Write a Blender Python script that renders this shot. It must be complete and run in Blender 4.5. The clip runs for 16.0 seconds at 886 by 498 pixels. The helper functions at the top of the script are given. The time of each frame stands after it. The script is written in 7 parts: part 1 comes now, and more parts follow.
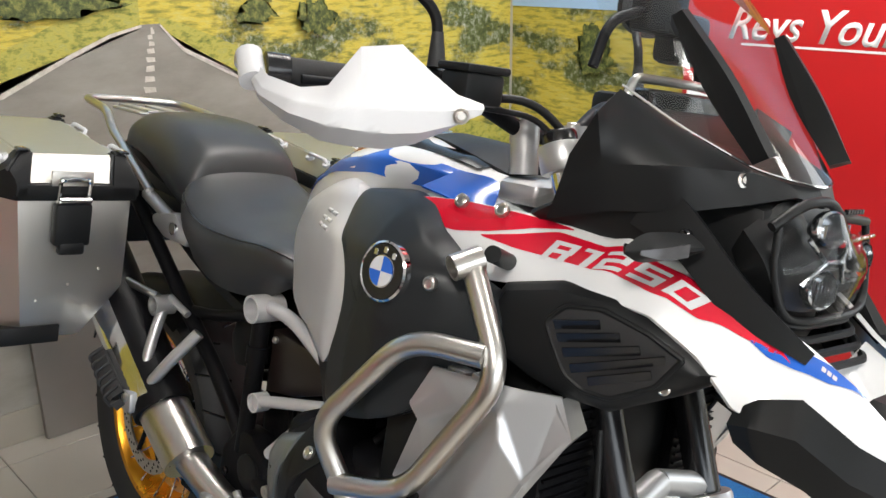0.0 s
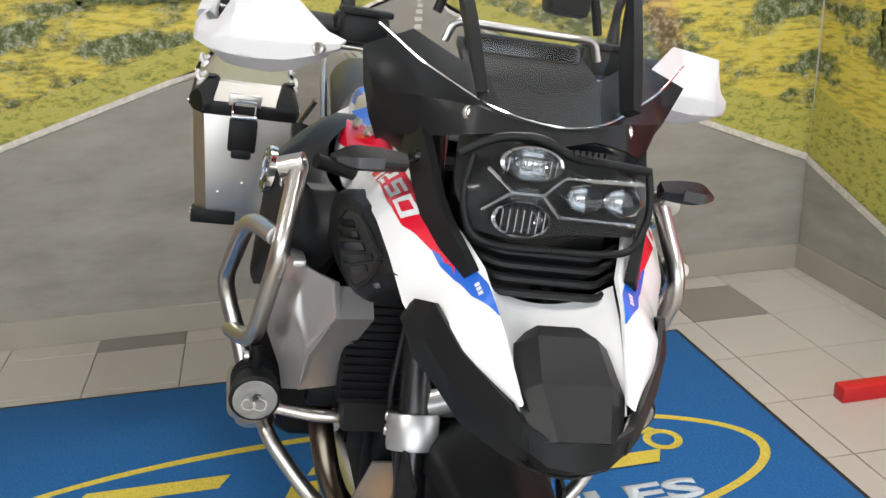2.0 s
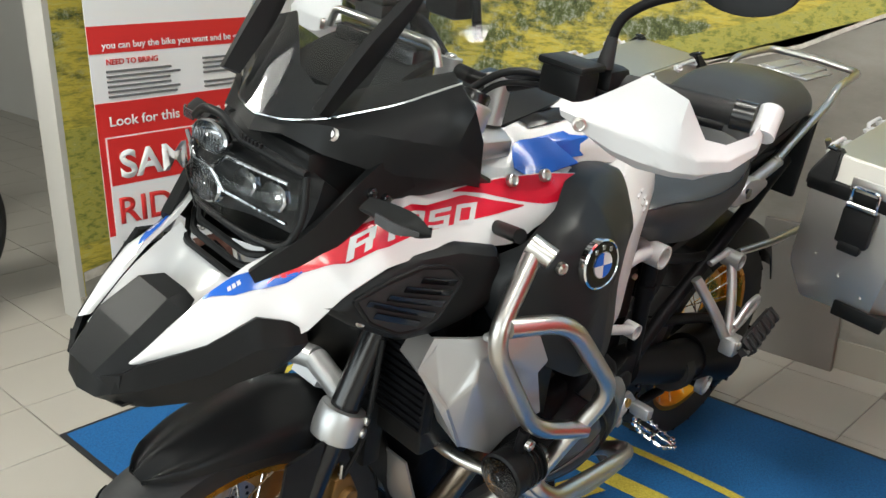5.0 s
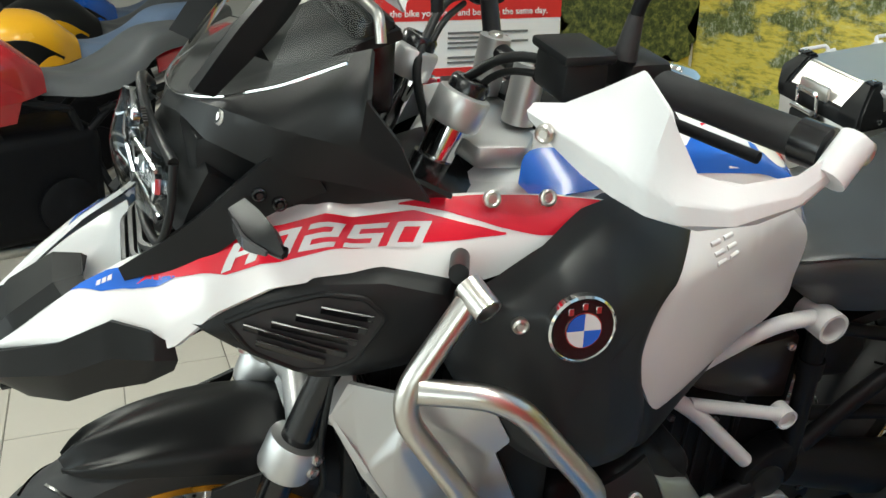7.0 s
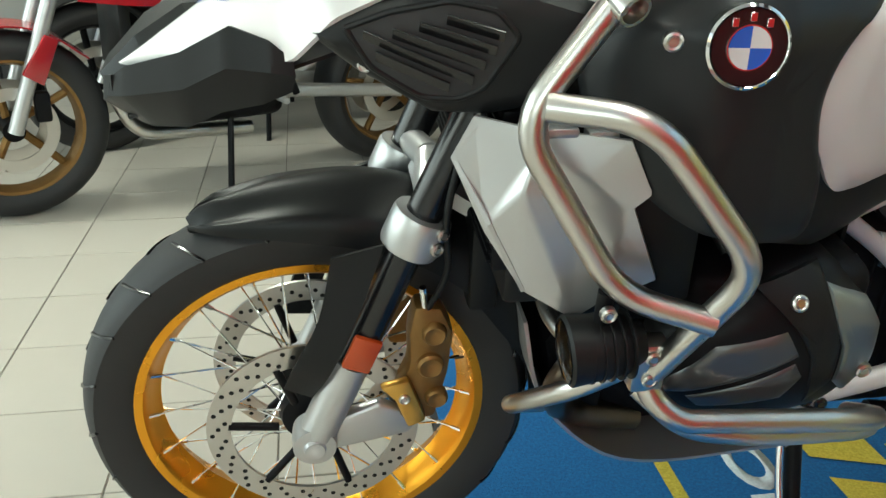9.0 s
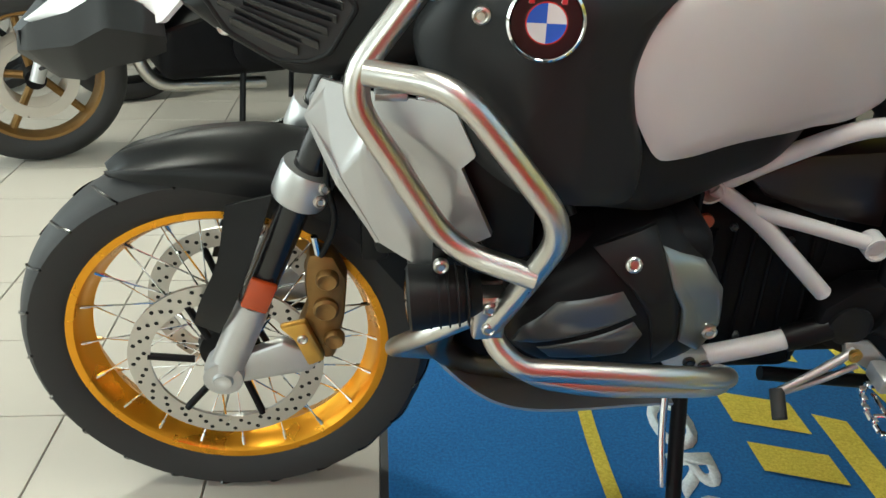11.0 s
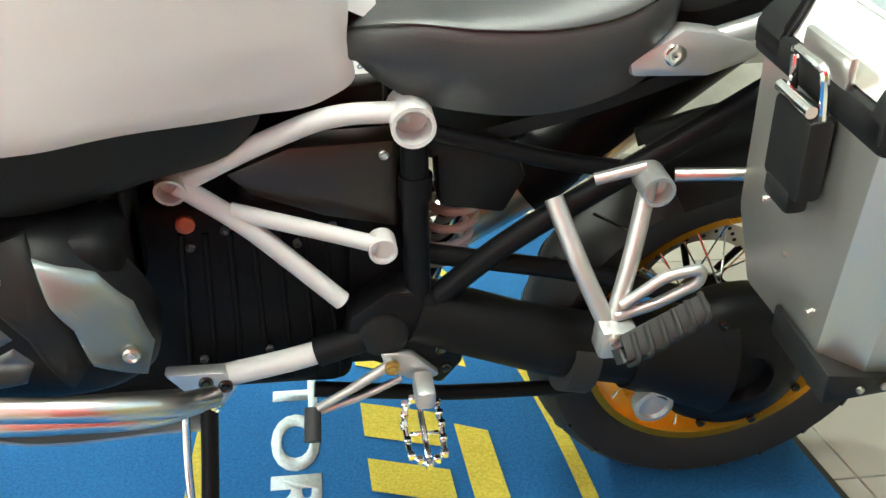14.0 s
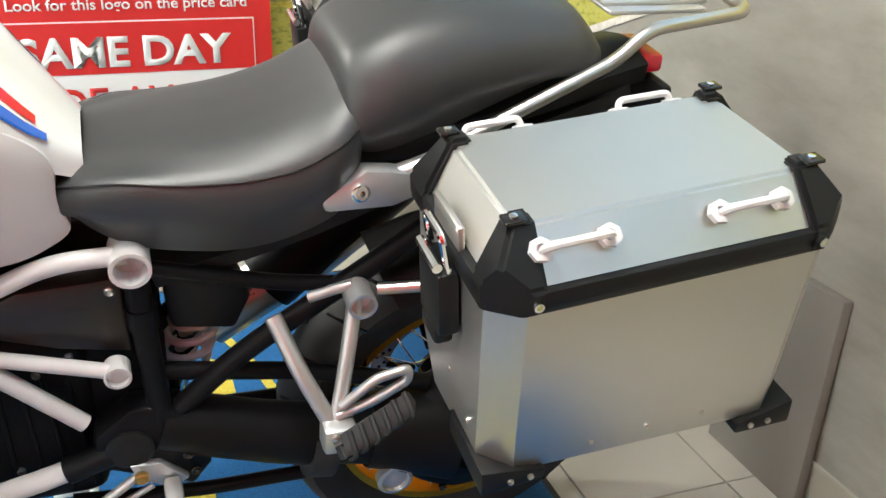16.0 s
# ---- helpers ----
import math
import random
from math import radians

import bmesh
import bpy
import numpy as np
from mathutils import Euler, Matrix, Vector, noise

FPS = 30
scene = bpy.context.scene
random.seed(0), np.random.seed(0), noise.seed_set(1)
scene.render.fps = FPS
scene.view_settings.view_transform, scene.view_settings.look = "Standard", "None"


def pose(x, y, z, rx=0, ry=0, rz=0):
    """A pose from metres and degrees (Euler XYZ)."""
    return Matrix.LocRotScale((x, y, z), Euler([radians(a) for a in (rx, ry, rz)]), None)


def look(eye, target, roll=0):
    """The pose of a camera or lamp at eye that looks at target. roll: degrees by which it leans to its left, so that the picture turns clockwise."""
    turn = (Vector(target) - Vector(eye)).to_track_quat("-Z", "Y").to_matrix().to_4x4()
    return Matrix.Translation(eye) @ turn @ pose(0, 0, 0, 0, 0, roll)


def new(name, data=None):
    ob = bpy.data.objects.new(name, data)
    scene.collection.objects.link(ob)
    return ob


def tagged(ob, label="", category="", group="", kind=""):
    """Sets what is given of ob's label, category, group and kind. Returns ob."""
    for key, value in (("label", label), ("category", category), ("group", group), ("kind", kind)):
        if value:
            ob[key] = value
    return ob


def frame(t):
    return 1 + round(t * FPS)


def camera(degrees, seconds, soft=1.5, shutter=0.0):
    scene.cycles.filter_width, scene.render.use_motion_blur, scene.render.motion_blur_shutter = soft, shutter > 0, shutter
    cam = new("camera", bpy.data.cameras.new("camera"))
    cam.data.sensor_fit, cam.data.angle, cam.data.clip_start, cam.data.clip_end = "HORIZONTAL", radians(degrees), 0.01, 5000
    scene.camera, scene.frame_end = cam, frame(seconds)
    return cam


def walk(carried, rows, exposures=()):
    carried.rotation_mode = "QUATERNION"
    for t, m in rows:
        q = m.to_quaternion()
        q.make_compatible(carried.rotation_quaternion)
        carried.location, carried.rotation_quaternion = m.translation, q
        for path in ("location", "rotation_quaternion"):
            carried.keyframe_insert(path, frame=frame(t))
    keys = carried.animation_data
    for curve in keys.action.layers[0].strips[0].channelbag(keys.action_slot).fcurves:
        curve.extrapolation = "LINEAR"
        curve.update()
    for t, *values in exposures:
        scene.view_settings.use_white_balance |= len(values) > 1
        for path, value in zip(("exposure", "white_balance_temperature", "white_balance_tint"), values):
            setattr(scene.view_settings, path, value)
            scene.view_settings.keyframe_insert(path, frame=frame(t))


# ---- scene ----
cam = camera(52.1, 16.0)
PATH = [
    (0, (1.1825, -0.8256, 1.3859), (-0.2194, 0.4616, 0.7713), -0.59),
    (0.5, (1.3086, -0.7075, 1.3564), (-0.1668, 0.4977, 0.7476), -0.84),
    (1, (1.4619, -0.5564, 1.3359), (-0.1744, 0.4237, 0.7343), -1.50),
    (1.5, (1.7034, -0.3782, 1.3482), (-0.0717, 0.2941, 0.7181), -1.75),
    (2, (1.7792, -0.168, 1.3429), (-0.0802, 0.2031, 0.7066), -1.73),
    (2.5, (1.8049, 0.0686, 1.3697), (-0.0867, 0.1776, 0.7294), -1.85),
    (3, (1.8621, 0.3332, 1.3722), (-0.0207, 0.1094, 0.7359), -1.68),
    (3.5, (1.7805, 0.5604, 1.349), (-0.0437, 0.0315, 0.7228), -1.21),
    (4, (1.6783, 0.7877, 1.3461), (-0.0535, 0.0042, 0.7241), -0.96),
    (4.2, (1.6534, 0.8945, 1.3413), (-0.0283, 0.007, 0.7214), -0.64),
    (6.3, (0.8925, 1.2895, 1.3161), (0.111, -0.4271, 0.651), 0.14),
    (6.5, (0.8587, 1.2751, 1.3021), (0.1214, -0.4619, 0.6395), 0.15),
    (7, (0.7979, 1.2491, 1.2915), (0.1266, -0.5111, 0.62), 0.38),
    (7.5, (0.7366, 1.2654, 1.2434), (0.1506, -0.5211, 0.5614), 0.63),
    (8, (0.7004, 1.2735, 1.1475), (0.2513, -0.5498, 0.4593), 0.59),
    (8.5, (0.7336, 1.2555, 1.0504), (0.3739, -0.5786, 0.3387), 0.43),
    (8.7, (0.7475, 1.2478, 1.0186), (0.4216, -0.5902, 0.3006), 0.33),
    (10.8, (0.5491, 1.3619, 1.0393), (0.388, -0.4618, 0.2343), 1.52),
    (11, (0.5146, 1.3646, 1.0446), (0.3725, -0.4597, 0.2373), 1.27),
    (11.5, (0.4234, 1.341, 1.0443), (0.2509, -0.4819, 0.2397), 1.39),
    (12, (0.301, 1.2562, 1.0386), (0.0141, -0.5527, 0.2349), 1.62),
    (12.5, (0.1966, 1.2195, 1.0331), (-0.1094, -0.582, 0.2201), 1.89),
    (13, (0.0827, 1.2239, 1.025), (-0.2317, -0.5796, 0.2198), 1.76),
    (13.5, (-0.0137, 1.245, 1.0192), (-0.3187, -0.5559, 0.2046), 1.66),
    (14, (-0.0908, 1.2815, 1.0077), (-0.3974, -0.5206, 0.1963), 1.53),
    (14.5, (-0.1585, 1.308, 1.0198), (-0.4711, -0.4932, 0.2087), 1.51),
    (15, (-0.2032, 1.3371, 1.0715), (-0.6031, -0.4444, 0.2552), 0.94),
    (15.5, (-0.2327, 1.376, 1.1278), (-0.7537, -0.3804, 0.3253), 1.06),
    (16, (-0.2417, 1.3947, 1.1957), (-0.8695, -0.3368, 0.4162), 1.49),
]
walk(cam, [(t, look(eye, target, roll)) for t, eye, target, roll in PATH],
     exposures=[(0.0, 0.0, 6400, 10), (1.0, 0.1, 6450, 10), (2.5, -0.1, 6250, 10), (4.2, -0.1, 6400, 6), (7.0, -0.1, 6300, -2), (8.5, 0.0, 6300, -8), (11.0, 0.12, 6400, -4), (12.0, 0.75, 6250, -6), (13.0, 1.0, 6300, -12), (14.5, 1.1, 6400, -4), (15.3, 0.95, 6350, 2), (16.0, 0.65, 6400, 4)])

# ---------------- world and lights ----------------
world = bpy.data.worlds.new("sky")
world.use_nodes = True
scene.world = world
wn, wl = world.node_tree.nodes, world.node_tree.links
sky = wn.new("ShaderNodeTexSky")
sky.sky_type, sky.sun_disc = "NISHITA", False
sky.sun_elevation, sky.sun_rotation = radians(38), radians(65)
wl.new(sky.outputs[0], wn["Background"].inputs[0])
wn["Background"].inputs[1].default_value = 0.12
sun = new("sun", bpy.data.lights.new("sun", "SUN"))
sun.data.energy, sun.data.angle, sun.data.color = 2.0, radians(0.6), (1.0, 0.95, 0.87)
sun.matrix_world = look((6, -3, 6), (2.2, -2.2, 0))


def area(name, eye, target, sx, sy, power, col):
    ob = new(name, bpy.data.lights.new(name, "AREA"))
    ob.data.shape, ob.data.size, ob.data.size_y = "RECTANGLE", sx, sy
    ob.data.energy, ob.data.color = power, col
    ob.matrix_world = look(eye, target)
    return ob


area("window_light_front", (5.9, -0.5, 1.6), (0, -0.3, 0.6), 6.0, 2.4, 188, (0.93, 0.97, 1.0))
area("window_light_side", (1.5, 5.9, 1.7), (0, 0, 0.6), 6.0, 2.2, 145, (0.95, 0.98, 1.0))
# unseen ceiling lamps, assumed from highlights and the pannier's shadow
area("assumed_ceiling_lamp", (1.9, 1.35, 2.72), (1.2, 0.7, 0), 0.5, 0.5, 20, (1.0, 0.95, 0.88))
area("assumed_ceiling_lamp", (1.7, -1.6, 2.72), (0.8, -0.8, 0), 0.5, 0.5, 82, (1.0, 0.95, 0.88))
# this one is added to lift the lid, seat tops and walls
area("assumed_ceiling_lamp", (0.0, 0.9, 2.72), (0.0, 0.9, 0), 0.5, 1.2, 42, (1.0, 0.95, 0.88))


# ---------------- materials ----------------
def mat(name, col, rough=0.5, metal=0.0, vary=0.12, scale=8.0, bump=0.0, bscale=300.0, coat=0.0, stretch=(1, 1, 1), spec=0.5):
    m = bpy.data.materials.new(name)
    m.use_nodes = True
    n, l = m.node_tree.nodes, m.node_tree.links
    b = n["Principled BSDF"]
    b.inputs["Metallic"].default_value = metal
    b.inputs["Specular IOR Level"].default_value = spec
    b.inputs["Coat Weight"].default_value = coat
    b.inputs["Coat Roughness"].default_value = 0.06
    tc, mp = n.new("ShaderNodeTexCoord"), n.new("ShaderNodeMapping")
    mp.inputs["Scale"].default_value = stretch
    l.new(tc.outputs["Object"], mp.inputs[0])
    no = n.new("ShaderNodeTexNoise")
    no.inputs["Scale"].default_value, no.inputs["Detail"].default_value = scale, 6
    l.new(mp.outputs[0], no.inputs[0])
    mix = n.new("ShaderNodeMix")
    mix.data_type = "RGBA"
    mix.inputs[6].default_value = (*[c * (1 - vary) for c in col], 1)
    mix.inputs[7].default_value = (*[min(1, c * (1 + vary)) for c in col], 1)
    l.new(no.outputs[0], mix.inputs[0])
    l.new(mix.outputs[2], b.inputs["Base Color"])
    mr = n.new("ShaderNodeMapRange")
    mr.inputs[3].default_value, mr.inputs[4].default_value = rough * 0.8, min(1, rough * 1.2)
    l.new(no.outputs[0], mr.inputs[0])
    l.new(mr.outputs[0], b.inputs["Roughness"])
    if bump:
        n2, bp = n.new("ShaderNodeTexNoise"), n.new("ShaderNodeBump")
        n2.inputs["Scale"].default_value, n2.inputs["Detail"].default_value = bscale, 3
        l.new(mp.outputs[0], n2.inputs[0])
        bp.inputs["Strength"].default_value, bp.inputs["Distance"].default_value = bump, 0.002
        l.new(n2.outputs[0], bp.inputs["Height"])
        l.new(bp.outputs[0], b.inputs["Normal"])
    return m


def ramp_mat(name, stops, scale, detail=8.0, rough=0.7, stretch=(1, 1, 1), bump=0.0, distort=0.0):
    """Noise through a colour ramp: printed foliage, fields, carpet."""
    m = bpy.data.materials.new(name)
    m.use_nodes = True
    n, l = m.node_tree.nodes, m.node_tree.links
    b = n["Principled BSDF"]
    b.inputs["Roughness"].default_value = rough
    tc, mp, no, cr = n.new("ShaderNodeTexCoord"), n.new("ShaderNodeMapping"), n.new("ShaderNodeTexNoise"), n.new("ShaderNodeValToRGB")
    mp.inputs["Scale"].default_value = stretch
    no.inputs["Scale"].default_value, no.inputs["Detail"].default_value, no.inputs["Roughness"].default_value = scale, detail, 0.65
    no.inputs["Distortion"].default_value = distort
    l.new(tc.outputs["Object"], mp.inputs[0])
    l.new(mp.outputs[0], no.inputs[0])
    l.new(no.outputs[0], cr.inputs[0])
    el = cr.color_ramp.elements
    while len(el) < len(stops):
        el.new(0.5)
    for e, (p, c) in zip(el, stops):
        e.position, e.color = p, (*c, 1)
    l.new(cr.outputs[0], b.inputs["Base Color"])
    if bump:
        bp = n.new("ShaderNodeBump")
        bp.inputs["Strength"].default_value, bp.inputs["Distance"].default_value = bump, 0.004
        l.new(no.outputs[0], bp.inputs["Height"])
        l.new(bp.outputs[0], b.inputs["Normal"])
    return m


def clear(name, tint, rough=0.0, ior=1.3):
    """Thin clear plastic: mostly see-through with a gloss."""
    m = bpy.data.materials.new(name)
    m.use_nodes = True
    n, l = m.node_tree.nodes, m.node_tree.links
    out = n["Material Output"]
    tr, gl, mx, fr = n.new("ShaderNodeBsdfTransparent"), n.new("ShaderNodeBsdfGlossy"), n.new("ShaderNodeMixShader"), n.new("ShaderNodeFresnel")
    fr.inputs[0].default_value = ior
    tr.inputs[0].default_value = (*tint, 1)
    gl.inputs["Roughness"].default_value = 0.03 + rough
    l.new(fr.outputs[0], mx.inputs[0])
    l.new(tr.outputs[0], mx.inputs[1])
    l.new(gl.outputs[0], mx.inputs[2])
    l.new(mx.outputs[0], out.inputs[0])
    return m


WHITE = mat("gloss_white_paint", (0.68, 0.68, 0.68), 0.22, vary=0.02, coat=0.5)
WHITEM = mat("satin_white_paint", (0.53, 0.52, 0.52), 0.36, vary=0.03)
WHITEP = mat("white_plastic", (0.56, 0.56, 0.57), 0.46, vary=0.02, bump=0.04, bscale=500)
RED = mat("red_decal", (0.55, 0.006, 0.025), 0.25, vary=0.05, coat=0.4)
BLUE = mat("blue_decal", (0.012, 0.10, 0.48), 0.25, vary=0.05, coat=0.4)
BLACKP = mat("black_textured_plastic", (0.009, 0.0095, 0.010), 0.44, vary=0.25, bump=0.05, bscale=700, spec=0.20)
BLACKG = mat("black_gloss_plastic", (0.008, 0.008, 0.009), 0.22, vary=0.15)
TANKG = mat("anthracite_satin_cover", (0.013, 0.0145, 0.016), 0.4, vary=0.08, bump=0.03, bscale=800, spec=0.25)
BLACKF = mat("black_powder_coat", (0.006, 0.006, 0.007), 0.42, vary=0.2, bump=0.05, bscale=400, spec=0.12)
ENGINE = mat("dark_cast_metal", (0.004, 0.004, 0.005), 0.5, 0.0, vary=0.4, scale=30, bump=0.3, bscale=120, spec=0.1)
STEEL = mat("brushed_stainless_tube", (0.56, 0.54, 0.51), 0.3, 1.0, vary=0.06, scale=20, bump=0.02, bscale=600)
SILVER = mat("silver_painted_panel", (0.46, 0.46, 0.465), 0.34, 0.75, vary=0.05, scale=6)
CAST = mat("cast_silver_metal", (0.48, 0.48, 0.48), 0.38, 0.75, vary=0.08, scale=40, bump=0.05)
ALU = mat("brushed_aluminium_sheet", (0.60, 0.585, 0.55), 0.40, 1.0, vary=0.02, scale=60, stretch=(1, 1, 8))
CHROME = mat("bright_chrome", (0.8, 0.8, 0.8), 0.09, 1.0, vary=0.02)
GREYM = mat("grey_metallic_cover", (0.10, 0.104, 0.108), 0.3, 0.6, vary=0.06)
GREYM2 = mat("light_grey_metallic_cover", (0.19, 0.21, 0.21), 0.3, 0.6, vary=0.06)
GOLD = mat("gold_anodised_rim", (0.80, 0.36, 0.03), 0.28, 0.9, vary=0.08, scale=12)
GOLDC = mat("gold_caliper_paint", (0.22, 0.12, 0.035), 0.42, 0.6, vary=0.25, scale=40, bump=0.1)
RUBBER = mat("black_rubber", (0.013, 0.013, 0.014), 0.62, vary=0.3, scale=12, bump=0.08, bscale=200)
SEATV = mat("black_seat_vinyl", (0.030, 0.031, 0.032), 0.44, vary=0.15, scale=6, bump=0.15, bscale=600, spec=0.55)
LAMPR = mat("faceted_lamp_reflector", (0.82, 0.82, 0.82), 0.16, 0.55, vary=0.1, scale=90)
SMOKE = mat("smoked_indicator_lens", (0.06, 0.06, 0.064), 0.16, 0.25, vary=0.3, scale=60)
GOLDB = mat("bright_gold_caliper", (0.62, 0.36, 0.08), 0.35, 0.8, vary=0.15, scale=40)
ORANGE = mat("orange_reflector", (0.40, 0.055, 0.01), 0.25, vary=0.1)
LENSC = mat("chrome_reflector", (0.42, 0.43, 0.44), 0.14, 1.0, vary=0.25, scale=60, bump=0.5, bscale=80)
SCREEN = clear("clear_screen", (0.90, 0.915, 0.915), ior=1.52)
LENS = clear("clear_lens", (0.93, 0.94, 0.95))
BROWNP = mat("dark_brown_plastic", (0.014, 0.009, 0.008), 0.35, vary=0.2)
TILE = mat("pale_floor_tile", (0.44, 0.41, 0.36), 0.3, vary=0.10, scale=3, bump=0.03, bscale=60)
TILED = mat("dark_floor_tile", (0.21, 0.19, 0.165), 0.3, vary=0.12, scale=3, bump=0.03, bscale=60)
TILEB = mat("brown_floor_tile", (0.30, 0.24, 0.18), 0.3, vary=0.12, scale=3, bump=0.03, bscale=60)
GROUT = mat("grey_grout", (0.22, 0.205, 0.18), 0.85, vary=0.2, scale=30)
CARPET = ramp_mat("blue_carpet", [(0.25, (0.004, 0.060, 0.19)), (0.5, (0.006, 0.10, 0.29)), (0.75, (0.012, 0.145, 0.37))], 160, rough=0.95, bump=0.6)
CARPETY = ramp_mat("yellow_carpet", [(0.3, (0.40, 0.32, 0.03)), (0.7, (0.68, 0.56, 0.08))], 170, rough=0.95, bump=0.6)
CARPETW = ramp_mat("pale_carpet", [(0.3, (0.40, 0.46, 0.50)), (0.7, (0.62, 0.68, 0.70))], 170, rough=0.95, bump=0.6)
PLASTER = mat("painted_plaster", (0.5, 0.48, 0.44), 0.8, vary=0.06, scale=2, bump=0.04, bscale=80)
SKIRT = mat("stone_skirting", (0.30, 0.275, 0.23), 0.5, vary=0.15, scale=4, bump=0.05, bscale=60)
BOARD = mat("grey_brown_board", (0.17, 0.155, 0.135), 0.6, vary=0.2, scale=5, bump=0.1)


def mural_mat():
    """Printed farmland: banded yellow field with ragged dark green bushes thick about the horizon."""
    m = ramp_mat("printed_farmland", [(0.30, (0.16, 0.18, 0.035)), (0.43, (0.36, 0.31, 0.05)), (0.52, (0.56, 0.44, 0.06)), (0.60, (0.48, 0.42, 0.09)), (0.74, (0.66, 0.56, 0.20))], 14, 15, stretch=(1, 1, 5.0))
    n, l = m.node_tree.nodes, m.node_tree.links
    b = n["Principled BSDF"]
    base = b.inputs["Base Color"].links[0].from_socket
    tc, mpp = n.new("ShaderNodeTexCoord"), n.new("ShaderNodeMapping")
    mpp.inputs["Scale"].default_value, mpp.inputs["Location"].default_value = (1, 1, 2.4), (3.1, 0.4, 1.9)
    l.new(tc.outputs["Object"], mpp.inputs[0])
    big, fine = n.new("ShaderNodeTexNoise"), n.new("ShaderNodeTexNoise")
    big.inputs["Scale"].default_value, big.inputs["Detail"].default_value, big.inputs["Roughness"].default_value = 3.0, 14, 0.66
    fine.inputs["Scale"].default_value, fine.inputs["Detail"].default_value, fine.inputs["Roughness"].default_value = 44, 12, 0.75
    l.new(mpp.outputs[0], big.inputs[0])
    l.new(tc.outputs["Object"], fine.inputs[0])
    sep = n.new("ShaderNodeSeparateXYZ")
    l.new(tc.outputs["Object"], sep.inputs[0])
    band = n.new("ShaderNodeValToRGB")
    for e, (pos, v) in zip([*band.color_ramp.elements, *(band.color_ramp.elements.new(0.5) for _ in range(4))], ((0.0, 0), (0.33, 0), (0.41, 0.115), (0.56, 0.125), (0.63, 0.02), (1.0, 0.02))):
        e.position, e.color = pos, (v, v, v, 1)
    half = n.new("ShaderNodeMath")
    half.operation, half.inputs[1].default_value = "MULTIPLY", 0.5
    l.new(sep.outputs[2], half.inputs[0])
    l.new(half.outputs[0], band.inputs[0])
    add = n.new("ShaderNodeMath")
    l.new(big.outputs[0], add.inputs[0])
    l.new(band.outputs[0], add.inputs[1])
    mask = n.new("ShaderNodeMapRange")
    mask.inputs[1].default_value, mask.inputs[2].default_value = 0.60, 0.68
    l.new(add.outputs[0], mask.inputs[0])
    leaf = n.new("ShaderNodeValToRGB")
    for e, (pos, c) in zip([*leaf.color_ramp.elements, leaf.color_ramp.elements.new(0.5)], ((0.36, (0.025, 0.035, 0.010)), (0.66, (0.27, 0.25, 0.05)), (0.5, (0.095, 0.115, 0.028)))):
        e.position, e.color = pos, (*c, 1)
    l.new(fine.outputs[0], leaf.inputs[0])
    mix = n.new("ShaderNodeMix")
    mix.data_type = "RGBA"
    l.new(mask.outputs[0], mix.inputs[0])
    l.new(base, mix.inputs[6])
    l.new(leaf.outputs[0], mix.inputs[7])
    l.new(mix.outputs[2], b.inputs["Base Color"])
    return m


MURAL = mural_mat()
VERGE = ramp_mat("printed_grass_verge", [(0.30, (0.10, 0.13, 0.025)), (0.43, (0.25, 0.26, 0.05)), (0.52, (0.42, 0.37, 0.07)), (0.62, (0.32, 0.32, 0.08)), (0.74, (0.55, 0.46, 0.18))], 30, 15, stretch=(1, 1, 2.2), distort=0.2)
BUSH = ramp_mat("printed_bush", [(0.34, (0.016, 0.026, 0.008)), (0.5, (0.075, 0.095, 0.024)), (0.66, (0.24, 0.24, 0.06))], 46, 13, distort=0.4)
ROADP = ramp_mat("printed_road", [(0.25, (0.19, 0.175, 0.15)), (0.5, (0.25, 0.235, 0.205)), (0.75, (0.31, 0.29, 0.255))], 3.5, 12, stretch=(1, 1, 3))
LINEP = ramp_mat("printed_road_line", [(0.3, (0.42, 0.38, 0.33)), (0.7, (0.66, 0.62, 0.56))], 40, 6)
SKYP = mat("printed_sky", (0.35, 0.52, 0.72), 0.7, vary=0.12, scale=4)
BANW = mat("white_banner_vinyl", (0.74, 0.73, 0.72), 0.45, vary=0.02)
BANR = mat("red_banner_vinyl", (0.58, 0.02, 0.018), 0.45, vary=0.03)
BANG = mat("grey_print", (0.14, 0.14, 0.14), 0.5)
BANB = ramp_mat("printed_forest", [(0.3, (0.03, 0.012, 0.01)), (0.5, (0.09, 0.035, 0.025)), (0.7, (0.22, 0.12, 0.09))], 10, 10)
REDB = mat("red_display_board", (0.50, 0.010, 0.012), 0.4, vary=0.04, scale=2)
DUSTY = mat("ceiling_paint", (0.7, 0.7, 0.68), 0.9, vary=0.03)
# glowing face of the unseen, assumed ceiling panels
LAMP = bpy.data.materials.new("assumed_lamp_panel")
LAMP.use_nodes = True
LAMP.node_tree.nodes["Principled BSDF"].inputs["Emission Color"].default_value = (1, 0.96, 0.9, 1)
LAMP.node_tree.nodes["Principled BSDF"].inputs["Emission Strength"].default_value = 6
REDT = mat("dark_red_tank_paint", (0.30, 0.008, 0.014), 0.2, vary=0.05, coat=0.6)
YELT = mat("yellow_panel_paint", (0.70, 0.36, 0.01), 0.25, vary=0.05, coat=0.4)
BLUS = mat("slate_blue_vinyl", (0.10, 0.14, 0.22), 0.5, vary=0.1)
GREYS = mat("grey_seat_vinyl", (0.055, 0.058, 0.062), 0.5, vary=0.1, bump=0.1)


# ---------------- mesh helpers ----------------
def thing(name, label, category, m=None, group="", kind=""):
    ob = new(name)
    if m is not None:
        ob.matrix_world = m
    return tagged(ob, label, category, group, kind)


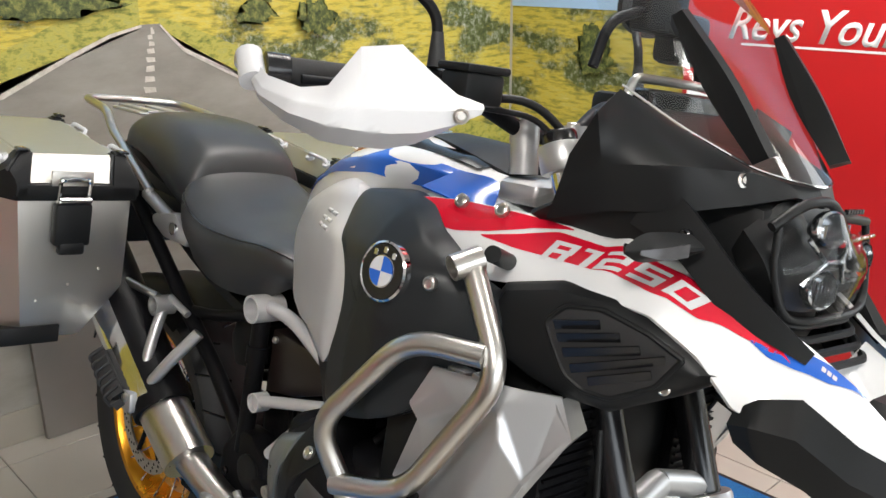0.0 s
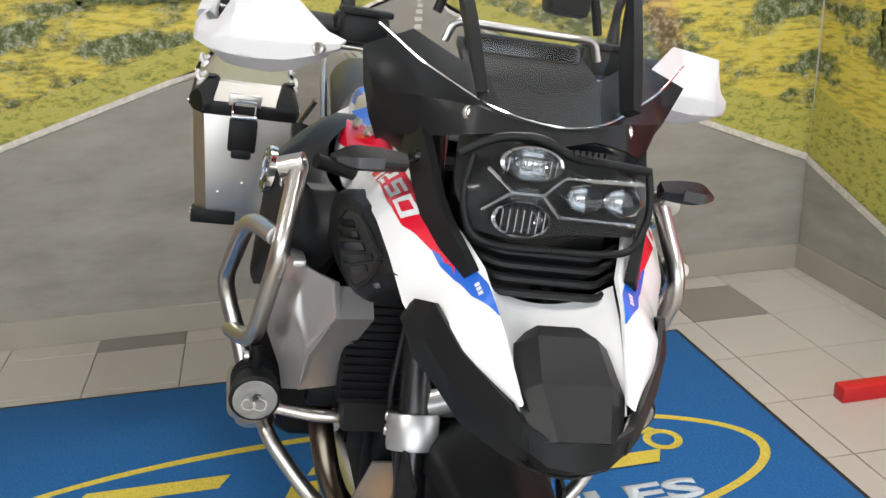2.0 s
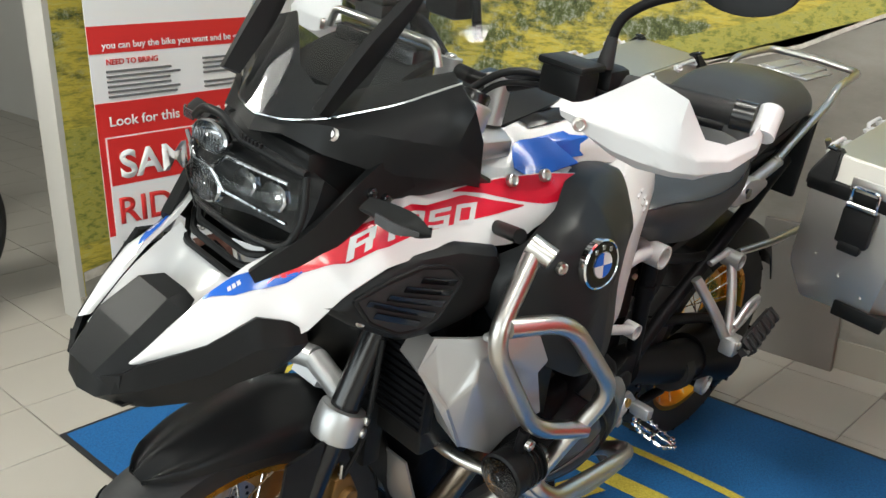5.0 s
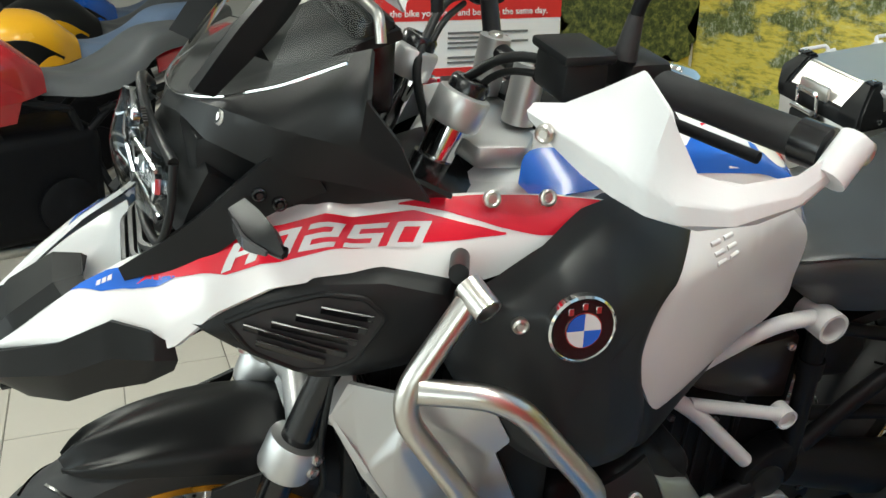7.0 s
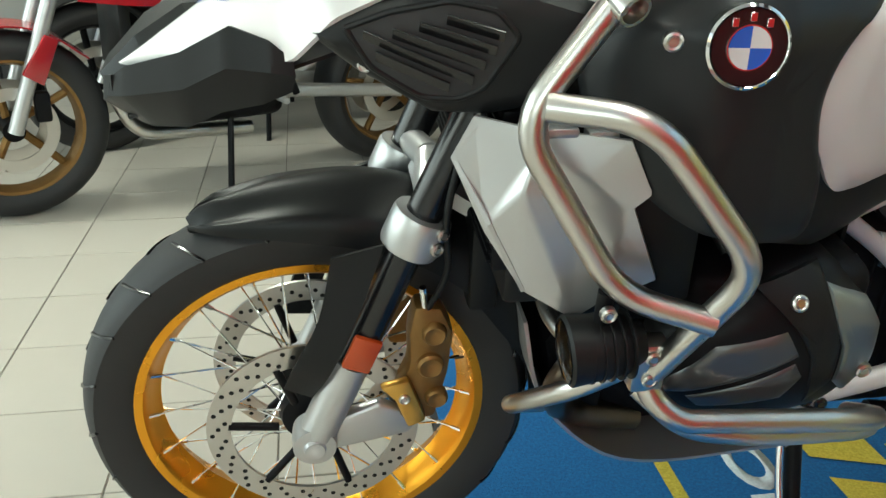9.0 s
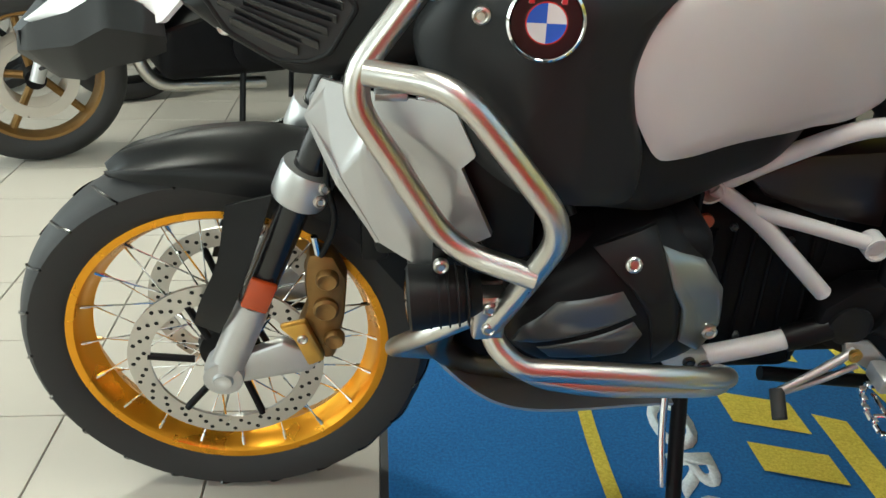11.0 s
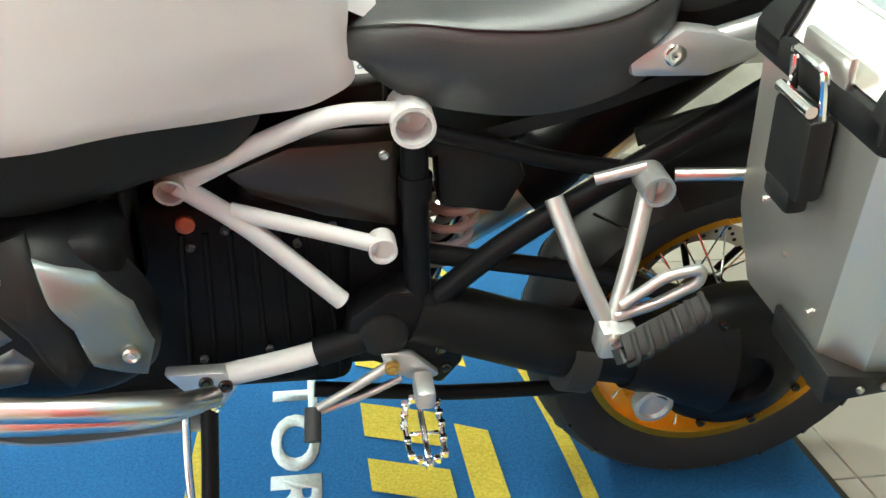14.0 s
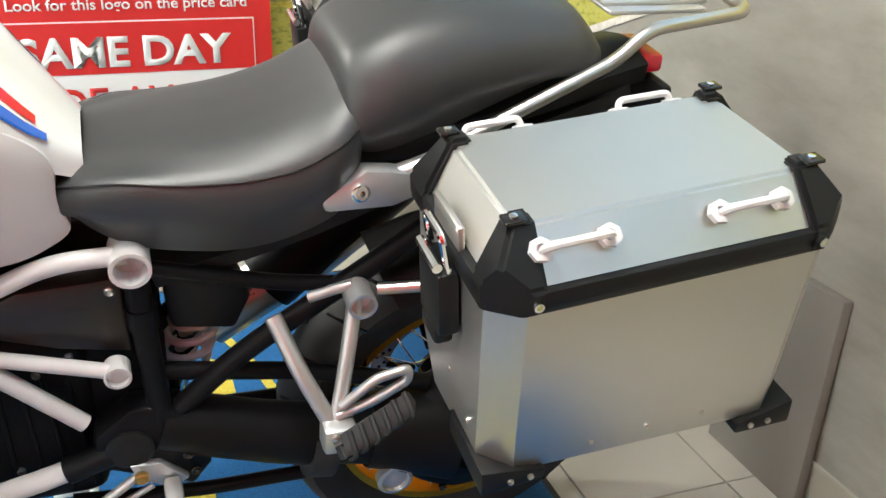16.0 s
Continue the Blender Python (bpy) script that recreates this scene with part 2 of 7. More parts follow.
def part(name, bm, material, parent=None, label="", smooth=True, angle=40):
    me = bpy.data.meshes.new(name)
    bmesh.ops.recalc_face_normals(bm, faces=bm.faces)
    if smooth:
        for f in bm.faces:
            f.smooth = True
        lim = radians(angle)
        for e in bm.edges:
            if len(e.link_faces) == 2 and e.link_faces[0].normal.angle(e.link_faces[1].normal, 0) > lim:
                e.smooth = False
    bm.to_mesh(me)
    bm.free()
    me.materials.append(material)
    ob = new(name, me)
    if parent is not None:
        ob.parent = parent
    if label:
        ob["label"] = label
    return ob


def flip(bm, side):
    if side < 0:
        for v in bm.verts:
            v.co.y = -v.co.y
    return bm


def rbox(lo, hi, bev=0.004, seg=2, m=None):
    bm = bmesh.new()
    bmesh.ops.create_cube(bm, size=1)
    for v in bm.verts:
        v.co = Vector([lo[i] + (v.co[i] + 0.5) * (hi[i] - lo[i]) for i in range(3)])
    if bev > 0:
        bmesh.ops.bevel(bm, geom=bm.edges[:], offset=bev, segments=seg, affect="EDGES", profile=0.5)
    if m is not None:
        bmesh.ops.transform(bm, matrix=m, verts=bm.verts)
    return bm


def prism(outline, y0, y1, bev=0.003, axis="y"):
    """A polygon in (x, z) pushed from y0 to y1, edges bevelled. axis x: polygon in (y, z); axis z: polygon in (x, y)."""
    bm = bmesh.new()
    def at(p, d):
        return {"y": (p[0], d, p[1]), "x": (d, p[0], p[1]), "z": (p[0], p[1], d)}[axis]
    a = [bm.verts.new(at(p, y0)) for p in outline]
    b = [bm.verts.new(at(p, y1)) for p in outline]
    n = len(outline)
    bm.faces.new(a)
    bm.faces.new(b[::-1])
    for i in range(n):
        bm.faces.new((a[i], a[(i + 1) % n], b[(i + 1) % n], b[i]))
    bmesh.ops.recalc_face_normals(bm, faces=bm.faces)
    if bev:
        bmesh.ops.bevel(bm, geom=bm.edges[:], offset=bev, segments=2, affect="EDGES", profile=0.5)
    return bm


def fillet(pts, rad, n=6):
    pts = [Vector(p) for p in pts]
    out = [pts[0]]
    for a, b, c in zip(pts, pts[1:], pts[2:]):
        u, w = (a - b), (c - b)
        d = min(rad, u.length * 0.45, w.length * 0.45)
        p, q = b + u.normalized() * d, b + w.normalized() * d
        for i in range(n + 1):
            t = i / n
            out.append(p.lerp(b, t).lerp(b.lerp(q, t), t))
    return out + [pts[-1]]


def tube(pts, r, rad=0.04, seg=14, hollow=False, taper=None):
    """A round tube along a line with rounded bends."""
    line = fillet(pts, rad) if len(pts) > 2 else [Vector(p) for p in pts]
    bm = bmesh.new()
    rings = []
    nrm = None
    for i, p in enumerate(line):
        d = (line[min(i + 1, len(line) - 1)] - line[max(i - 1, 0)]).normalized()
        if nrm is None:
            nrm = d.orthogonal().normalized()
        nrm = (nrm - d * nrm.dot(d)).normalized()
        bi = d.cross(nrm)
        rr = r if taper is None else r + (taper - r) * i / (len(line) - 1)
        rings.append([bm.verts.new(p + rr * (math.cos(k * math.tau / seg) * nrm + math.sin(k * math.tau / seg) * bi)) for k in range(seg)])
    for a, b in zip(rings, rings[1:]):
        for k in range(seg):
            bm.faces.new((a[k], a[(k + 1) % seg], b[(k + 1) % seg], b[k]))
    for ring, nxt in ((rings[0], rings[1]), (rings[-1], rings[-2])):
        if hollow:
            c = sum((v.co for v in ring), Vector()) / seg
            d = (sum((v.co for v in nxt), Vector()) / seg - c).normalized()
            inner = [bm.verts.new(c + (v.co - c) * 0.8) for v in ring]
            deep = [bm.verts.new(c + (v.co - c) * 0.78 + d * r * 1.2) for v in ring]
            for k in range(seg):
                bm.faces.new((ring[k], ring[(k + 1) % seg], inner[(k + 1) % seg], inner[k]))
                bm.faces.new((inner[k], inner[(k + 1) % seg], deep[(k + 1) % seg], deep[k]))
            bm.faces.new(deep)
        else:
            bm.faces.new(ring)
    return bm


def revolve(profile, centre, axis=(0, 1, 0), seg=48, close=False):
    """Turn (radius, along) points round an axis through centre."""
    ax = Vector(axis).normalized()
    u = ax.orthogonal().normalized()
    w = ax.cross(u)
    c = Vector(centre)
    bm = bmesh.new()
    rows = []
    for r, h in profile:
        rows.append([bm.verts.new(c + ax * h + r * (math.cos(k * math.tau / seg) * u + math.sin(k * math.tau / seg) * w)) for k in range(seg)])
    if close:
        rows.append(rows[0])
    for a, b in zip(rows, rows[1:]):
        for k in range(seg):
            bm.faces.new((a[k], a[(k + 1) % seg], b[(k + 1) % seg], b[k]))
    if not close:
        for ring in (rows[0], rows[-1]):
            bm.faces.new(ring)
    return bm


def spline(pts, n):
    """n points on a smooth line through pts."""
    p = np.array(pts, float)
    d = np.r_[0, np.cumsum(np.linalg.norm(np.diff(p, axis=0), axis=1))]
    t = np.linspace(0, d[-1], n)
    g = np.gradient(p, d, axis=0) if len(p) > 2 else np.repeat((p[1:] - p[:1]) / d[-1], 2, 0)
    k = np.clip(np.searchsorted(d, t, side="right") - 1, 0, len(p) - 2)
    h = (d[k + 1] - d[k])[:, None]
    s = ((t - d[k]) / h[:, 0])[:, None]
    return ((2 * s**3 - 3 * s**2 + 1) * p[k] + (s**3 - 2 * s**2 + s) * h * g[k] + (-2 * s**3 + 3 * s**2) * p[k + 1] + (s**3 - s**2) * h * g[k + 1])


def bent(pts, n):
    """n points on the straight-sided line through pts."""
    p = np.array(pts, float)
    d = np.r_[0, np.cumsum(np.linalg.norm(np.diff(p, axis=0), axis=1))]
    t = np.sort(np.r_[np.linspace(0, d[-1], n - len(p) + 2), d[1:-1]])
    return np.stack([np.interp(t, d, p[:, k]) for k in range(p.shape[1])], 1)


def loft(rows, nu=24, nv=10, thick=0.003, facet=False):
    """A sheet through lines of points, with thickness."""
    go = bent if facet and len({len(r) for r in rows}) == 1 else spline
    if go is bent:
        k = len(rows[0])
        per = max(1, (nu - 1) // (k - 1))
        nu = per * (k - 1) + 1
        lines = [np.concatenate([np.linspace(np.array(a, float), np.array(b, float), per, endpoint=False) for a, b in zip(r, r[1:])] + [np.array(r[-1:], float)]) for r in rows]
    else:
        lines = [spline(r, nu) for r in rows]
    grid = np.stack([go([l[i] for l in lines], nv) for i in range(nu)])
    bm = bmesh.new()
    vs = [[bm.verts.new(grid[i, j]) for j in range(nv)] for i in range(nu)]
    for i in range(nu - 1):
        for j in range(nv - 1):
            bm.faces.new((vs[i][j], vs[i + 1][j], vs[i + 1][j + 1], vs[i][j + 1]))
    bmesh.ops.recalc_face_normals(bm, faces=bm.faces)
    if thick:
        bmesh.ops.solidify(bm, geom=bm.faces[:], thickness=thick)
    return bm


def body_y(x, z):
    """Half width of the tank and its side panels, flared low down at the front."""
    a = np.interp(x, [-0.2, -0.13, 0, 0.1, 0.2, 0.3, 0.36, 0.42, 0.5, 0.6], [0.095, 0.125, 0.19, 0.24, 0.285, 0.32, 0.325, 0.297, 0.23, 0.19])
    k = np.clip((x + 0.05) / 0.25, 0, 1)
    zs = [0.66, 0.75, 0.85, 0.93]
    low = np.interp(z, zs, [0.72, 0.84, 0.96, 1]) * (1 - k) + np.interp(z, zs, [1.02, 1.04, 1.02, 1.0]) * k
    return a * low * np.interp(z, [0.93, 0.98, 1.03, 1.08, 1.12], [1, 0.985, 0.84, 0.62, 0.3])


def pad(outline, yfun, rings=7, thick=0.012, edge=0.008, n=72):
    """A bulged panel over a star-shaped outline in (x, z), its border rolled inwards."""
    o = spline([*outline, outline[0]], n + 1)[:-1] if n else np.array(outline)
    c = o.mean(0)
    bm = bmesh.new()
    rows = []
    back = [bm.verts.new((p[0], yfun(p[0], p[1]) - thick, p[1])) for p in o]
    rows.append(back)
    for k in range(rings):
        t = (k / rings) ** 1.5
        drop = edge * max(0, 1 - 5 * t) ** 2
        rows.append([bm.verts.new((q[0], yfun(q[0], q[1]) - drop, q[1])) for q in (o + (c - o) * t)])
    for a, b in zip(rows, rows[1:]):
        for i in range(len(o)):
            j = (i + 1) % len(o)
            bm.faces.new((a[i], a[j], b[j], b[i]))
    mid = bm.verts.new((c[0], yfun(c[0], c[1]), c[1]))
    for i in range(len(o)):
        bm.faces.new((rows[-1][i], rows[-1][(i + 1) % len(o)], mid))
    return bm


def sharp(pts, n=8):
    """Outline points with straight sides, for pad with n=0."""
    out = []
    for a, b in zip(pts, [*pts[1:], pts[0]]):
        out += [np.array(a) + (np.array(b) - np.array(a)) * k / n for k in range(n)]
    return np.array(out)


def words(text, size, bold=0.0, shear=0.0, squeeze=1.0):
    """Flat lettering as points and triangles in its own plane, starting at 0, 0."""
    cu = bpy.data.curves.new("letters", "FONT")
    cu.body, cu.size, cu.offset, cu.shear, cu.resolution_u = text, size, bold, shear, 4
    ob = bpy.data.objects.new("letters", cu)
    scene.collection.objects.link(ob)
    bpy.context.view_layer.update()
    me = bpy.data.meshes.new_from_object(ob.evaluated_get(bpy.context.evaluated_depsgraph_get()))
    bpy.data.objects.remove(ob)
    bm = bmesh.new()
    bm.from_mesh(me)
    bmesh.ops.triangulate(bm, faces=bm.faces)
    for v in bm.verts:
        v.co.x *= squeeze
    return bm


def lettering(name, text, size, m, material, parent, bold=0.0, shear=0.0, width=None, label=""):
    bm = words(text, size, bold, shear)
    xs = [v.co.x for v in bm.verts]
    if width:
        k = width / (max(xs) - min(xs))
        for v in bm.verts:
            v.co.x = (v.co.x - min(xs)) * k
    r = bmesh.ops.extrude_face_region(bm, geom=bm.faces[:])
    for v in r["geom"]:
        if isinstance(v, bmesh.types.BMVert):
            v.co.z += 0.0015
    bmesh.ops.transform(bm, matrix=m, verts=bm.verts)
    return part(name, bm, material, parent, label, smooth=False)


def bolt(centre, normal, r, parent, name="bolt", material=None):
    return part(name, revolve([(r * 0.45, 0.0045), (r * 0.5, 0.003), (r * 0.75, 0.0045), (r, 0.003), (r, -0.004)], centre, normal, 12), material or STEEL, parent, "small steel bolt head")


# ---------------- the room ----------------
BACK, LEFT, RIGHT = -1.49, 2.02, -1.90


def slab(name, lo, hi, material, bev=0.0):
    return tagged(part(name, rbox(lo, hi, bev), material, None, smooth=False), kind="structure")


slab("floor", (-2.0, -7.0, -0.12), (6.0, 6.0, -0.005), GROUT)
slab("ceiling", (-2.0, -7.0, 2.8), (6.0, 6.0, 2.9), DUSTY)
slab("wall_back", (BACK - 0.15, -7.0, 0), (BACK, LEFT + 0.15, 2.8), PLASTER)
slab("wall_left", (BACK, LEFT, 0), (0.9, LEFT + 0.15, 2.8), PLASTER)
slab("wall_right", (BACK, RIGHT - 0.15, 0), (0.1, RIGHT, 2.8), PLASTER)
slab("wall_far", (-1.49, -7.15, 0), (6.0, -7.0, 2.8), PLASTER)
for lo, hi in (((6.0, -7.0, 0), (6.15, 6.0, 0.4)), ((6.0, -7.0, 2.6), (6.15, 6.0, 2.8)), ((6.0, -7.0, 0.4), (6.15, -6.6, 2.6)),
               ((6.0, -3.6, 0.4), (6.15, -3.4, 2.6)), ((6.0, 2.6, 0.4), (6.15, 2.8, 2.6)), ((6.0, 5.6, 0.4), (6.15, 6.0, 2.6))):
    slab("wall_front", lo, hi, PLASTER)
for lo, hi in (((0.9, 6.0, 0), (6.0, 6.15, 0.5)), ((0.9, 6.0, 2.5), (6.0, 6.15, 2.8)), ((0.75, LEFT + 0.15, 0), (0.9, 6.0, 2.8))):
    slab("wall_side", lo, hi, PLASTER)
slab("ground", (-60, -60, -0.4), (60, 60, -0.2), PLASTER)
slab("skirting_back", (BACK, RIGHT, 0), (BACK + 0.018, LEFT, 0.105), SKIRT, 0.003)
slab("skirting_left", (BACK + 0.018, LEFT - 0.018, 0), (0.9, LEFT, 0.105), SKIRT, 0.003)
slab("skirting_right", (BACK + 0.018, RIGHT, 0), (0.1, RIGHT + 0.018, 0.105), SKIRT, 0.003)
# panels added at the three assumed lamps, all out of view
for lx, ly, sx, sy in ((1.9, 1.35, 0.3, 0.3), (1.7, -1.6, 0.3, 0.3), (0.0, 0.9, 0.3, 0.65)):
    cl = thing("unseen_ceiling_panel", "white square ceiling light panel set under the ceiling, unseen and assumed", "ceiling light", pose(lx, ly, 2.8), "ceiling lights")
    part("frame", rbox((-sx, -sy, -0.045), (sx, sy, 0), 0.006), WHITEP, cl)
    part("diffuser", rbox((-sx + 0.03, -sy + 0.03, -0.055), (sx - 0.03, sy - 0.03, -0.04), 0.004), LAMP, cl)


# printed mural: flat sheets on the walls, each a few millimetres proud of the last
def sheet(name, pts, material, parent, label=""):
    """A flat printed shape from its corner points."""
    bm = bmesh.new()
    bm.faces.new([bm.verts.new(p) for p in pts])
    bmesh.ops.triangulate(bm, faces=bm.faces[:])
    return part(name, bm, material, parent, label, smooth=False)


def wall_print(axis, d0, sign):
    """Maps wall coordinates (along, up, layer) to the room."""
    if axis == "x":
        return lambda s, z, k: (d0 + sign * (0.003 + 0.004 * k), s, z)
    return lambda s, z, k: (s, d0 + sign * (0.003 + 0.004 * k), z)


rng = random.Random(5)


def ragged(s0, s1, z0, z1, n, amp):
    """An uneven, leafy outline of a bush."""
    ph = [rng.uniform(0, math.tau) for _ in range(6)]
    out = []
    for i in range(n):
        t = math.tau * i / n
        r = 1 + sum(0.10 * math.sin(f * t + p) for f, p in zip((2, 3, 5, 7, 11, 17), ph)) * 0.8
        z = (z0 + z1) / 2 + (z1 - z0) / 2 * r * math.sin(t) * (1 if math.sin(t) > 0 else 0.7)
        out.append(((s0 + s1) / 2 + (s1 - s0) / 2 * r * math.cos(t) + rng.uniform(-amp, amp) * 0.5, z + rng.uniform(-amp, amp) * 0.5))
    return out


mural = thing("mural", "printed wall mural of a country road between yellow fields and bushes", "mural")
wb, wlf, wrt = wall_print("x", BACK, 1), wall_print("y", LEFT, -1), wall_print("y", RIGHT, 1)
# back wall
sheet("printed_field", [wb(*p, 0) for p in ((RIGHT, 0.105), (LEFT, 0.105), (LEFT, 2.3), (RIGHT, 2.3))], MURAL, mural, "printed yellow field")
sheet("printed_sky", [wb(*p, 1) for p in ((RIGHT, 1.62), (LEFT, 1.45), (LEFT, 2.6), (RIGHT, 2.6))], SKYP, mural)
LE = [(-1.90, 0.44), (-1.87, 0.481), (-1.367, 0.631), (-0.888, 0.79), (-0.46, 0.93), (-0.02, 1.04), (0.168, 1.125), (0.30, 1.178), (0.40, 1.20)]
RE = [(0.46, 1.20), (0.49, 1.165), (0.53, 1.125), (0.797, 0.985), (1.201, 0.815), (1.545, 0.665), (2.02, 0.49)]
sheet("printed_verge", [wb(s, z + (0.10 if i else 0.2), 1) for i, (s, z) in enumerate(LE)] + [wb(s, z - 0.06, 1) for s, z in LE[::-1]], VERGE, mural, "printed grass verge")
sheet("printed_verge", [wb(s, z + 0.02 + 0.16 * i / 6, 1) for i, (s, z) in enumerate(RE)] + [wb(s, z - 0.06, 1) for s, z in RE[::-1]], VERGE, mural)
sheet("printed_road", [wb(s, z, 2) for s, z in LE + RE] + [wb(LEFT, 0.105, 2), wb(RIGHT, 0.105, 2)], ROADP, mural, "printed grey asphalt road")
for edge, w0, w1 in ((LE, 0.030, 0.008), (RE, 0.008, 0.028)):
    n = len(edge) - 1
    sheet("printed_edge_line", [wb(s, z, 3) for s, z in edge] + [wb(s, z - (w0 + (w1 - w0) * (n - i) / n), 3) for i, (s, z) in enumerate(edge[::-1])], LINEP, mural, "white edge line of the printed road")
for k in range(14):
    z = 1.19 - 0.36 * (k / 13) ** 1.5
    w = 0.004 + 0.022 * k / 13
    o = 0.43 - 0.05 * (k / 13) ** 1.5 + rng.uniform(-0.004, 0.004)
    h = 0.010 + 0.014 * k / 13
    sheet("printed_centre_line", [wb(o - w + rng.uniform(-0.3, 0.3) * w, z, 3), wb(o + w, z + rng.uniform(-0.2, 0.2) * h, 3), wb(o + w * 1.1, z - h, 3), wb(o - w, z - h, 3)], LINEP, mural)
for k, (s0, s1, z0, z1) in enumerate(((-0.75, -0.25, 1.17, 1.27), (-0.05, 0.34, 1.22, 1.31), (0.72, 0.86, 1.17, 1.26), (0.95, 1.10, 1.12, 1.25))):
    sheet("printed_bush", [wb(s, z, 4 + k) for s, z in ragged(s0, s1, z0, z1, 140, 0.009)], BUSH, mural, "printed dark green bush")
# left wall
X0, X1 = BACK + 0.02, 0.88
sheet("printed_field", [wlf(*p, 0) for p in ((X0, 0.105), (X1, 0.105), (X1, 1.22), (X0, 1.22))], MURAL, mural)
sheet("printed_sky", [wlf(*p, 1) for p in ((X0, 1.19), (X1, 1.18), (X1, 2.6), (X0, 2.6))], SKYP, mural)
LL = [(X0, 0.492), (-1.352, 0.455), (-0.959, 0.335), (-0.711, 0.245), (-0.35, 0.115)]
sheet("printed_verge", [wlf(s, z + 0.28, 1) for s, z in LL] + [wlf(s, z - 0.02, 1) for s, z in LL[::-1]], VERGE, mural)
sheet("printed_road", [wlf(s, z, 2) for s, z in LL] + [wlf(X0, 0.105, 2)], ROADP, mural)
sheet("printed_edge_line", [wlf(s, z, 3) for s, z in LL] + [wlf(s, z - 0.032, 3) for s, z in LL[::-1]], LINEP, mural)
for k, (s0, s1, z0, z1) in enumerate(((-1.12, -0.94, 0.92, 1.12),)):
    sheet("printed_bush", [wlf(s, z, 4 + k) for s, z in ragged(s0, s1, z0, z1, 140, 0.009)], BUSH, mural)
# right wall
X2, X3 = BACK + 0.02, 0.08
sheet("printed_field", [wrt(*p, 0) for p in ((X2, 0.105), (X3, 0.105), (X3, 2.3), (X2, 2.3))], MURAL, mural)
sheet("printed_verge", [wrt(*p, 1) for p in ((X2, 0.43), (X3, 0.30), (X3, 0.72), (X2, 0.72))], VERGE, mural)
RL = [(X2, 0.435), (-1.285, 0.43), (-1.05, 0.40), (X3, 0.20)]
sheet("printed_road", [wrt(s, z, 2) for s, z in RL] + [wrt(X3, 0.105, 2), wrt(X2, 0.105, 2)], ROADP, mural)
sheet("printed_edge_line", [wrt(s, z, 3) for s, z in RL] + [wrt(s, z - 0.035, 3) for s, z in RL[::-1]], LINEP, mural)
for k, (s0, s1, z0, z1) in enumerate(((-1.47, -1.12, 0.70, 1.14), (-1.22, -0.85, 0.74, 1.2))):
    sheet("printed_bush", [wrt(s, z, 4 + k) for s, z in ragged(s0, s1, z0, z1, 140, 0.009)], BUSH, mural)

board = thing("leaning_board", "grey-brown board leaning on the wall behind the motorcycle", "board", pose(BACK + 0.045, 0.06, 0.0, 0, -2.5, 0))
part("panel", rbox((-0.012, -0.12, 0), (0.012, 0.17, 0.47), 0.003), BOARD, board)

# blue carpet with its woven badge
MX0, MX1, MY0, MY1 = -1.0, 0.515, -1.18, 1.24
mat_thing = thing("display_mat", "blue carpet mat with yellow oval badge and pale lettering", "mat", kind="")
part("carpet", rbox((MX0 + 0.015, MY0 + 0.015, -0.001), (MX1 - 0.015, MY1 - 0.015, 0.007), 0.002), CARPET, mat_thing)
edge = rbox((MX0, MY0, -0.001), (MX1, MY1, 0.005), 0.002)
part("border", edge, RUBBER, mat_thing, "black rubber border")
ZM = 0.0082


def oval(cx, cy, a, b, w, n=96):
    bm = bmesh.new()
    o = [bm.verts.new((cx + (a) * math.cos(t), cy + b * math.sin(t), ZM)) for t in np.linspace(0, math.tau, n, endpoint=False)]
    i = [bm.verts.new((cx + (a - w) * math.cos(t), cy + (b - w) * math.sin(t), ZM)) for t in np.linspace(0, math.tau, n, endpoint=False)]
    for k in range(n):
        bm.faces.new((o[k], o[(k + 1) % n], i[(k + 1) % n], i[k]))
    return bm


part("oval_line", oval(-0.225, 0.03, 0.345, 1.10, 0.028), CARPETY, mat_thing, "yellow oval line")


layer = [0]


def mat_shape(pts):
    layer[0] += 1
    bm = bmesh.new()
    bm.faces.new([bm.verts.new((x, y, ZM + 0.0004 * layer[0])) for x, y in pts])
    part("badge_bar", bm, CARPETY, mat_thing, "yellow badge bar", smooth=False)


for y0 in (-0.80, -0.20, 0.40):
    mat_shape([(-0.42, y0 + 0.10), (-0.36, y0 + 0.07), (-0.36, y0 + 0.44), (-0.42, y0 + 0.47)])
    mat_shape([(-0.33, y0 + 0.03), (-0.19, y0 - 0.02), (-0.19, y0 + 0.09), (-0.33, y0 + 0.14)])
for y0, y1 in ((-0.80, -0.36), (0.40, 0.80)):
    mat_shape([(-0.25, y0 + 0.12), (-0.19, y0 + 0.10), (-0.19, y1), (-0.25, y1 + 0.03)])
for y0 in (-0.02, 0.17):
    mat_shape([(-0.33, y0 + 0.03), (-0.19, y0 - 0.02), (-0.19, y0 + 0.07), (-0.33, y0 + 0.12)])
for y0 in (0.62, 0.86):
    part("badge_wheel", oval(-0.30, y0, 0.055, 0.055, 0.022, 32), CARPETY, mat_thing, "yellow wheel outline of the badge")
mat_shape([(-0.43, 0.66), (-0.34, 0.64), (-0.31, 0.74), (-0.35, 0.86), (-0.42, 0.80)])
lettering("mat_lettering", "MOTORCYCLES", 0.115, Matrix.Translation((-0.025, -0.665, ZM - 0.0008)) @ Matrix.Rotation(math.pi / 2, 4, "Z"), CARPETW, mat_thing, 0.004, width=1.52)


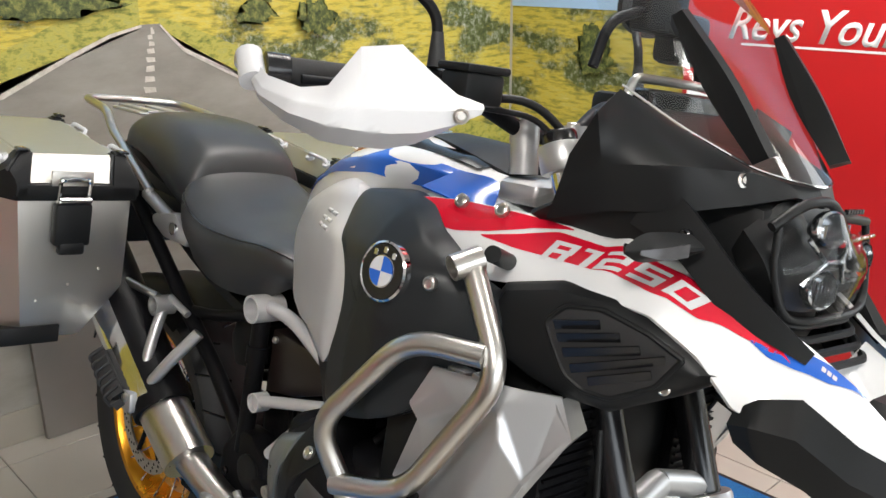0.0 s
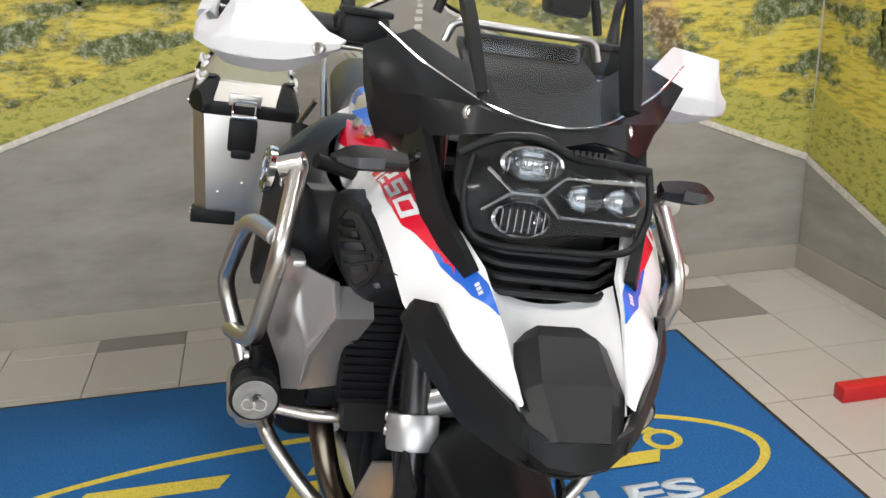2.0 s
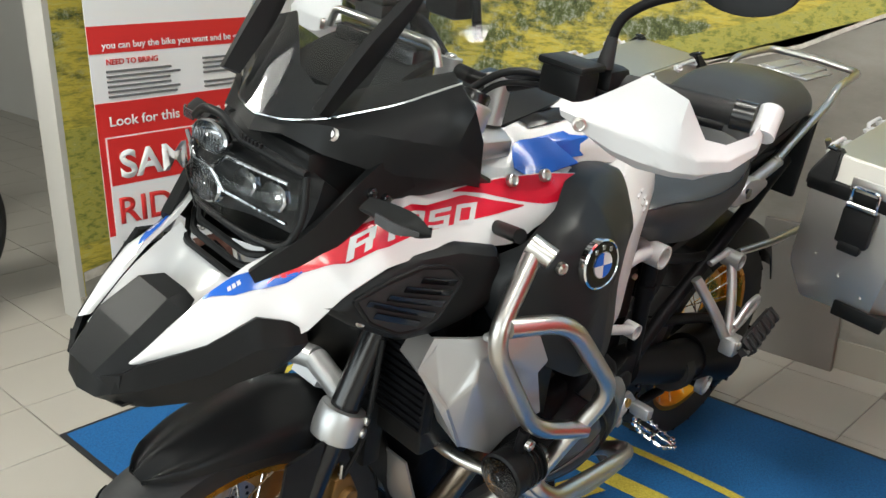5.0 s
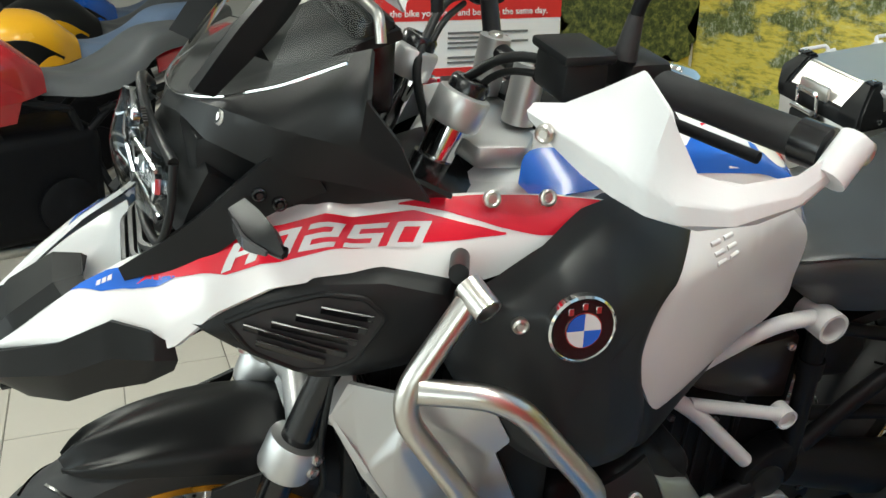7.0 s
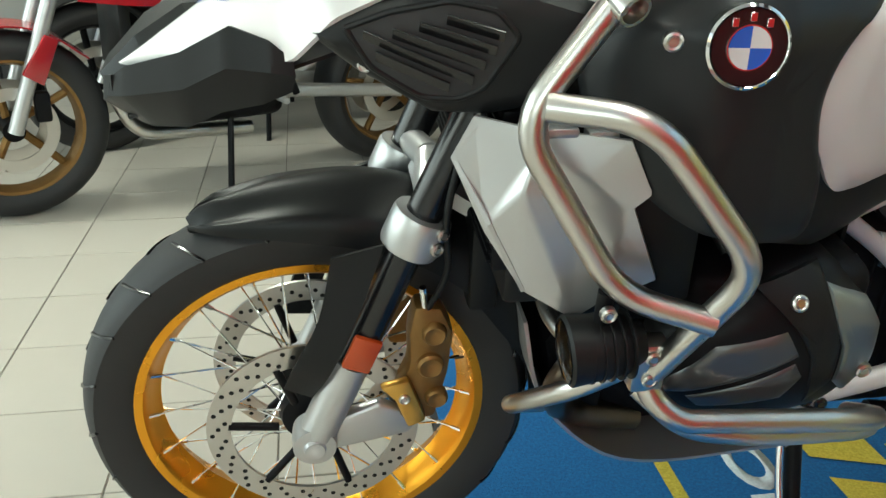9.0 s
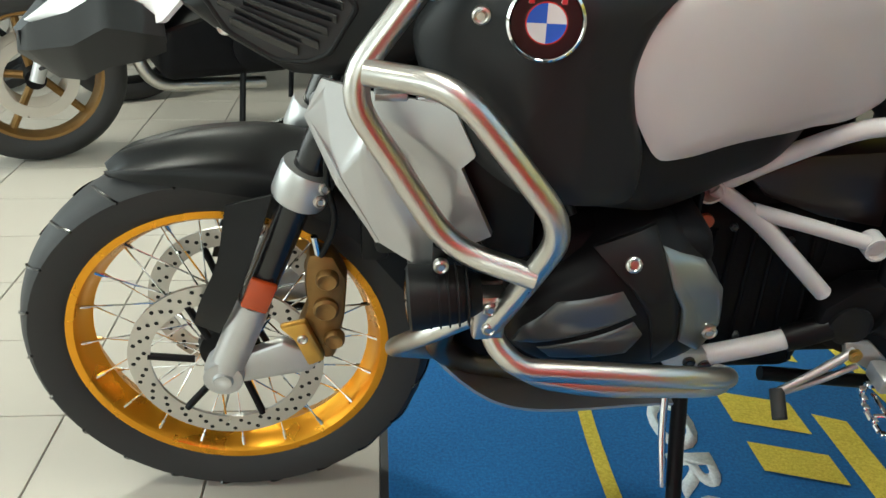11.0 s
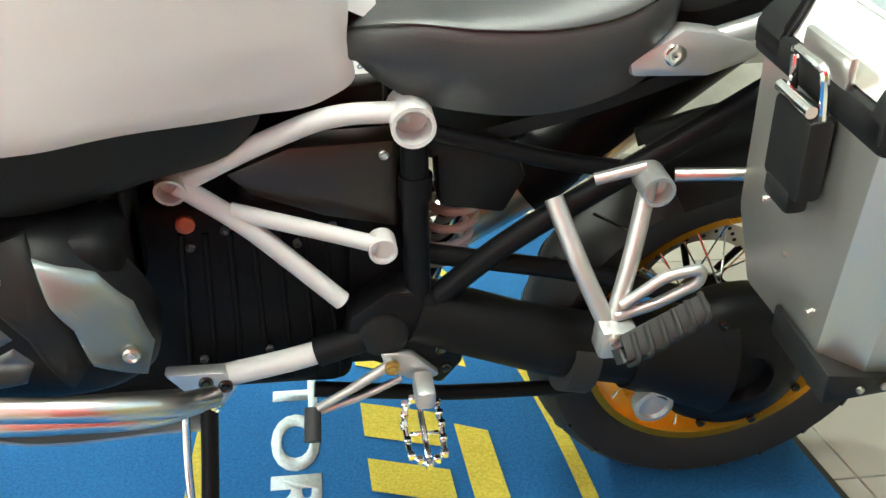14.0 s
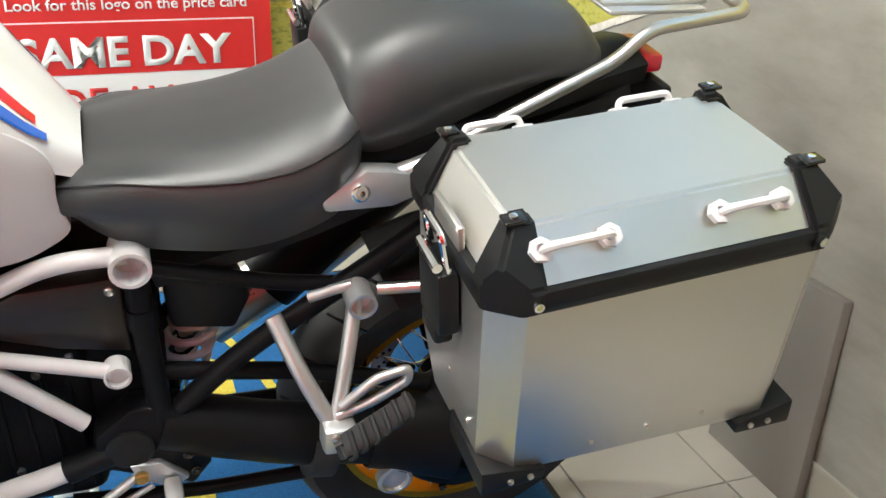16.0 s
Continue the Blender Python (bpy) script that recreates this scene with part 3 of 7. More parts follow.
# roll-up banner with the price offer
BX0, BX1, BY = 0.10, -0.715, -1.60
banner = thing("roll_up_banner", "white and red roll-up banner with offer lettering on a metal base", "banner")
part("cassette", rbox((BX1 - 0.02, BY - 0.09, 0.0), (BX0 + 0.02, BY + 0.03, 0.075), 0.012), ALU, banner, "silver base cassette")
for fx in (-0.62, 0.0):
    part("foot", tube([(fx, BY - 0.05, 0.012), (fx, BY + 0.13, 0.012)], 0.009), CHROME, banner, "thin steel foot")
part("panel", rbox((BX1, BY - 0.004, 0.07), (BX0, BY, 2.0), 0.0), BANW, banner, smooth=False)
part("support_pole", tube([(-0.3, BY - 0.03, 0.06), (-0.3, BY - 0.03, 2.0)], 0.01), ALU, banner)


def strip(name, x0, x1, z0, z1, material, k=1, label=""):
    part(name, rbox((min(x0, x1), BY - 0.001, z0), (max(x0, x1), BY + 0.0035 * k, z1), 0.0), material, banner, label, smooth=False)


strip("red_band", BX0, BX1, 1.0, 1.085, BANR)
strip("red_panel", BX0, BX1, 0.405, 0.845, BANR)
strip("box_frame", BX0 - 0.02, BX1 + 0.055, 0.40, 0.735, BANW, 2)
strip("red_box", BX0 - 0.024, BX1 + 0.059, 0.575, 0.731, BANR, 3)
strip("forest_picture", BX0, BX1, 0.08, 0.33, BANB, 1, "dark printed picture of woods")
for x0, x1, z0, z1 in ((-0.50, -0.62, 0.16, 0.20), (-0.53, -0.6, 0.2, 0.235)):
    strip("picture_motorcycle", x0, x1, z0, z1, BLACKP, 2, "small dark printed motorcycle shape")
part("badge_oval", flip(prism([(-0.02 + 0.17 * math.cos(t) - 0.1, 0.155 + 0.05 * math.sin(t)) for t in np.linspace(0, math.tau, 40, endpoint=False)], BY, BY + 0.008, 0), 1), BLUE, banner, "blue oval badge", smooth=False)


def ban_text(text, x, z, size, material, width=None, bold=0.0, k=2):
    m = Matrix.Translation((x, BY + 0.0035 * k + 0.001, z)) @ Matrix(((-1, 0, 0, 0), (0, 0, 1, 0), (0, 1, 0, 0), (0, 0, 0, 1)))
    lettering("lettering", text, size, m, material, banner, bold, width=width)


ban_text("SAME DAY", 0.045, 0.60, 0.125, BANW, 0.63, 0.004, 4)
ban_text("RIDE AWAY", 0.06, 0.445, 0.125, BANR, 0.68, 0.002, 3)
ban_text("Look for this logo on the price card", 0.06, 0.77, 0.045, BANW, 0.70, 0.0006)
ban_text("Even with Finance & Part Exchange!", 0.06, 0.355, 0.04, BANG, 0.66, 0.0004)
ban_text("you can buy the bike you want and be gone the same day.", 0.06, 1.015, 0.03, BANW, 0.72, 0.0004)
ban_text("NEED TO BRING", 0.05, 0.965, 0.024, BANR, 0.18, 0.0006)
for col, x in enumerate((0.05, -0.30)):
    for r in range(7):
        if (r, col) in ((0, 0), (4, 1)):
            continue
        z = 0.955 - 0.016 * r
        strip("text_bar", x, x - rng.uniform(0.20, 0.30), z, z + 0.007, BANG, 2, "grey line of small print")
for r in range(9):
    z = 1.62 - 0.05 * r
    strip("text_bar", 0.03, -rng.uniform(0.4, 0.65), z, z + 0.02, BANG, 2)
strip("red_band", BX0, BX1, 1.75, 1.95, BANR)

# red board with slogan
rboard = thing("display_board", "tall bright red display board with white slogan lettering", "display board")
part("panel", rbox((-0.50, 1.80, 0.05), (0.55, 1.835, 2.05), 0.004), REDB, rboard)
for fx in (-0.39, 0.42):
    part("foot", rbox((fx - 0.025, 1.47, 0.0), (fx + 0.025, 1.93, 0.05), 0.004), REDB, rboard, "red box-section foot")
m = Matrix.Translation((-0.345, 1.799, 1.135)) @ Matrix(((1, 0, 0, 0), (0, 0, -1, 0), (0, 1, 0, 0), (0, 0, 0, 1)))
lettering("lettering", "Revs Your Heart", 0.135, m, BANW, rboard, 0.002, 0.35, width=0.86)
part("underline", rbox((-0.30, 1.7985, 1.115), (0.5, 1.8, 1.122), 0), BANW, rboard, smooth=False)


# ---------------- the motorcycle ----------------
LEAN = 10.48
bike_pose = pose(0, 0, 0.07, -LEAN, 0, 0) @ Matrix.Translation((0, 0, -0.07))
moto = thing("adventure_motorcycle", "white, red and blue adventure motorcycle with gold wire wheels", "motorcycle", bike_pose)
FAX, RAX = Vector((0.752, 0, 0.325)), Vector((-0.752, 0, 0.318))


def wheel(name, c, R, tw, rim_r, rim_w, disc_r, discs, spokes, label):
    """A wire wheel: tyre with grooves, gold rim, crossed spokes, hub and drilled discs."""
    w = new(name)
    w.parent = moto
    w["label"] = label
    prof = []
    for k in range(17):
        a = math.pi * (k / 16 - 0.5)
        prof.append((R - tw * 0.62 + tw * 0.62 * math.cos(a) ** 0.9 if abs(a) < 1.5 else R - tw * 0.62, tw * math.sin(a) * 0.98))
    prof = [(rim_r - 0.004, -rim_w * 0.9), (rim_r + 0.012, -tw * 0.82), *prof[2:-2], (rim_r + 0.012, tw * 0.82), (rim_r - 0.004, rim_w * 0.9)]
    part("tyre", revolve(prof, c, seg=96, close=True), RUBBER, w, "black road tyre")
    # tread grooves as sunken dark ribs
    for k in range(44):
        a = k * math.tau / 44
        s = 1 if k % 2 else -1
        p = []
        for q in range(6):
            t = 0.12 + 0.75 * q / 5
            aa, rr = a + 0.16 * t, R - tw * 0.62 * (1 - math.cos(t * 1.35)) + 0.0006
            p.append(c + Vector((rr * math.cos(aa), s * tw * math.sin(t * 1.35), rr * math.sin(aa))))
        part("tread_groove", tube(p, 0.0028, 0.01, 5), BLACKG, w)
    rp = [(rim_r, -rim_w), (rim_r - 0.012, -rim_w * 0.97), (rim_r - 0.018, -rim_w * 0.8), (rim_r - 0.022, -rim_w * 0.4), (rim_r - 0.033, 0), (rim_r - 0.022, rim_w * 0.4),
          (rim_r - 0.018, rim_w * 0.8), (rim_r - 0.012, rim_w * 0.97), (rim_r, rim_w), (rim_r + 0.002, rim_w * 0.9), (rim_r - 0.008, rim_w * 0.5), (rim_r - 0.008, -rim_w * 0.5), (rim_r + 0.002, -rim_w * 0.9)]
    part("rim", revolve(rp, c, seg=96, close=True), GOLD, w, "gold anodised rim")
    part("hub", revolve([(0.02, -0.06), (0.045, -0.055), (0.05, -0.04), (0.032, -0.025), (0.032, 0.025), (0.05, 0.04), (0.045, 0.055), (0.02, 0.06)], c, seg=32), BLACKF, w, "black hub")
    for k in range(spokes):
        a = k * math.tau / spokes
        s = 1 if k % 2 else -1
        off = 0.34 if (k // 2) % 2 else -0.34
        p0 = c + Vector((0.047 * math.cos(a + off), s * 0.045, 0.047 * math.sin(a + off)))
        p1 = c + Vector(((rim_r - 0.014) * math.cos(a), -s * rim_w * 0.75, (rim_r - 0.014) * math.sin(a)))
        part("spoke", tube([p0, p1], 0.0016, seg=6), CHROME, w)
        part("nipple", tube([p1, p1 + (p0 - p1) * 0.09], 0.0032, seg=6), CHROME, w)
    for y in discs:
        bm = bmesh.new()
        seg, rads = 120, (disc_r, disc_r - 0.034)
        rr = [[bm.verts.new(c + Vector((r * math.cos(k * math.tau / seg), y + h, r * math.sin(k * math.tau / seg)))) for k in range(seg)] for r in rads for h in (-0.0025, 0.0025)]
        for a, b in ((0, 1), (1, 3), (3, 2), (2, 0)):
            for k in range(seg):
                bm.faces.new((rr[a][k], rr[a][(k + 1) % seg], rr[b][(k + 1) % seg], rr[b][k]))
        d = part("brake_disc", bm, STEEL, w, "drilled steel brake disc")
        for k in range(72):
            a = k * math.tau / 72
            r = disc_r - 0.008 - 0.0085 * (k % 3)
            part("drill_hole", revolve([(0.0036, -0.0031), (0.0036, 0.0031)], c + Vector((r * math.cos(a), y, r * math.sin(a))), seg=8), BLACKP, d)
        for k in range(6):
            a = k * math.tau / 6
            part("disc_arm", tube([c + Vector((0.05 * math.cos(a), y * 0.9, 0.05 * math.sin(a))), c + Vector(((disc_r - 0.03) * math.cos(a + 0.12), y, (disc_r - 0.03) * math.sin(a + 0.12)))], 0.006), BLACKF, w)
    return w


wheel("front_wheel", FAX, 0.325, 0.060, 0.252, 0.040, 0.150, (0.078, -0.078), 40, "front wire wheel with gold rim and two drilled discs")
wheel("rear_wheel", RAX, 0.318, 0.085, 0.229, 0.058, 0.135, (-0.07,), 36, "rear wire wheel with gold rim")


def mp(name, bm, material, side=1, parent=None, label="", smooth=True, angle=40):
    """A part of the motorcycle; side -1 turns it to the other flank."""
    return part(name, flip(bm, side), material, parent or moto, label, smooth, angle)


# white wing panels with their decals
WU = np.array([(0.932, 0.062, 0.872), (0.885, 0.071, 0.912), (0.838, 0.080, 0.948), (0.79, 0.086, 0.975), (0.74, 0.108, 1.003), (0.66, 0.138, 1.036), (0.58, 0.150, 1.060), (0.55, 0.152, 1.050), (0.49, 0.158, 1.056), (0.41, 0.168, 1.056), (0.33, 0.19, 1.056), (0.25, 0.21, 1.048)])
WV = np.array([(0.932, 0.070, 0.868), (0.885, 0.108, 0.890), (0.835, 0.142, 0.905), (0.79, 0.155, 0.905), (0.755, 0.170, 0.905), (0.71, 0.188, 0.955), (0.652, 0.200, 0.985), (0.567, 0.205, 0.990), (0.49, 0.208, 0.978), (0.43, 0.216, 0.970), (0.385, 0.226, 0.972), (0.30, 0.232, 1.0), (0.25, 0.226, 1.03)])


def wing(x, v, off=0.0):
    """A point of the wing panel at x, from its upper (0) to its lower (1) edge."""
    u = np.array([np.interp(x, WU[::-1, 0], WU[::-1, k]) for k in range(3)])
    w = np.array([np.interp(x, WV[::-1, 0], WV[::-1, k]) for k in range(3)])
    d = w - u
    n = np.array([0.12, -d[2], d[1]]) + np.array([0, 1e-4, 0])
    n = n / np.linalg.norm(n)
    return u + d * v + n * (0.010 * 4 * v * (1 - v) + off)


def wing_sheet(off, xs, v0, v1, nx, nv, thick):
    bm = bmesh.new()
    g = [[bm.verts.new(wing(x, v0(x) + (v1(x) - v0(x)) * j / (nv - 1), off)) for j in range(nv)] for x in np.linspace(*xs, nx)]
    for a, b in zip(g, g[1:]):
        for j in range(nv - 1):
            bm.faces.new((a[j], b[j], b[j + 1], a[j + 1]))
    if thick:
        h = [[bm.verts.new(wing(x, v0(x) + (v1(x) - v0(x)) * j / (nv - 1), off - thick)) for j in range(nv)] for x in np.linspace(*xs, nx)]
        for a, b in zip(h, h[1:]):
            for j in range(nv - 1):
                bm.faces.new((a[j], a[j + 1], b[j + 1], b[j]))
        for j in (0, nv - 1):
            for i in range(nx - 1):
                bm.faces.new((g[i][j], g[i + 1][j], h[i + 1][j], h[i][j]))
        for i in (0, nx - 1):
            for j in range(nv - 1):
                bm.faces.new((g[i][j], g[i][j + 1], h[i][j + 1], h[i][j]))
    return bm


def line(*pts):
    p = np.array(sorted(pts))
    return lambda x: np.interp(x, p[:, 0], p[:, 1])


# square stroke letters: bars of x0, y0, x1, y1 in a cell one unit high
STROKES = {"R": (0.78, ((0, 0, 0.2, 1), (0.2, 0.8, 0.75, 1), (0.55, 0.6, 0.75, 0.8), (0.2, 0.4, 0.75, 0.6), (0.48, 0, 0.7, 0.4))),
           "1": (0.5, ((0, 0.8, 0.25, 1), (0.25, 0, 0.47, 1))),
           "2": (0.8, ((0, 0.8, 0.75, 1), (0.55, 0.6, 0.75, 0.8), (0, 0.4, 0.75, 0.6), (0, 0.2, 0.2, 0.4), (0, 0, 0.75, 0.2))),
           "5": (0.8, ((0, 0.8, 0.75, 1), (0, 0.6, 0.2, 0.8), (0, 0.4, 0.75, 0.6), (0.55, 0.2, 0.75, 0.4), (0, 0, 0.75, 0.2))),
           "0": (0.75, ((0, 0.8, 0.75, 1), (0, 0.2, 0.2, 0.8), (0.55, 0.2, 0.75, 0.8), (0, 0, 0.75, 0.2)))}


def block_text(side):
    """The model lettering laid on the wing panel, reading forwards on either flank."""
    bm = bmesh.new()
    total = sum(STROKES[c][0] for c in "R1250") + 4 * 0.14
    at = 0
    for c in "R1250":
        wide, bars = STROKES[c]
        for x0, y0, x1, y1 in bars:
            grid = []
            for u in np.linspace(x0, x1, 5):
                row = []
                for h in np.linspace(y0, y1, 5):
                    f = (at + u) / total
                    x = 0.690 - 0.212 * f - 0.017 * h if side > 0 else 0.472 + 0.205 * f + 0.012 * h
                    row.append(bm.verts.new(wing(x, 0.62 - 0.31 * h, 0.0026)))
                grid.append(row)
            for a, b in zip(grid, grid[1:]):
                for k in range(4):
                    bm.faces.new((a[k], b[k], b[k + 1], a[k + 1]))
        at += wide + 0.14
    return bm


for side in (1, -1):
    w = mp("wing_panel", wing_sheet(0, (0.932, 0.262), lambda x: 0, line((0.262, 0.03), (0.285, 0.45), (0.312, 0.83), (0.378, 0.88), (0.42, 1), (0.93, 1)), 90, 12, 0.006), WHITE, side, None, "glossy white side panel with red and blue decals", angle=60)
    o = 0.0012
    mp("red_decal", wing_sheet(o, (0.775, 0.380), line((0.775, 0.33), (0.765, 0.26), (0.716, 0.14), (0.623, 0.22), (0.55, 0.20), (0.481, 0.18), (0.380, 0.46)), line((0.775, 0.335), (0.765, 0.30), (0.74, 0.39), (0.70, 0.57), (0.687, 0.65), (0.633, 0.70), (0.471, 0.56), (0.380, 0.48)), 90, 6, 0), RED, side, w)
    mp("red_decal", wing_sheet(o, (0.500, 0.272), line((0.500, 0.08), (0.466, 0.04), (0.396, 0.02), (0.272, 0.01)), line((0.500, 0.10), (0.445, 0.20), (0.378, 0.42), (0.34, 0.58), (0.310, 0.64), (0.29, 0.40), (0.272, 0.06)), 50, 6, 0), RED, side, w)
    mp("blue_decal", wing_sheet(o, (0.850, 0.736), line((0.850, 0.0), (0.811, 0.02), (0.79, 0.10), (0.76, 0.27), (0.736, 0.39)), line((0.850, 0.02), (0.813, 0.30), (0.78, 0.38), (0.736, 0.41)), 40, 6, 0), BLUE, side, w)
    for k in range(3):
        mp("maker_mark", wing_sheet(o + 0.0008, (0.818 - 0.006 * k, 0.8135 - 0.006 * k), lambda x: 0.13, lambda x: 0.20, 3, 3, 0), WHITEP, side, w, "small white mark")
    mp("model_lettering", block_text(side), WHITEP, side, w, "white model lettering on the red stripe", smooth=False)

# white scoop between the wings and the black beak
mp("beak_scoop", loft([[(0.780, -0.086, 0.962), (0.775, -0.04, 0.935), (0.775, 0.04, 0.935), (0.780, 0.086, 0.962)], [(0.815, -0.081, 0.945), (0.81, -0.045, 0.912), (0.81, 0.045, 0.912), (0.815, 0.081, 0.945)], [(0.86, -0.074, 0.920), (0.85, -0.045, 0.893), (0.85, 0.045, 0.893), (0.86, 0.074, 0.920)], [(0.93, -0.064, 0.86), (0.92, -0.03, 0.84), (0.92, 0.03, 0.84), (0.93, 0.064, 0.86)]], 24, 14, 0.004), WHITE, 1, None, "white hollow between the wing panels")
mp("beak_centre", loft([[(0.834, -0.038, 0.914), (0.840, -0.026, 0.926), (0.840, 0.026, 0.926), (0.834, 0.038, 0.914)], [(0.858, -0.058, 0.908), (0.872, -0.036, 0.926), (0.872, 0.036, 0.926), (0.858, 0.058, 0.908)], [(0.912, -0.068, 0.872), (0.926, -0.042, 0.892), (0.926, 0.042, 0.892), (0.912, 0.068, 0.872)], [(0.962, -0.050, 0.838), (0.972, -0.030, 0.846), (0.972, 0.030, 0.846), (0.962, 0.050, 0.838)]], 22, 13, 0.02, True), BLACKP, 1, None, "black faceted beak centre", angle=25)
mp("beak_lip", loft([[(0.953, -0.066, 0.856), (0.966, -0.04, 0.846), (0.972, 0, 0.846), (0.966, 0.04, 0.846), (0.953, 0.066, 0.856)], [(0.955, -0.064, 0.83), (0.972, -0.035, 0.815), (0.978, 0, 0.812), (0.972, 0.035, 0.815), (0.955, 0.064, 0.83)], [(0.92, -0.05, 0.795), (0.935, -0.03, 0.785), (0.94, 0, 0.785), (0.935, 0.03, 0.785), (0.92, 0.05, 0.795)]], 20, 9, 0.006, True), BLACKP, 1, None, "black beak tip", angle=25)
mp("beak_underside", loft([[(0.945, -0.05, 0.80), (0.95, 0, 0.79), (0.945, 0.05, 0.80)], [(0.80, -0.13, 0.87), (0.80, 0, 0.86), (0.80, 0.13, 0.87)], [(0.70, -0.12, 0.90), (0.70, 0, 0.88), (0.70, 0.12, 0.90)]], 10, 8, 0.004), BLACKP)
for side in (1, -1):
    mp("beak_cheek", loft([[(0.752, 0.166, 0.906), (0.775, 0.162, 0.925), (0.815, 0.148, 0.936), (0.87, 0.122, 0.900), (0.935, 0.078, 0.870), (0.955, 0.06, 0.852)], [(0.75, 0.172, 0.890), (0.775, 0.174, 0.895), (0.82, 0.158, 0.895), (0.87, 0.130, 0.862), (0.94, 0.080, 0.836), (0.962, 0.058, 0.828)], [(0.755, 0.160, 0.868), (0.785, 0.158, 0.855), (0.83, 0.136, 0.838), (0.87, 0.11, 0.81), (0.915, 0.068, 0.795), (0.93, 0.045, 0.79)]], 26, 9, 0.007, True), BLACKP, side, None, "black beak side", angle=25)

# scoop panels with slots
SC = [(0.742, 0.938), (0.68, 0.974), (0.61, 0.996), (0.53, 0.995), (0.455, 0.975), (0.43, 0.93), (0.45, 0.89), (0.503, 0.868), (0.556, 0.855), (0.612, 0.855), (0.69, 0.90)]
scy = lambda x, z: 0.172 + 0.30 * (0.745 - x) * (1 - 0.35 * (0.745 - x) / 0.3) + 0.012 - 2.2 * (z - 0.93) ** 2
SL = [(0.700, 0.948), (0.658, 0.966), (0.600, 0.979), (0.556, 0.972), (0.534, 0.948), (0.566, 0.893), (0.590, 0.880), (0.625, 0.880), (0.676, 0.910)]
for side in (1, -1):
    sc = mp("side_scoop", pad(sharp(SC, 6), scy, 8, 0.05, 0.02, 0), BLACKP, side, None, "black side scoop with slotted grille", angle=30)
    mp("grille_recess", pad(sharp(SL, 5), lambda x, z: scy(x, z) + 0.0012, 5, 0.01, 0.0, 0), RUBBER, side, sc)
    mp("grille_rim", tube([(x, scy(x, z) + 0.0005, z) for x, z in [*SL, SL[0]]], 0.0035, 0.008, 8), BLACKP, side, sc)
    for a, b in (((0.604, 0.967), (0.549, 0.953)), ((0.630, 0.959), (0.556, 0.939)), ((0.655, 0.951), (0.566, 0.924)), ((0.684, 0.946), (0.577, 0.906)), ((0.672, 0.926), (0.600, 0.897))):
        a, b = np.array(a), np.array(b)
        pts = [a + (b - a) * t for t in np.linspace(0, 1, 5)]
        mp("grille_slat", loft([[(x, scy(x, z) + 0.007, z + 0.002) for x, z in pts], [(x, scy(x, z) + 0.001, z - 0.009) for x, z in pts]], 9, 3, 0.002), BLACKG, side, sc)
    b = bolt((0.681, side * 0.192, 0.909), (0.3, side, 0), 0.008, sc)

# tank: anthracite cover, white knee panel, black lower surround
COVER = [(0.455, 0.965), (0.40, 1.0), (0.33, 1.034), (0.27, 1.050), (0.20, 1.048), (0.152, 1.034), (0.168, 1.012), (0.203, 0.986), (0.231, 0.952), (0.246, 0.905), (0.240, 0.86), (0.225, 0.81), (0.23, 0.76), (0.31, 0.765), (0.40, 0.80), (0.46, 0.87), (0.475, 0.93)]
KNEE = [(0.252, 0.905), (0.236, 0.953), (0.207, 0.987), (0.155, 1.025), (0.10, 1.045), (0.0, 1.015), (-0.08, 0.965), (-0.150, 0.89), (-0.150, 0.835), (-0.158, 0.785), (-0.124, 0.766), (-0.03, 0.767), (0.098, 0.785), (0.17, 0.791), (0.203, 0.800), (0.229, 0.835), (0.246, 0.87)]
LOWC = [(0.30, 0.95), (0.2, 1.0), (0.05, 0.92), (-0.05, 0.80), (-0.048, 0.747), (-0.02, 0.713), (0.075, 0.706), (0.165, 0.710), (0.215, 0.725), (0.265, 0.742), (0.33, 0.765), (0.40, 0.80), (0.43, 0.86)]
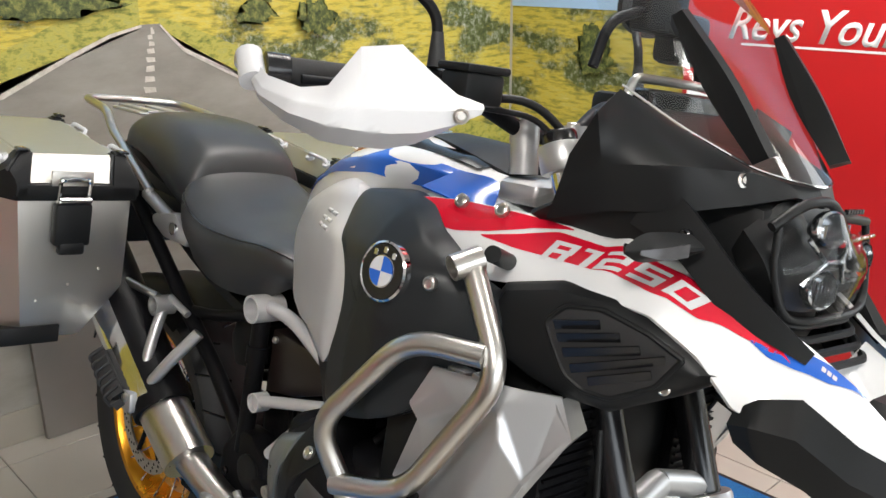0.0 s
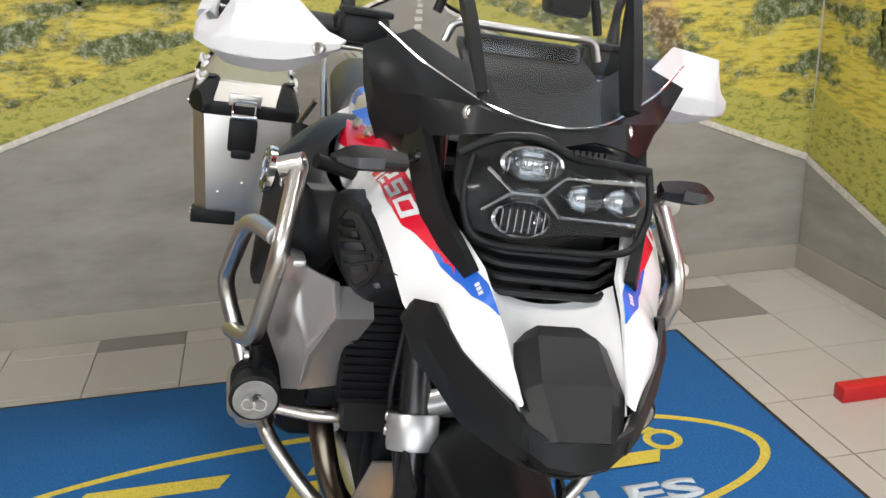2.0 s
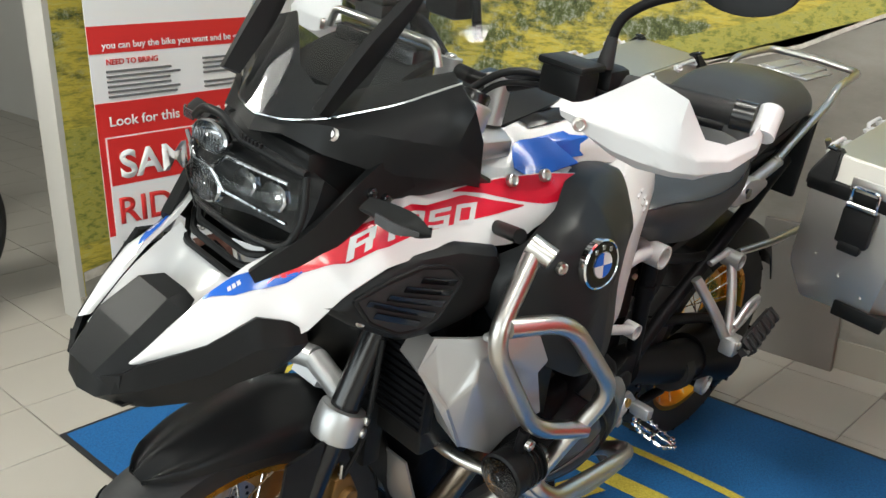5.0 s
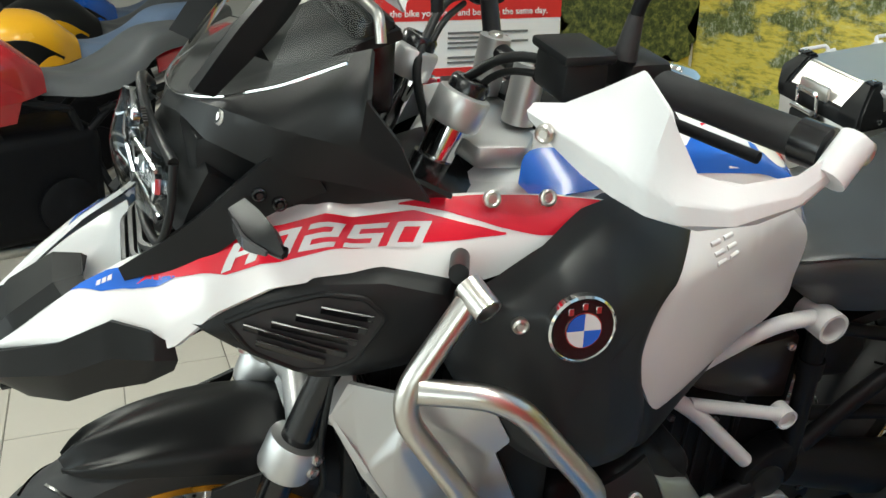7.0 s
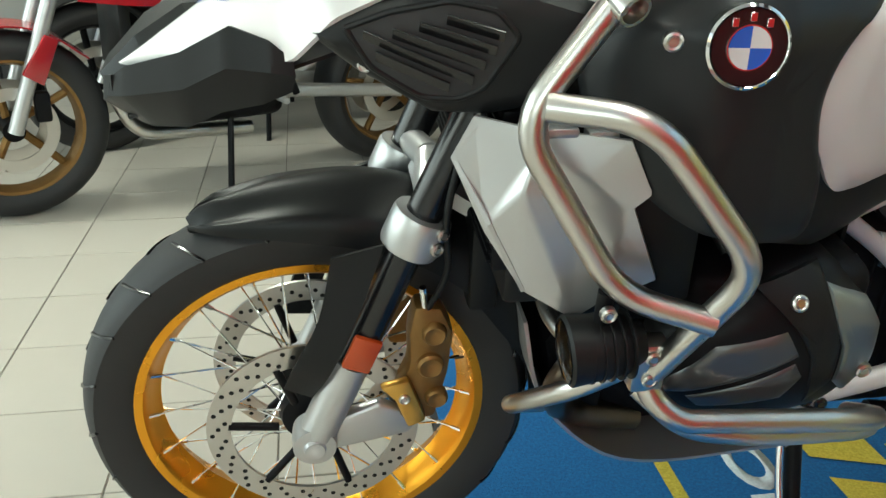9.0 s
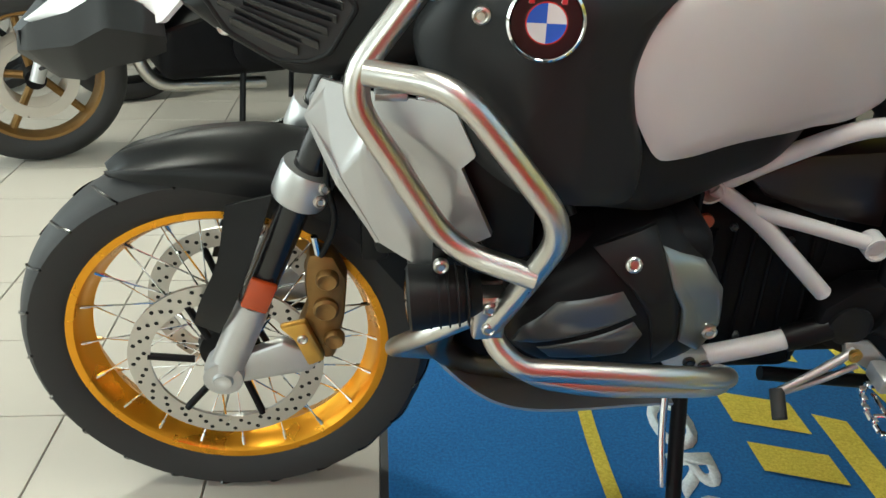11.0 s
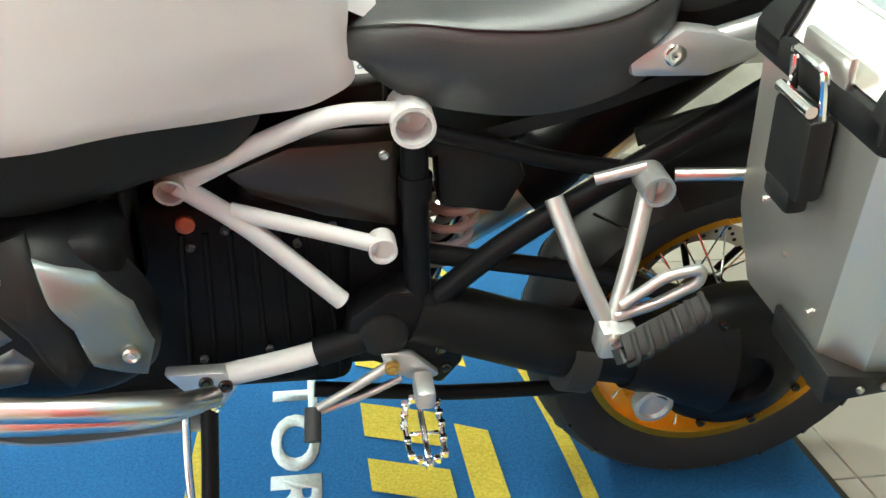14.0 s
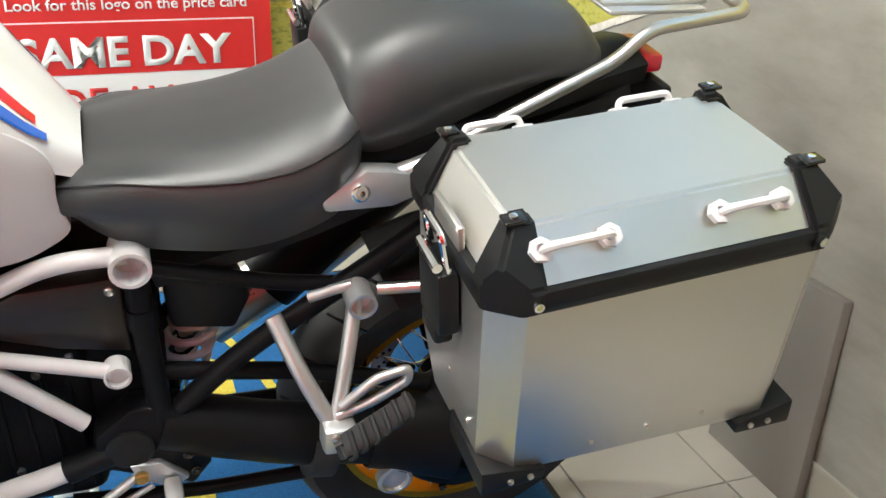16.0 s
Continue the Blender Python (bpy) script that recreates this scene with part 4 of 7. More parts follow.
for side in (1, -1):
    cov = mp("tank_cover", pad(COVER, lambda x, z: body_y(x, z) + 0.010, 9, 0.05, 0.010, 120), TANKG, side, None, "anthracite satin tank cover with round emblem")
    mp("knee_panel", pad(KNEE, lambda x, z: body_y(x, z) + 0.0105, 10, 0.05, 0.009, 120), WHITEM, side, None, "plain white rear tank panel")
    mp("lower_tank_cover", pad(LOWC, lambda x, z: body_y(x, z) - 0.008, 9, 0.07, 0.012), BLACKP, side, None, "black lower tank surround")
    # emblem: chrome ring, black band, blue and white quarters
    c = Vector((0.352, side * (body_y(0.352, 0.97) + 0.012), 0.97))
    nrm = Vector((0.10, side, 0.16)).normalized()
    em = part("emblem", revolve([(0.0385, -0.008), (0.0385, 0.002), (0.036, 0.004), (0.034, 0.002), (0.0, 0.0021)], c, nrm, 40), CHROME, cov, "round emblem with chrome ring")
    part("emblem_band", revolve([(0.034, 0.0), (0.034, 0.0035), (0.0, 0.0036)], c, nrm, 40), BLACKG, em)
    part("emblem_ring", revolve([(0.0205, 0.003), (0.0205, 0.0046), (0.0, 0.0047)], c, nrm, 40), CHROME, em)
    u = (Vector((0, 0, 1)) - nrm * nrm.z).normalized()
    w = nrm.cross(u)
    for q in range(4):
        bm = bmesh.new()
        vs = [bm.verts.new(c + nrm * 0.0056)] + [bm.verts.new(c + nrm * 0.0056 + 0.0192 * (math.cos(a) * u + math.sin(a) * w)) for a in np.linspace(q * math.pi / 2, (q + 1) * math.pi / 2, 10)]
        bm.faces.new(vs)
        part("emblem_quarter", bm, (BLUE if (q % 2 == 0) == (side > 0) else WHITEP), em, smooth=False)
    for k in range(3):
        a = (k - 1) * 0.62
        part("emblem_mark", rbox((-0.003, -0.0005, -0.004), (0.003, 0.0006, 0.004), 0.0004, 1, Matrix.Translation(c + nrm * 0.0042 + 0.0268 * (math.cos(a) * u - math.sin(a) * w * (1 if side > 0 else -1))) @ nrm.to_track_quat("Y", "Z").to_matrix().to_4x4()), CHROME, em, "short silver bar on the emblem band")
    bolt((0.412, side * (body_y(0.412, 0.968) + 0.011), 0.968), (0.2, side, 0), 0.0095, cov)
    # two rows of embossed bars high on the knee panel
    for x in (0.132, 0.106):
        for k in range(3):
            z, sl = 0.998 - 0.011 * k, 0.004 * k
            mp("embossed_bar", tube([(x + d - sl, body_y(x + d - sl, z) + 0.0090, z) for d in (0.009, 0.003, -0.003, -0.009)], 0.0034, 0.004, 10), WHITEM, side, cov)

# tank top with blue flashes, filler cover
TT = [(0.33, 0.115, 1.045, 1.075), (0.24, 0.165, 1.045, 1.105), (0.12, 0.185, 1.035, 1.118), (0.02, 0.178, 1.01, 1.095), (-0.06, 0.158, 0.97, 1.05), (-0.13, 0.125, 0.89, 0.965), (-0.185, 0.085, 0.85, 0.895)]
tank_row = lambda x, w, e, t: [(x, -w, e), (x, -w * 0.93, e + (t - e) * 0.55), (x, -w * 0.6, t - 0.008), (x, 0, t), (x, w * 0.6, t - 0.008), (x, w * 0.93, e + (t - e) * 0.55), (x, w, e)]
mp("tank_top", loft([tank_row(*s) for s in TT], 40, 40, 0.004), WHITE, 1, None, "white upper tank with blue and red flashes", angle=60)


def tank_pt(x, f, off):
    """On the tank top; f from -1 (right edge) to 1."""
    p = np.array(TT)[::-1]
    w, e, t = (np.interp(x, p[:, 0], p[:, k]) for k in (1, 2, 3))
    fy = np.interp(abs(f), [0, 0.5, 0.8, 1], [0, 0.6, 0.93, 1])
    fz = np.interp(abs(f), [0, 0.5, 0.8, 1], [t, t - 0.008, e + (t - e) * 0.55, e])
    return (x, math.copysign(fy * w + off * 0.6, f), fz + off * 0.8)


def tank_patch(x0, x1, f0, f1, material, name, off=0.0065):
    bm = bmesh.new()
    g = [[bm.verts.new(tank_pt(x, f0(x) + (f1(x) - f0(x)) * j / 7, off)) for j in range(8)] for x in np.linspace(x0, x1, 24)]
    for a, b in zip(g, g[1:]):
        for j in range(7):
            bm.faces.new((a[j], b[j], b[j + 1], a[j + 1]))
    return mp(name, bm, material)


for sd in (1, -1):
    tank_patch(0.30, -0.15, line((0.30, sd * 0.99), (-0.15, sd * 0.80)), line((0.30, sd * 0.70), (0.05, sd * 0.66), (-0.15, sd * 0.72)), BLUE, "blue_flash")
    tank_patch(0.10, -0.14, line((0.10, sd * 0.60), (-0.14, sd * 0.68)), line((0.10, sd * 0.58), (-0.05, sd * 0.48), (-0.14, sd * 0.60)), RED, "red_flash")
    tank_patch(0.27, 0.13, line((0.27, sd * 0.56), (0.13, sd * 0.60)), line((0.27, sd * 0.30), (0.2, sd * 0.26), (0.13, sd * 0.40)), BLACKG, "tank_recess", 0.008)
    # white inner shroud beside the steering head
    mp("inner_shroud", loft([[(0.39, 0.07, 1.03), (0.31, 0.075, 1.085), (0.25, 0.10, 1.09)], [(0.40, 0.10, 1.02), (0.33, 0.13, 1.055), (0.26, 0.17, 1.06)], [(0.39, 0.15, 0.99), (0.33, 0.19, 1.04), (0.26, 0.205, 1.045)]], 12, 10, 0.004), WHITE, sd, None, "white inner tank shroud")
    mp("blue_flash", loft([[(0.352, 0.148, 1.052), (0.335, 0.125, 1.078), (0.27, 0.142, 1.088)], [(0.345, 0.188, 1.046), (0.30, 0.19, 1.055), (0.255, 0.197, 1.062)]], 10, 5, 0.003), BLUE, sd)
    bolt((0.318, sd * 0.095, 1.068), (0.4, sd, 0.6), 0.010, moto)
    # clear wind deflector
    df = mp("wind_deflector", loft([[(0.475, 0.165, 1.095), (0.43, 0.17, 1.075), (0.36, 0.182, 1.07), (0.325, 0.19, 1.064)], [(0.475, 0.172, 1.075), (0.42, 0.19, 1.05), (0.36, 0.204, 1.038), (0.32, 0.206, 1.045)]], 16, 6, 0), SCREEN, sd, None, "small clear wind deflector")
    df.visible_shadow = False
    bolt((0.402, sd * 0.187, 1.056), (0.1, sd, 0.5), 0.010, moto)
    bolt((0.338, sd * 0.198, 1.056), (0.1, sd, 0.5), 0.010, moto)
mp("filler_cover", loft([[(0.30, -0.07, 1.088), (0.30, 0, 1.098), (0.30, 0.07, 1.088)], [(0.20, -0.085, 1.115), (0.20, 0, 1.124), (0.20, 0.085, 1.115)], [(0.12, -0.06, 1.122), (0.12, 0, 1.128), (0.12, 0.06, 1.122)]], 14, 12, 0.012), BLACKP, 1, None, "black filler cover")
mp("filler_cap", revolve([(0.046, -0.004), (0.046, 0.006), (0.04, 0.010), (0.022, 0.011), (0.02, 0.008), (0.0, 0.008)], (0.07, 0, 1.116), (0.05, 0, 1), 40), CHROME, 1, None, "round silver filler cap")
mp("tank_core", loft([[(0.44, -0.14, 0.80), (0.44, -0.12, 1.0), (0.44, 0.12, 1.0), (0.44, 0.14, 0.80)], [(0.2, -0.2, 0.72), (0.2, -0.16, 1.03), (0.2, 0.16, 1.03), (0.2, 0.2, 0.72)], [(-0.15, -0.08, 0.80), (-0.15, -0.07, 0.89), (-0.15, 0.07, 0.89), (-0.15, 0.08, 0.80)]], 14, 10, 0.01), BLACKP)

# seats
def seat_row(x, top, w, ez, bz, drop=0.004):
    return [(x, -w * 0.80, bz), (x, -w, ez - 0.035), (x, -w * 0.985, ez), (x, -w * 0.72, top - 0.012), (x, -w * 0.35, top - 0.002), (x, 0, top), (x, w * 0.35, top - 0.002), (x, w * 0.72, top - 0.012), (x, w * 0.985, ez), (x, w, ez - 0.035), (x, w * 0.80, bz)]


SEAT = [(-0.150, 0.862, 0.105, 0.848, 0.820), (-0.175, 0.876, 0.125, 0.858, 0.795), (-0.22, 0.885, 0.140, 0.866, 0.768), (-0.30, 0.893, 0.155, 0.862, 0.752), (-0.38, 0.905, 0.165, 0.866, 0.752), (-0.45, 0.928, 0.165, 0.880, 0.768), (-0.50, 0.956, 0.158, 0.905, 0.790), (-0.525, 0.975, 0.14, 0.920, 0.805), (-0.535, 0.90, 0.10, 0.88, 0.83)]
seat = mp("rider_seat", loft([seat_row(*s) for s in SEAT], 44, 44, 0.006), SEATV, 1, None, "black rider seat with stitched seam")
for sd in (1, -1):
    mp("seam", tube([(s[0], s[2] * 0.985 + 0.001, s[3] + 0.002) for s in SEAT], 0.0016, 0.05, 6), BLACKG, sd, seat)
PSEAT = [(-0.508, 0.925, 0.115, 0.90, 0.862), (-0.515, 1.005, 0.135, 0.935, 0.875), (-0.55, 1.028, 0.142, 0.955, 0.872), (-0.62, 1.052, 0.142, 0.985, 0.890), (-0.70, 1.062, 0.137, 1.005, 0.920), (-0.78, 1.060, 0.130, 1.010, 0.950), (-0.85, 1.045, 0.118, 1.005, 0.97), (-0.885, 1.015, 0.09, 0.99, 0.975)]
pseat = mp("passenger_seat", loft([seat_row(*s) for s in PSEAT], 44, 44, 0.006), SEATV, 1, None, "black raised passenger seat")
mp("seat_base", rbox((-0.86, -0.10, 0.845), (-0.50, 0.10, 0.885), 0.01), BLACKP)
mp("seat_base", rbox((-0.50, -0.10, 0.79), (-0.17, 0.10, 0.83), 0.01), BLACKP)
mp("rear_tail", loft([[(-0.60, -0.10, 0.88), (-0.60, 0, 0.90), (-0.60, 0.10, 0.88)], [(-0.80, -0.10, 0.93), (-0.80, 0, 0.95), (-0.80, 0.10, 0.93)], [(-0.98, -0.07, 0.96), (-0.98, 0, 0.975), (-0.98, 0.07, 0.96)]], 10, 10, 0.03), BLACKP)
mp("undertray", loft([[(-0.25, -0.10, 0.70), (-0.25, 0.10, 0.70)], [(-0.45, -0.11, 0.76), (-0.45, 0.11, 0.76)], [(-0.70, -0.11, 0.86), (-0.70, 0.11, 0.86)], [(-0.95, -0.08, 0.93), (-0.95, 0.08, 0.93)]], 4, 14, 0.02), BLACKP)

# frame tubes
for sd in (1, -1):
    mp("frame_tube", tube([(0.06, 0.112, 0.655), (-0.03, 0.116, 0.706), (-0.13, 0.120, 0.752), (-0.222, 0.118, 0.752)], 0.0132, 0.08), WHITEM, sd, None, "white painted frame tube")
    mp("frame_tube", tube([(0.055, 0.118, 0.662), (-0.02, 0.124, 0.608), (-0.140, 0.134, 0.487)], 0.0130, 0.05), WHITEM, sd)
    mp("frame_tube", tube([(-0.005, 0.122, 0.625), (-0.10, 0.130, 0.600), (-0.184, 0.136, 0.576)], 0.011, 0.05), WHITEM, sd)
    mp("frame_eye", tube([(-0.192, 0.118, 0.571), (-0.192, 0.148, 0.571)], 0.0185, hollow=True, seg=20), WHITEM, sd, None, "open white tube end")
    mp("frame_socket", tube([(-0.225, 0.085, 0.745), (-0.225, 0.148, 0.745)], 0.027, hollow=True, seg=24), WHITEM, sd, None, "large open white tube end")
    mp("frame_boss", tube([(0.062, 0.09, 0.664), (0.062, 0.132, 0.658)], 0.019, hollow=True, seg=20), WHITEM, sd)
    mp("frame_upright", tube([(-0.230, 0.118, 0.722), (-0.235, 0.122, 0.60), (-0.245, 0.125, 0.45)], 0.0175, 0.05), BLACKF, sd, None, "black frame upright")
    mp("frame_clamp", tube([(-0.233, 0.119, 0.668), (-0.234, 0.120, 0.635)], 0.0215, seg=18), BLACKF, sd)
    mp("subframe_tube", tube([(-0.255, 0.118, 0.46), (-0.36, 0.122, 0.565), (-0.52, 0.122, 0.672), (-0.80, 0.115, 0.86)], 0.0165, 0.06), BLACKF, sd, None, "black rear subframe tube")
    mp("subframe_tube", tube([(-0.24, 0.112, 0.725), (-0.42, 0.112, 0.675), (-0.53, 0.115, 0.66)], 0.012, 0.04), BLACKF, sd)
    mp("pivot_plate", prism([(-0.20, 0.50), (-0.15, 0.46), (-0.14, 0.40), (-0.20, 0.37), (-0.28, 0.33), (-0.31, 0.37), (-0.30, 0.44), (-0.25, 0.50)], 0.09, 0.14, 0.008), BLACKF, sd, None, "black frame pivot plate")
    mp("pivot_cap", revolve([(0.034, 0.0), (0.034, 0.008), (0.026, 0.012), (0.0, 0.010)], (-0.195, 0.138, 0.43), (0, 1, 0), 32), BLACKP, sd)
    mp("lower_frame_tube", tube([(-0.15, 0.13, 0.412), (-0.08, 0.13, 0.388), (0.05, 0.13, 0.358)], 0.0165, 0.04), WHITEM, sd, None, "white lower frame tube")
    mp("frame_sleeve", tube([(-0.17, 0.13, 0.42), (-0.105, 0.13, 0.396)], 0.0205, seg=18), BLACKF, sd)
    mp("side_cover", prism([(0.0, 0.665), (-0.08, 0.70), (-0.21, 0.708), (-0.215, 0.58), (-0.12, 0.60), (-0.03, 0.635)], 0.06, 0.105, 0.006), BROWNP, sd, None, "dark side cover behind the frame")
    mp("airbox_side", prism([(-0.26, 0.70), (-0.36, 0.70), (-0.385, 0.64), (-0.36, 0.585), (-0.27, 0.60)], 0.04, 0.09, 0.008), BLACKP, sd)
    bolt((-0.195, sd * 0.107, 0.69), (0, sd, 0), 0.007, moto)
    bolt((-0.275, sd * 0.142, 0.40), (0, sd, 0), 0.008, moto, material=BLACKG)
    bolt((-0.285, sd * 0.142, 0.365), (0, sd, 0), 0.008, moto, material=BLACKG)

# engine and boxer cylinders
eng = mp("engine_block", rbox((-0.16, -0.10, 0.30), (0.36, 0.10, 0.62), 0.03, 3), ENGINE, 1, None, "dark cast engine block")
mp("gearbox", rbox((-0.26, -0.088, 0.32), (0.0, 0.088, 0.64), 0.03, 3), ENGINE, 1, eng)
mp("front_cover", prism([(0.34, 0.32), (0.42, 0.36), (0.44, 0.48), (0.40, 0.60), (0.34, 0.62)], -0.12, 0.12, 0.02), ENGINE, 1, eng)
mp("bash_plate", loft([[(0.47, -0.12, 0.52), (0.47, 0.12, 0.52)], [(0.45, -0.15, 0.42), (0.45, 0.15, 0.42)], [(0.36, -0.16, 0.315), (0.36, 0.16, 0.315)], [(0.05, -0.16, 0.29), (0.05, 0.16, 0.29)]], 8, 18, 0.005), SILVER, 1, None, "silver engine guard plate")
for sd in (1, -1):
    for k in range(9):
        x0 = 0.10 + 0.024 * k
        mp("cooling_fin", rbox((x0, 0.12, 0.55), (x0 + 0.006, 0.20, 0.70), 0.002, 1), ENGINE, sd, eng)
    for k in range(7):
        mp("casing_rib", tube([(-0.14 + 0.035 * k, 0.100, 0.33), (-0.12 + 0.03 * k, 0.101, 0.58)], 0.004, seg=8), ENGINE, sd, eng)
    for k in range(10):
        bolt((-0.13 + 0.045 * (k % 5), sd * 0.102, 0.36 + 0.2 * (k // 5) + 0.012 * (k % 3)), (0, sd, 0), 0.006, eng, material=GREYM)
    cyl = mp("cylinder_head", rbox((0.10, 0.12, 0.535), (0.335, 0.285, 0.69), 0.03, 3), ENGINE, sd, None, "cylinder head with painted cover")
    CYO = [(0.355, 0.56), (0.352, 0.60), (0.295, 0.656), (0.236, 0.697), (0.18, 0.702), (0.137, 0.682), (0.09, 0.62), (0.074, 0.55), (0.09, 0.488), (0.22, 0.485), (0.345, 0.505)]
    cyy = lambda x, z: 0.325 - 2.0 * (x - 0.22) ** 2 - 6.0 * max(0, z - 0.62) ** 2 - 2.5 * max(0, 0.60 - z) ** 2
    mp("cylinder_cover", pad(CYO, cyy, 8, 0.06, 0.022), BLACKF, sd, cyl, "black cylinder cover")
    mp("cover_wedge", pad(sharp([(0.345, 0.530), (0.336, 0.562), (0.301, 0.615), (0.226, 0.638), (0.205, 0.604), (0.323, 0.537)], 5), lambda x, z: cyy(x, z) + 0.004, 5, 0.01, 0.004, 0), GREYM, sd, cyl, "grey metallic wedge of the cover")
    mp("cover_wedge", pad(sharp([(0.318, 0.530), (0.206, 0.594), (0.190, 0.570), (0.205, 0.535), (0.30, 0.512)], 5), lambda x, z: cyy(x, z) + 0.003, 5, 0.01, 0.004, 0), GREYM, sd, cyl)
    mp("cover_cap", pad(sharp([(0.178, 0.684), (0.149, 0.672), (0.121, 0.660), (0.090, 0.617), (0.077, 0.550), (0.092, 0.495), (0.138, 0.545), (0.147, 0.605), (0.166, 0.640)], 5), lambda x, z: cyy(x, z) + 0.005, 5, 0.012, 0.005, 0), GREYM2, sd, cyl, "light grey metallic end of the cover")
    mp("cover_band", pad(sharp([(0.262, 0.684), (0.185, 0.704), (0.168, 0.655), (0.150, 0.605), (0.140, 0.545), (0.165, 0.505), (0.190, 0.60), (0.215, 0.64)], 4), lambda x, z: cyy(x, z) + 0.003, 5, 0.01, 0.004, 0), BLACKP, sd, cyl)
    bolt((0.216, sd * (cyy(0.216, 0.67) + 0.004), 0.67), (0, sd, 0.5), 0.010, cyl)
    bolt((0.098, sd * 0.30, 0.555), (0, sd, 0), 0.010, cyl)
    mp("intake_pipe", tube([(0.14, 0.17, 0.68), (0.11, 0.14, 0.73), (0.07, 0.10, 0.76)], 0.03, 0.05), BLACKP, sd)
    mp("plug_cable", tube([(0.28, 0.25, 0.70), (0.30, 0.22, 0.735), (0.24, 0.18, 0.76)], 0.006, 0.03), BLACKP, sd)
    hp = mp("header_pipe", tube([(0.33, 0.20, 0.57), (0.40, 0.205, 0.55), (0.44, 0.18, 0.45), (0.40, 0.12, 0.36), (0.28, 0.09, 0.31)], 0.021, 0.06), mat("bronzed_steel_%d" % sd, (0.16, 0.13, 0.10), 0.3, 1.0, vary=0.3, scale=14), sd, None, "bronzed exhaust header pipe")
mp("sensor_bolt", revolve([(0.012, 0), (0.012, 0.006), (0.006, 0.008), (0.0, 0.006)], (0.052, 0.105, 0.598), (0, 1, 0), 20), mat("copper_bolt", (0.45, 0.12, 0.06), 0.4, 0.6), 1, None, "copper-coloured plug")

def faceted(pts, faces, thick):
    """A sheet of flat facets with thickness and softened edges."""
    bm = bmesh.new()
    vs = {k: bm.verts.new(p) for k, p in pts.items()}
    for f in faces:
        bm.faces.new([vs[k] for k in f])
    bmesh.ops.recalc_face_normals(bm, faces=bm.faces)
    inner = [e for e in bm.edges if len(e.link_faces) == 2]
    bmesh.ops.bevel(bm, geom=inner, offset=0.005, segments=3, affect="EDGES", profile=0.5)
    bmesh.ops.solidify(bm, geom=bm.faces[:], thickness=thick)
    return bm


COWL = {"a": (0.597, 0.229, 0.821), "b": (0.571, 0.237, 0.861), "c": (0.531, 0.262, 0.868), "d": (0.448, 0.306, 0.863), "n": (0.408, 0.318, 0.817), "o": (0.430, 0.312, 0.797),
        "r": (0.386, 0.308, 0.708), "s": (0.437, 0.288, 0.688), "p": (0.468, 0.283, 0.667), "l": (0.518, 0.260, 0.670), "m": (0.561, 0.258, 0.757), "g": (0.533, 0.286, 0.806), "h": (0.474, 0.283, 0.794), "i": (0.474, 0.300, 0.829), "j": (0.520, 0.276, 0.845)}
COWL_FACES = ("abm", "bjm", "bcj", "jgm", "jcd", "jdi", "gjh", "jih", "mgl", "glp", "ghp", "hsp", "idn", "ion", "iho", "hso", "osr")

# radiator block and silver cowls
mp("radiator_core", rbox((0.44, -0.19, 0.60), (0.52, 0.19, 0.90), 0.01), BLACKP, 1, None, "black radiator block")
for sd in (1, -1):
    rad = mp("radiator", rbox((0.515, 0.10, 0.66), (0.54, 0.205, 0.86), 0.006), BLACKF, sd, None, "finned black radiator")
    for k in range(14):
        z = 0.67 + 0.0135 * k
        mp("radiator_fin", rbox((0.54, 0.105, z), (0.545, 0.20, z + 0.004), 0, 1), ENGINE, sd, rad, smooth=False)
    cw = mp("radiator_cowl", faceted(COWL, COWL_FACES, 0.008), SILVER, sd, None, "silver painted radiator cowl with raised facets", angle=22)
    mp("cowl_front", loft([[(0.571, 0.237, 0.861), (0.597, 0.229, 0.821), (0.561, 0.262, 0.757), (0.518, 0.262, 0.670)], [(0.555, 0.175, 0.855), (0.575, 0.170, 0.815), (0.535, 0.190, 0.755), (0.500, 0.20, 0.672)]], 13, 4, 0.005, True), SILVER, sd, cw, angle=14)
    for x, z in ((0.50, 0.872), (0.455, 0.868)):
        mp("cowl_tab", rbox((x - 0.018, 0.270, z - 0.006), (x + 0.018, 0.290, z + 0.004), 0.003), SILVER, sd, cw)
    mp("cowl_trim", prism([(0.405, 0.835), (0.44, 0.76), (0.38, 0.655), (0.33, 0.66), (0.335, 0.82)], 0.235, 0.283, 0.006), BLACKP, sd, None, "black trim behind the cowl")
    mp("air_duct", prism([(0.46, 0.66), (0.44, 0.60), (0.34, 0.60), (0.33, 0.67)], 0.14, 0.24, 0.012), BLACKP, sd)

